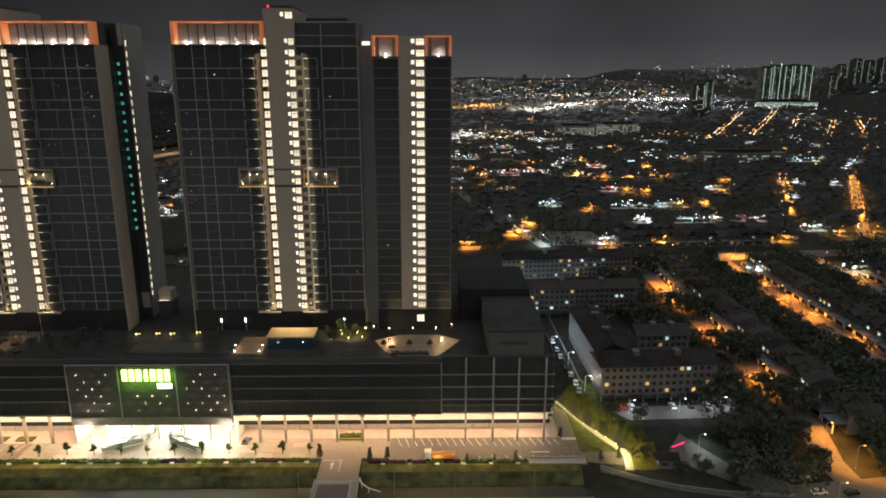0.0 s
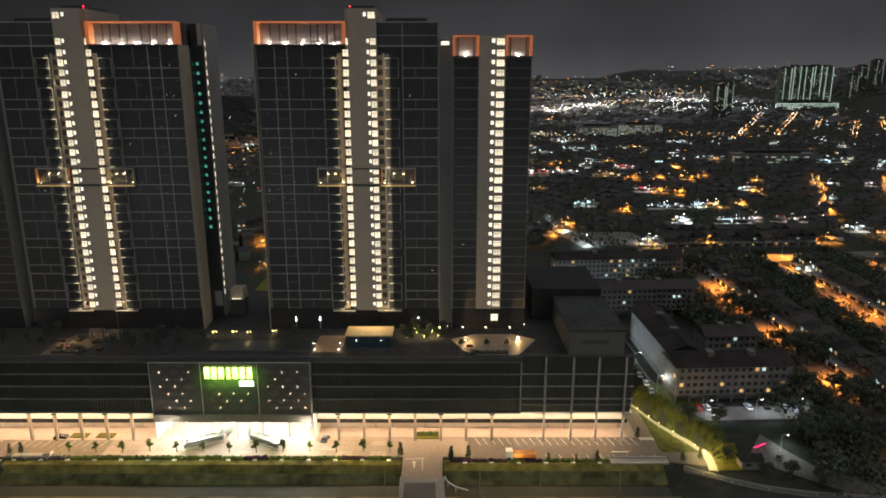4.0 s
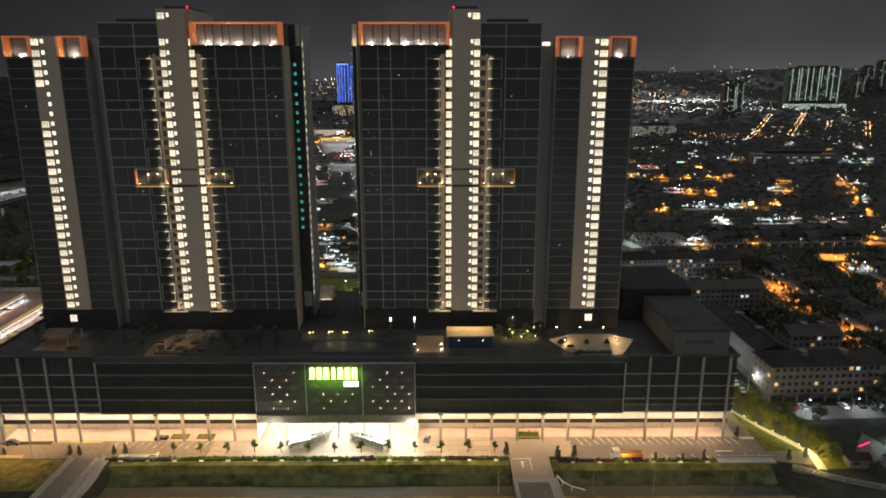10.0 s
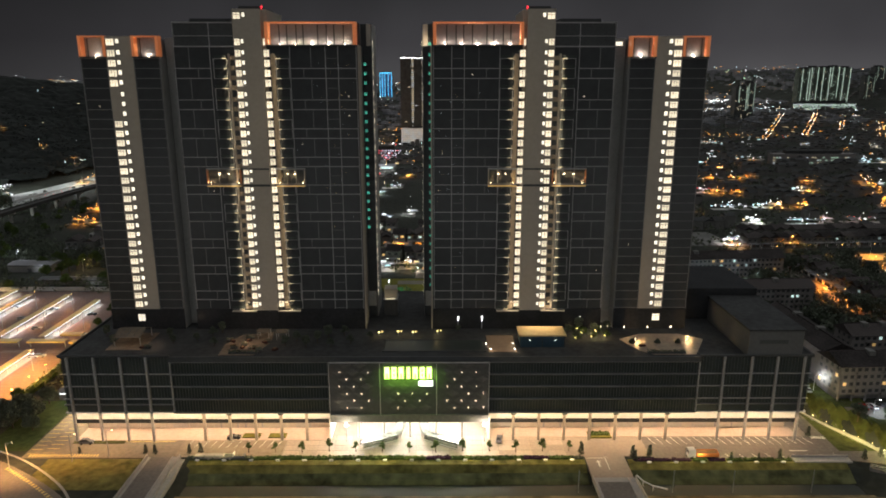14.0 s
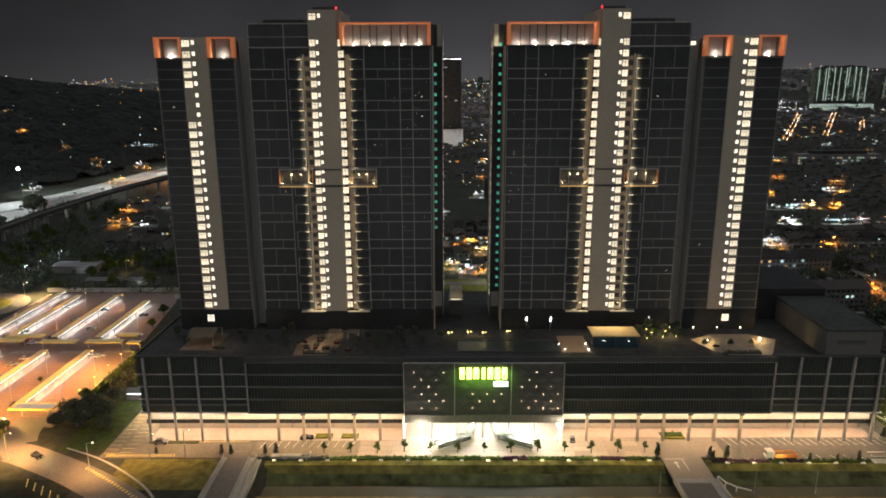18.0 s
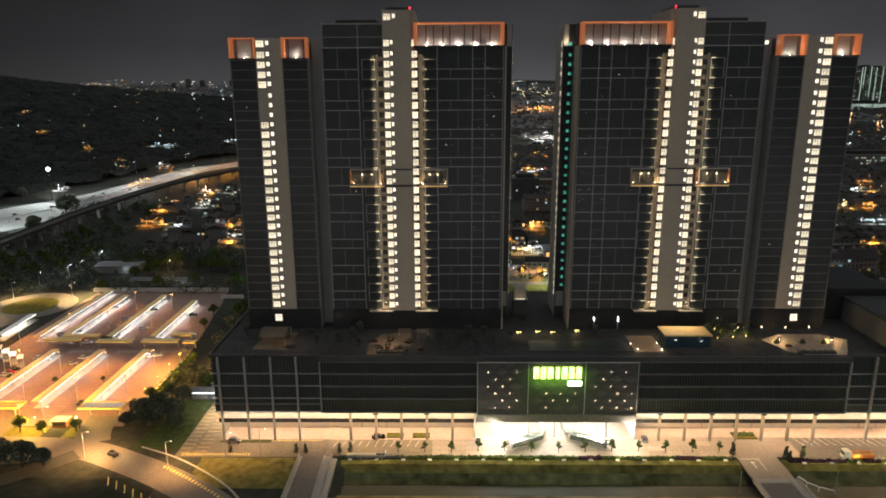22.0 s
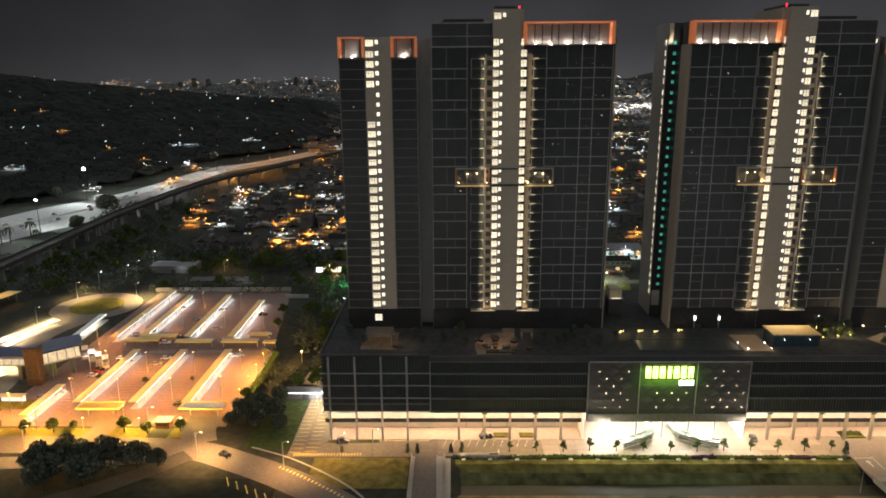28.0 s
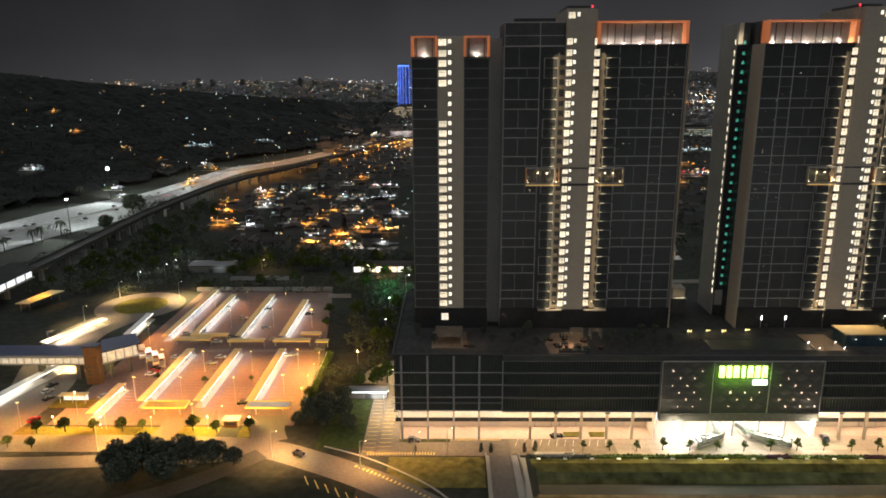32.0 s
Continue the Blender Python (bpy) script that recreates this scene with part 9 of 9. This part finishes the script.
# dark woods on the hills beyond the motorway, and street trees that roof over the estates
rng = random.Random(301)
hills = Mesh()
cell = 13.0
place = {}
for j in range(150):
    for i in range(130):
        x, y = -330 - cell * i + rng.uniform(-4, 4), 470 + cell * j + rng.uniform(-4, 4)
        edge = min([p[0] for p in hw_w if abs(p[1] - y) < 60] or [-330]) - 22
        yard = any(x0 - 9 < x < x1 + 9 and -42 < y - yr < 12 for kind, x0, x1, yr, power, wide in LIT if x1 < -330)
        if x < edge and x > -1.0 * y - 420:
            place[i, j] = len(hills.v)
            hills.v.append((x, y, land(x, y) + (-1.5 if yard else rng.uniform(2.0, 9.0))))
hills.f = [(place[i, j], place[i, j + 1], place[i + 1, j + 1], place[i + 1, j]) for i, j in place if (i + 1, j) in place and (i, j + 1) in place and (i + 1, j + 1) in place]
for (i, j), k in list(place.items()):
    x, y, z = hills.v[k]
    if rng.random() < 0.5 and y < 1300 and z > land(x, y):
        leaves(hills, rng, x, y, z, 6.0, 6.0, 4.0, 16, 1.5)
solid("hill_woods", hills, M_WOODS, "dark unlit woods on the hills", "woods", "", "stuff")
canopy_ = Mesh()
for x0, x1, y0, y1, n in ((84, 104, 165, 392, 340), (126, 157, 178, 392, 620), (181, 214, 200, 392, 620), (240, 292, 200, 420, 560), (128, 164, 172, 214, 80), (60, 100, 284, 345, 40), (130, 160, 380, 392, 30), (180, 215, 380, 392, 30)):
    for _ in range(n):
        x, y, r = rng.uniform(x0, x1), rng.uniform(y0, y1), rng.uniform(2.4, 4.2)
        leaves(canopy_, rng, x, y, land(x, y) + rng.uniform(3.0, 7.5), r, r, r * 0.7, 34, 0.75)
for _ in range(1500):
    y = 412 * math.exp(rng.random() * 1.25)
    x = rng.uniform(-0.1 * y, 0.82 * y + 20)
    if 90 < x < 340 and y < 480 and rng.random() < 0.5:
        continue
    r, y = rng.uniform(3, 6), row_of(y) + rng.uniform(8, 18)
    if open_view(x, y, 8.0):
        leaves(canopy_, rng, x, y, land(x, y) + 4.0, r * 1.4, r, r * 0.7, 18, 1.2)
solid("street_tree_canopy", canopy_, M_LEAF_D, "dense dark crowns of street and garden trees", "trees", "", "stuff")

# belts of dark trees beside the viaduct and behind the car park
rng = random.Random(56)
belt = Mesh()
for x0, x1, y0, y1, n in ((-414, -372, 350, 520, 120), (-418, -392, 520, 640, 50), (-372, -338, 350, 470, 90), (-446, -432, 380, 520, 60), (-458, -434, 540, 640, 60), (-372, -250, 425, 450, 90),  (-330, -230, 352, 372, 34), (-228, -206, 344, 366, 26), (-335, -246, 402, 432, 80), (-244, -206, 408, 432, 26), (-232, -206, 232, 352, 60), (-450, -436, 300, 380, 30), (-118, -100, 338, 347, 16)):
    for _ in range(n):
        x, y, r = rng.uniform(x0, x1), rng.uniform(y0, y1), rng.uniform(2.2, 4.6)
        leaves(belt, rng, x, y, land(x, y) + r * 0.8, r, r, r * 0.9, 34, 0.8)
solid("tree_belt", belt, M_LEAF_D, "dense dark belt of trees and scrub", "woods", "", "stuff")
rng = random.Random(55)
near_t = tree("estate_tree", 61, 8.5, 4.2, 800, 0.5, M_LEAF_D, "dark leafy tree in the estate", "estate trees", 7, 0.36)
pts = [(53.8, 203.0, 0.7), (62, 199, 0.6), (98, 205, 1.1), (96, 214, 1.2), (94, 190, 1.2), (101, 184, 1.1), (108, 178, 1.0), (86, 190, 1.0), (108, 190, 1.0), (60, 186, 0.5), (75, 177, 0.6), (82, 174, 0.6), (68, 178, 0.5), (96, 246, 1.1), (98, 260, 1.0), (100, 275, 1.1), (92, 290, 1.0), (128, 178, 0.8), (134, 184, 1.0), (146, 182, 1.0), (150, 190, 0.9), (150, 300, 1.0), (151, 330, 1.1), (152, 360, 1.2), (209, 260, 1.2), (210, 300, 1.2), (208, 340, 1.1), (84, 390, 1.2), (130, 392, 1.0), (160, 392, 1.1), (200, 394, 1.2)]
pts += [(115 + dx, y + dy, 1.05) for y in (209, 251, 300, 376) for dx, dy in ((-4, 0), (1, 5), (5, -3), (-1, -6), (-6, 7))]
pts += [(166 + dx, y + dy, 1.0) for y in (222, 246, 336) for dx, dy in ((-5, 0), (-8, 5), (-9, -5))]
pts += [(143 + rng.uniform(-3, 3), 190 + 9 * i, 0.9) for i in range(20)] + [(199 + rng.uniform(-3, 3), 200 + 9 * i, 0.9) for i in range(20)]
spread(near_t, [ground_at(x, y, x, s) for x, y, s in pts])
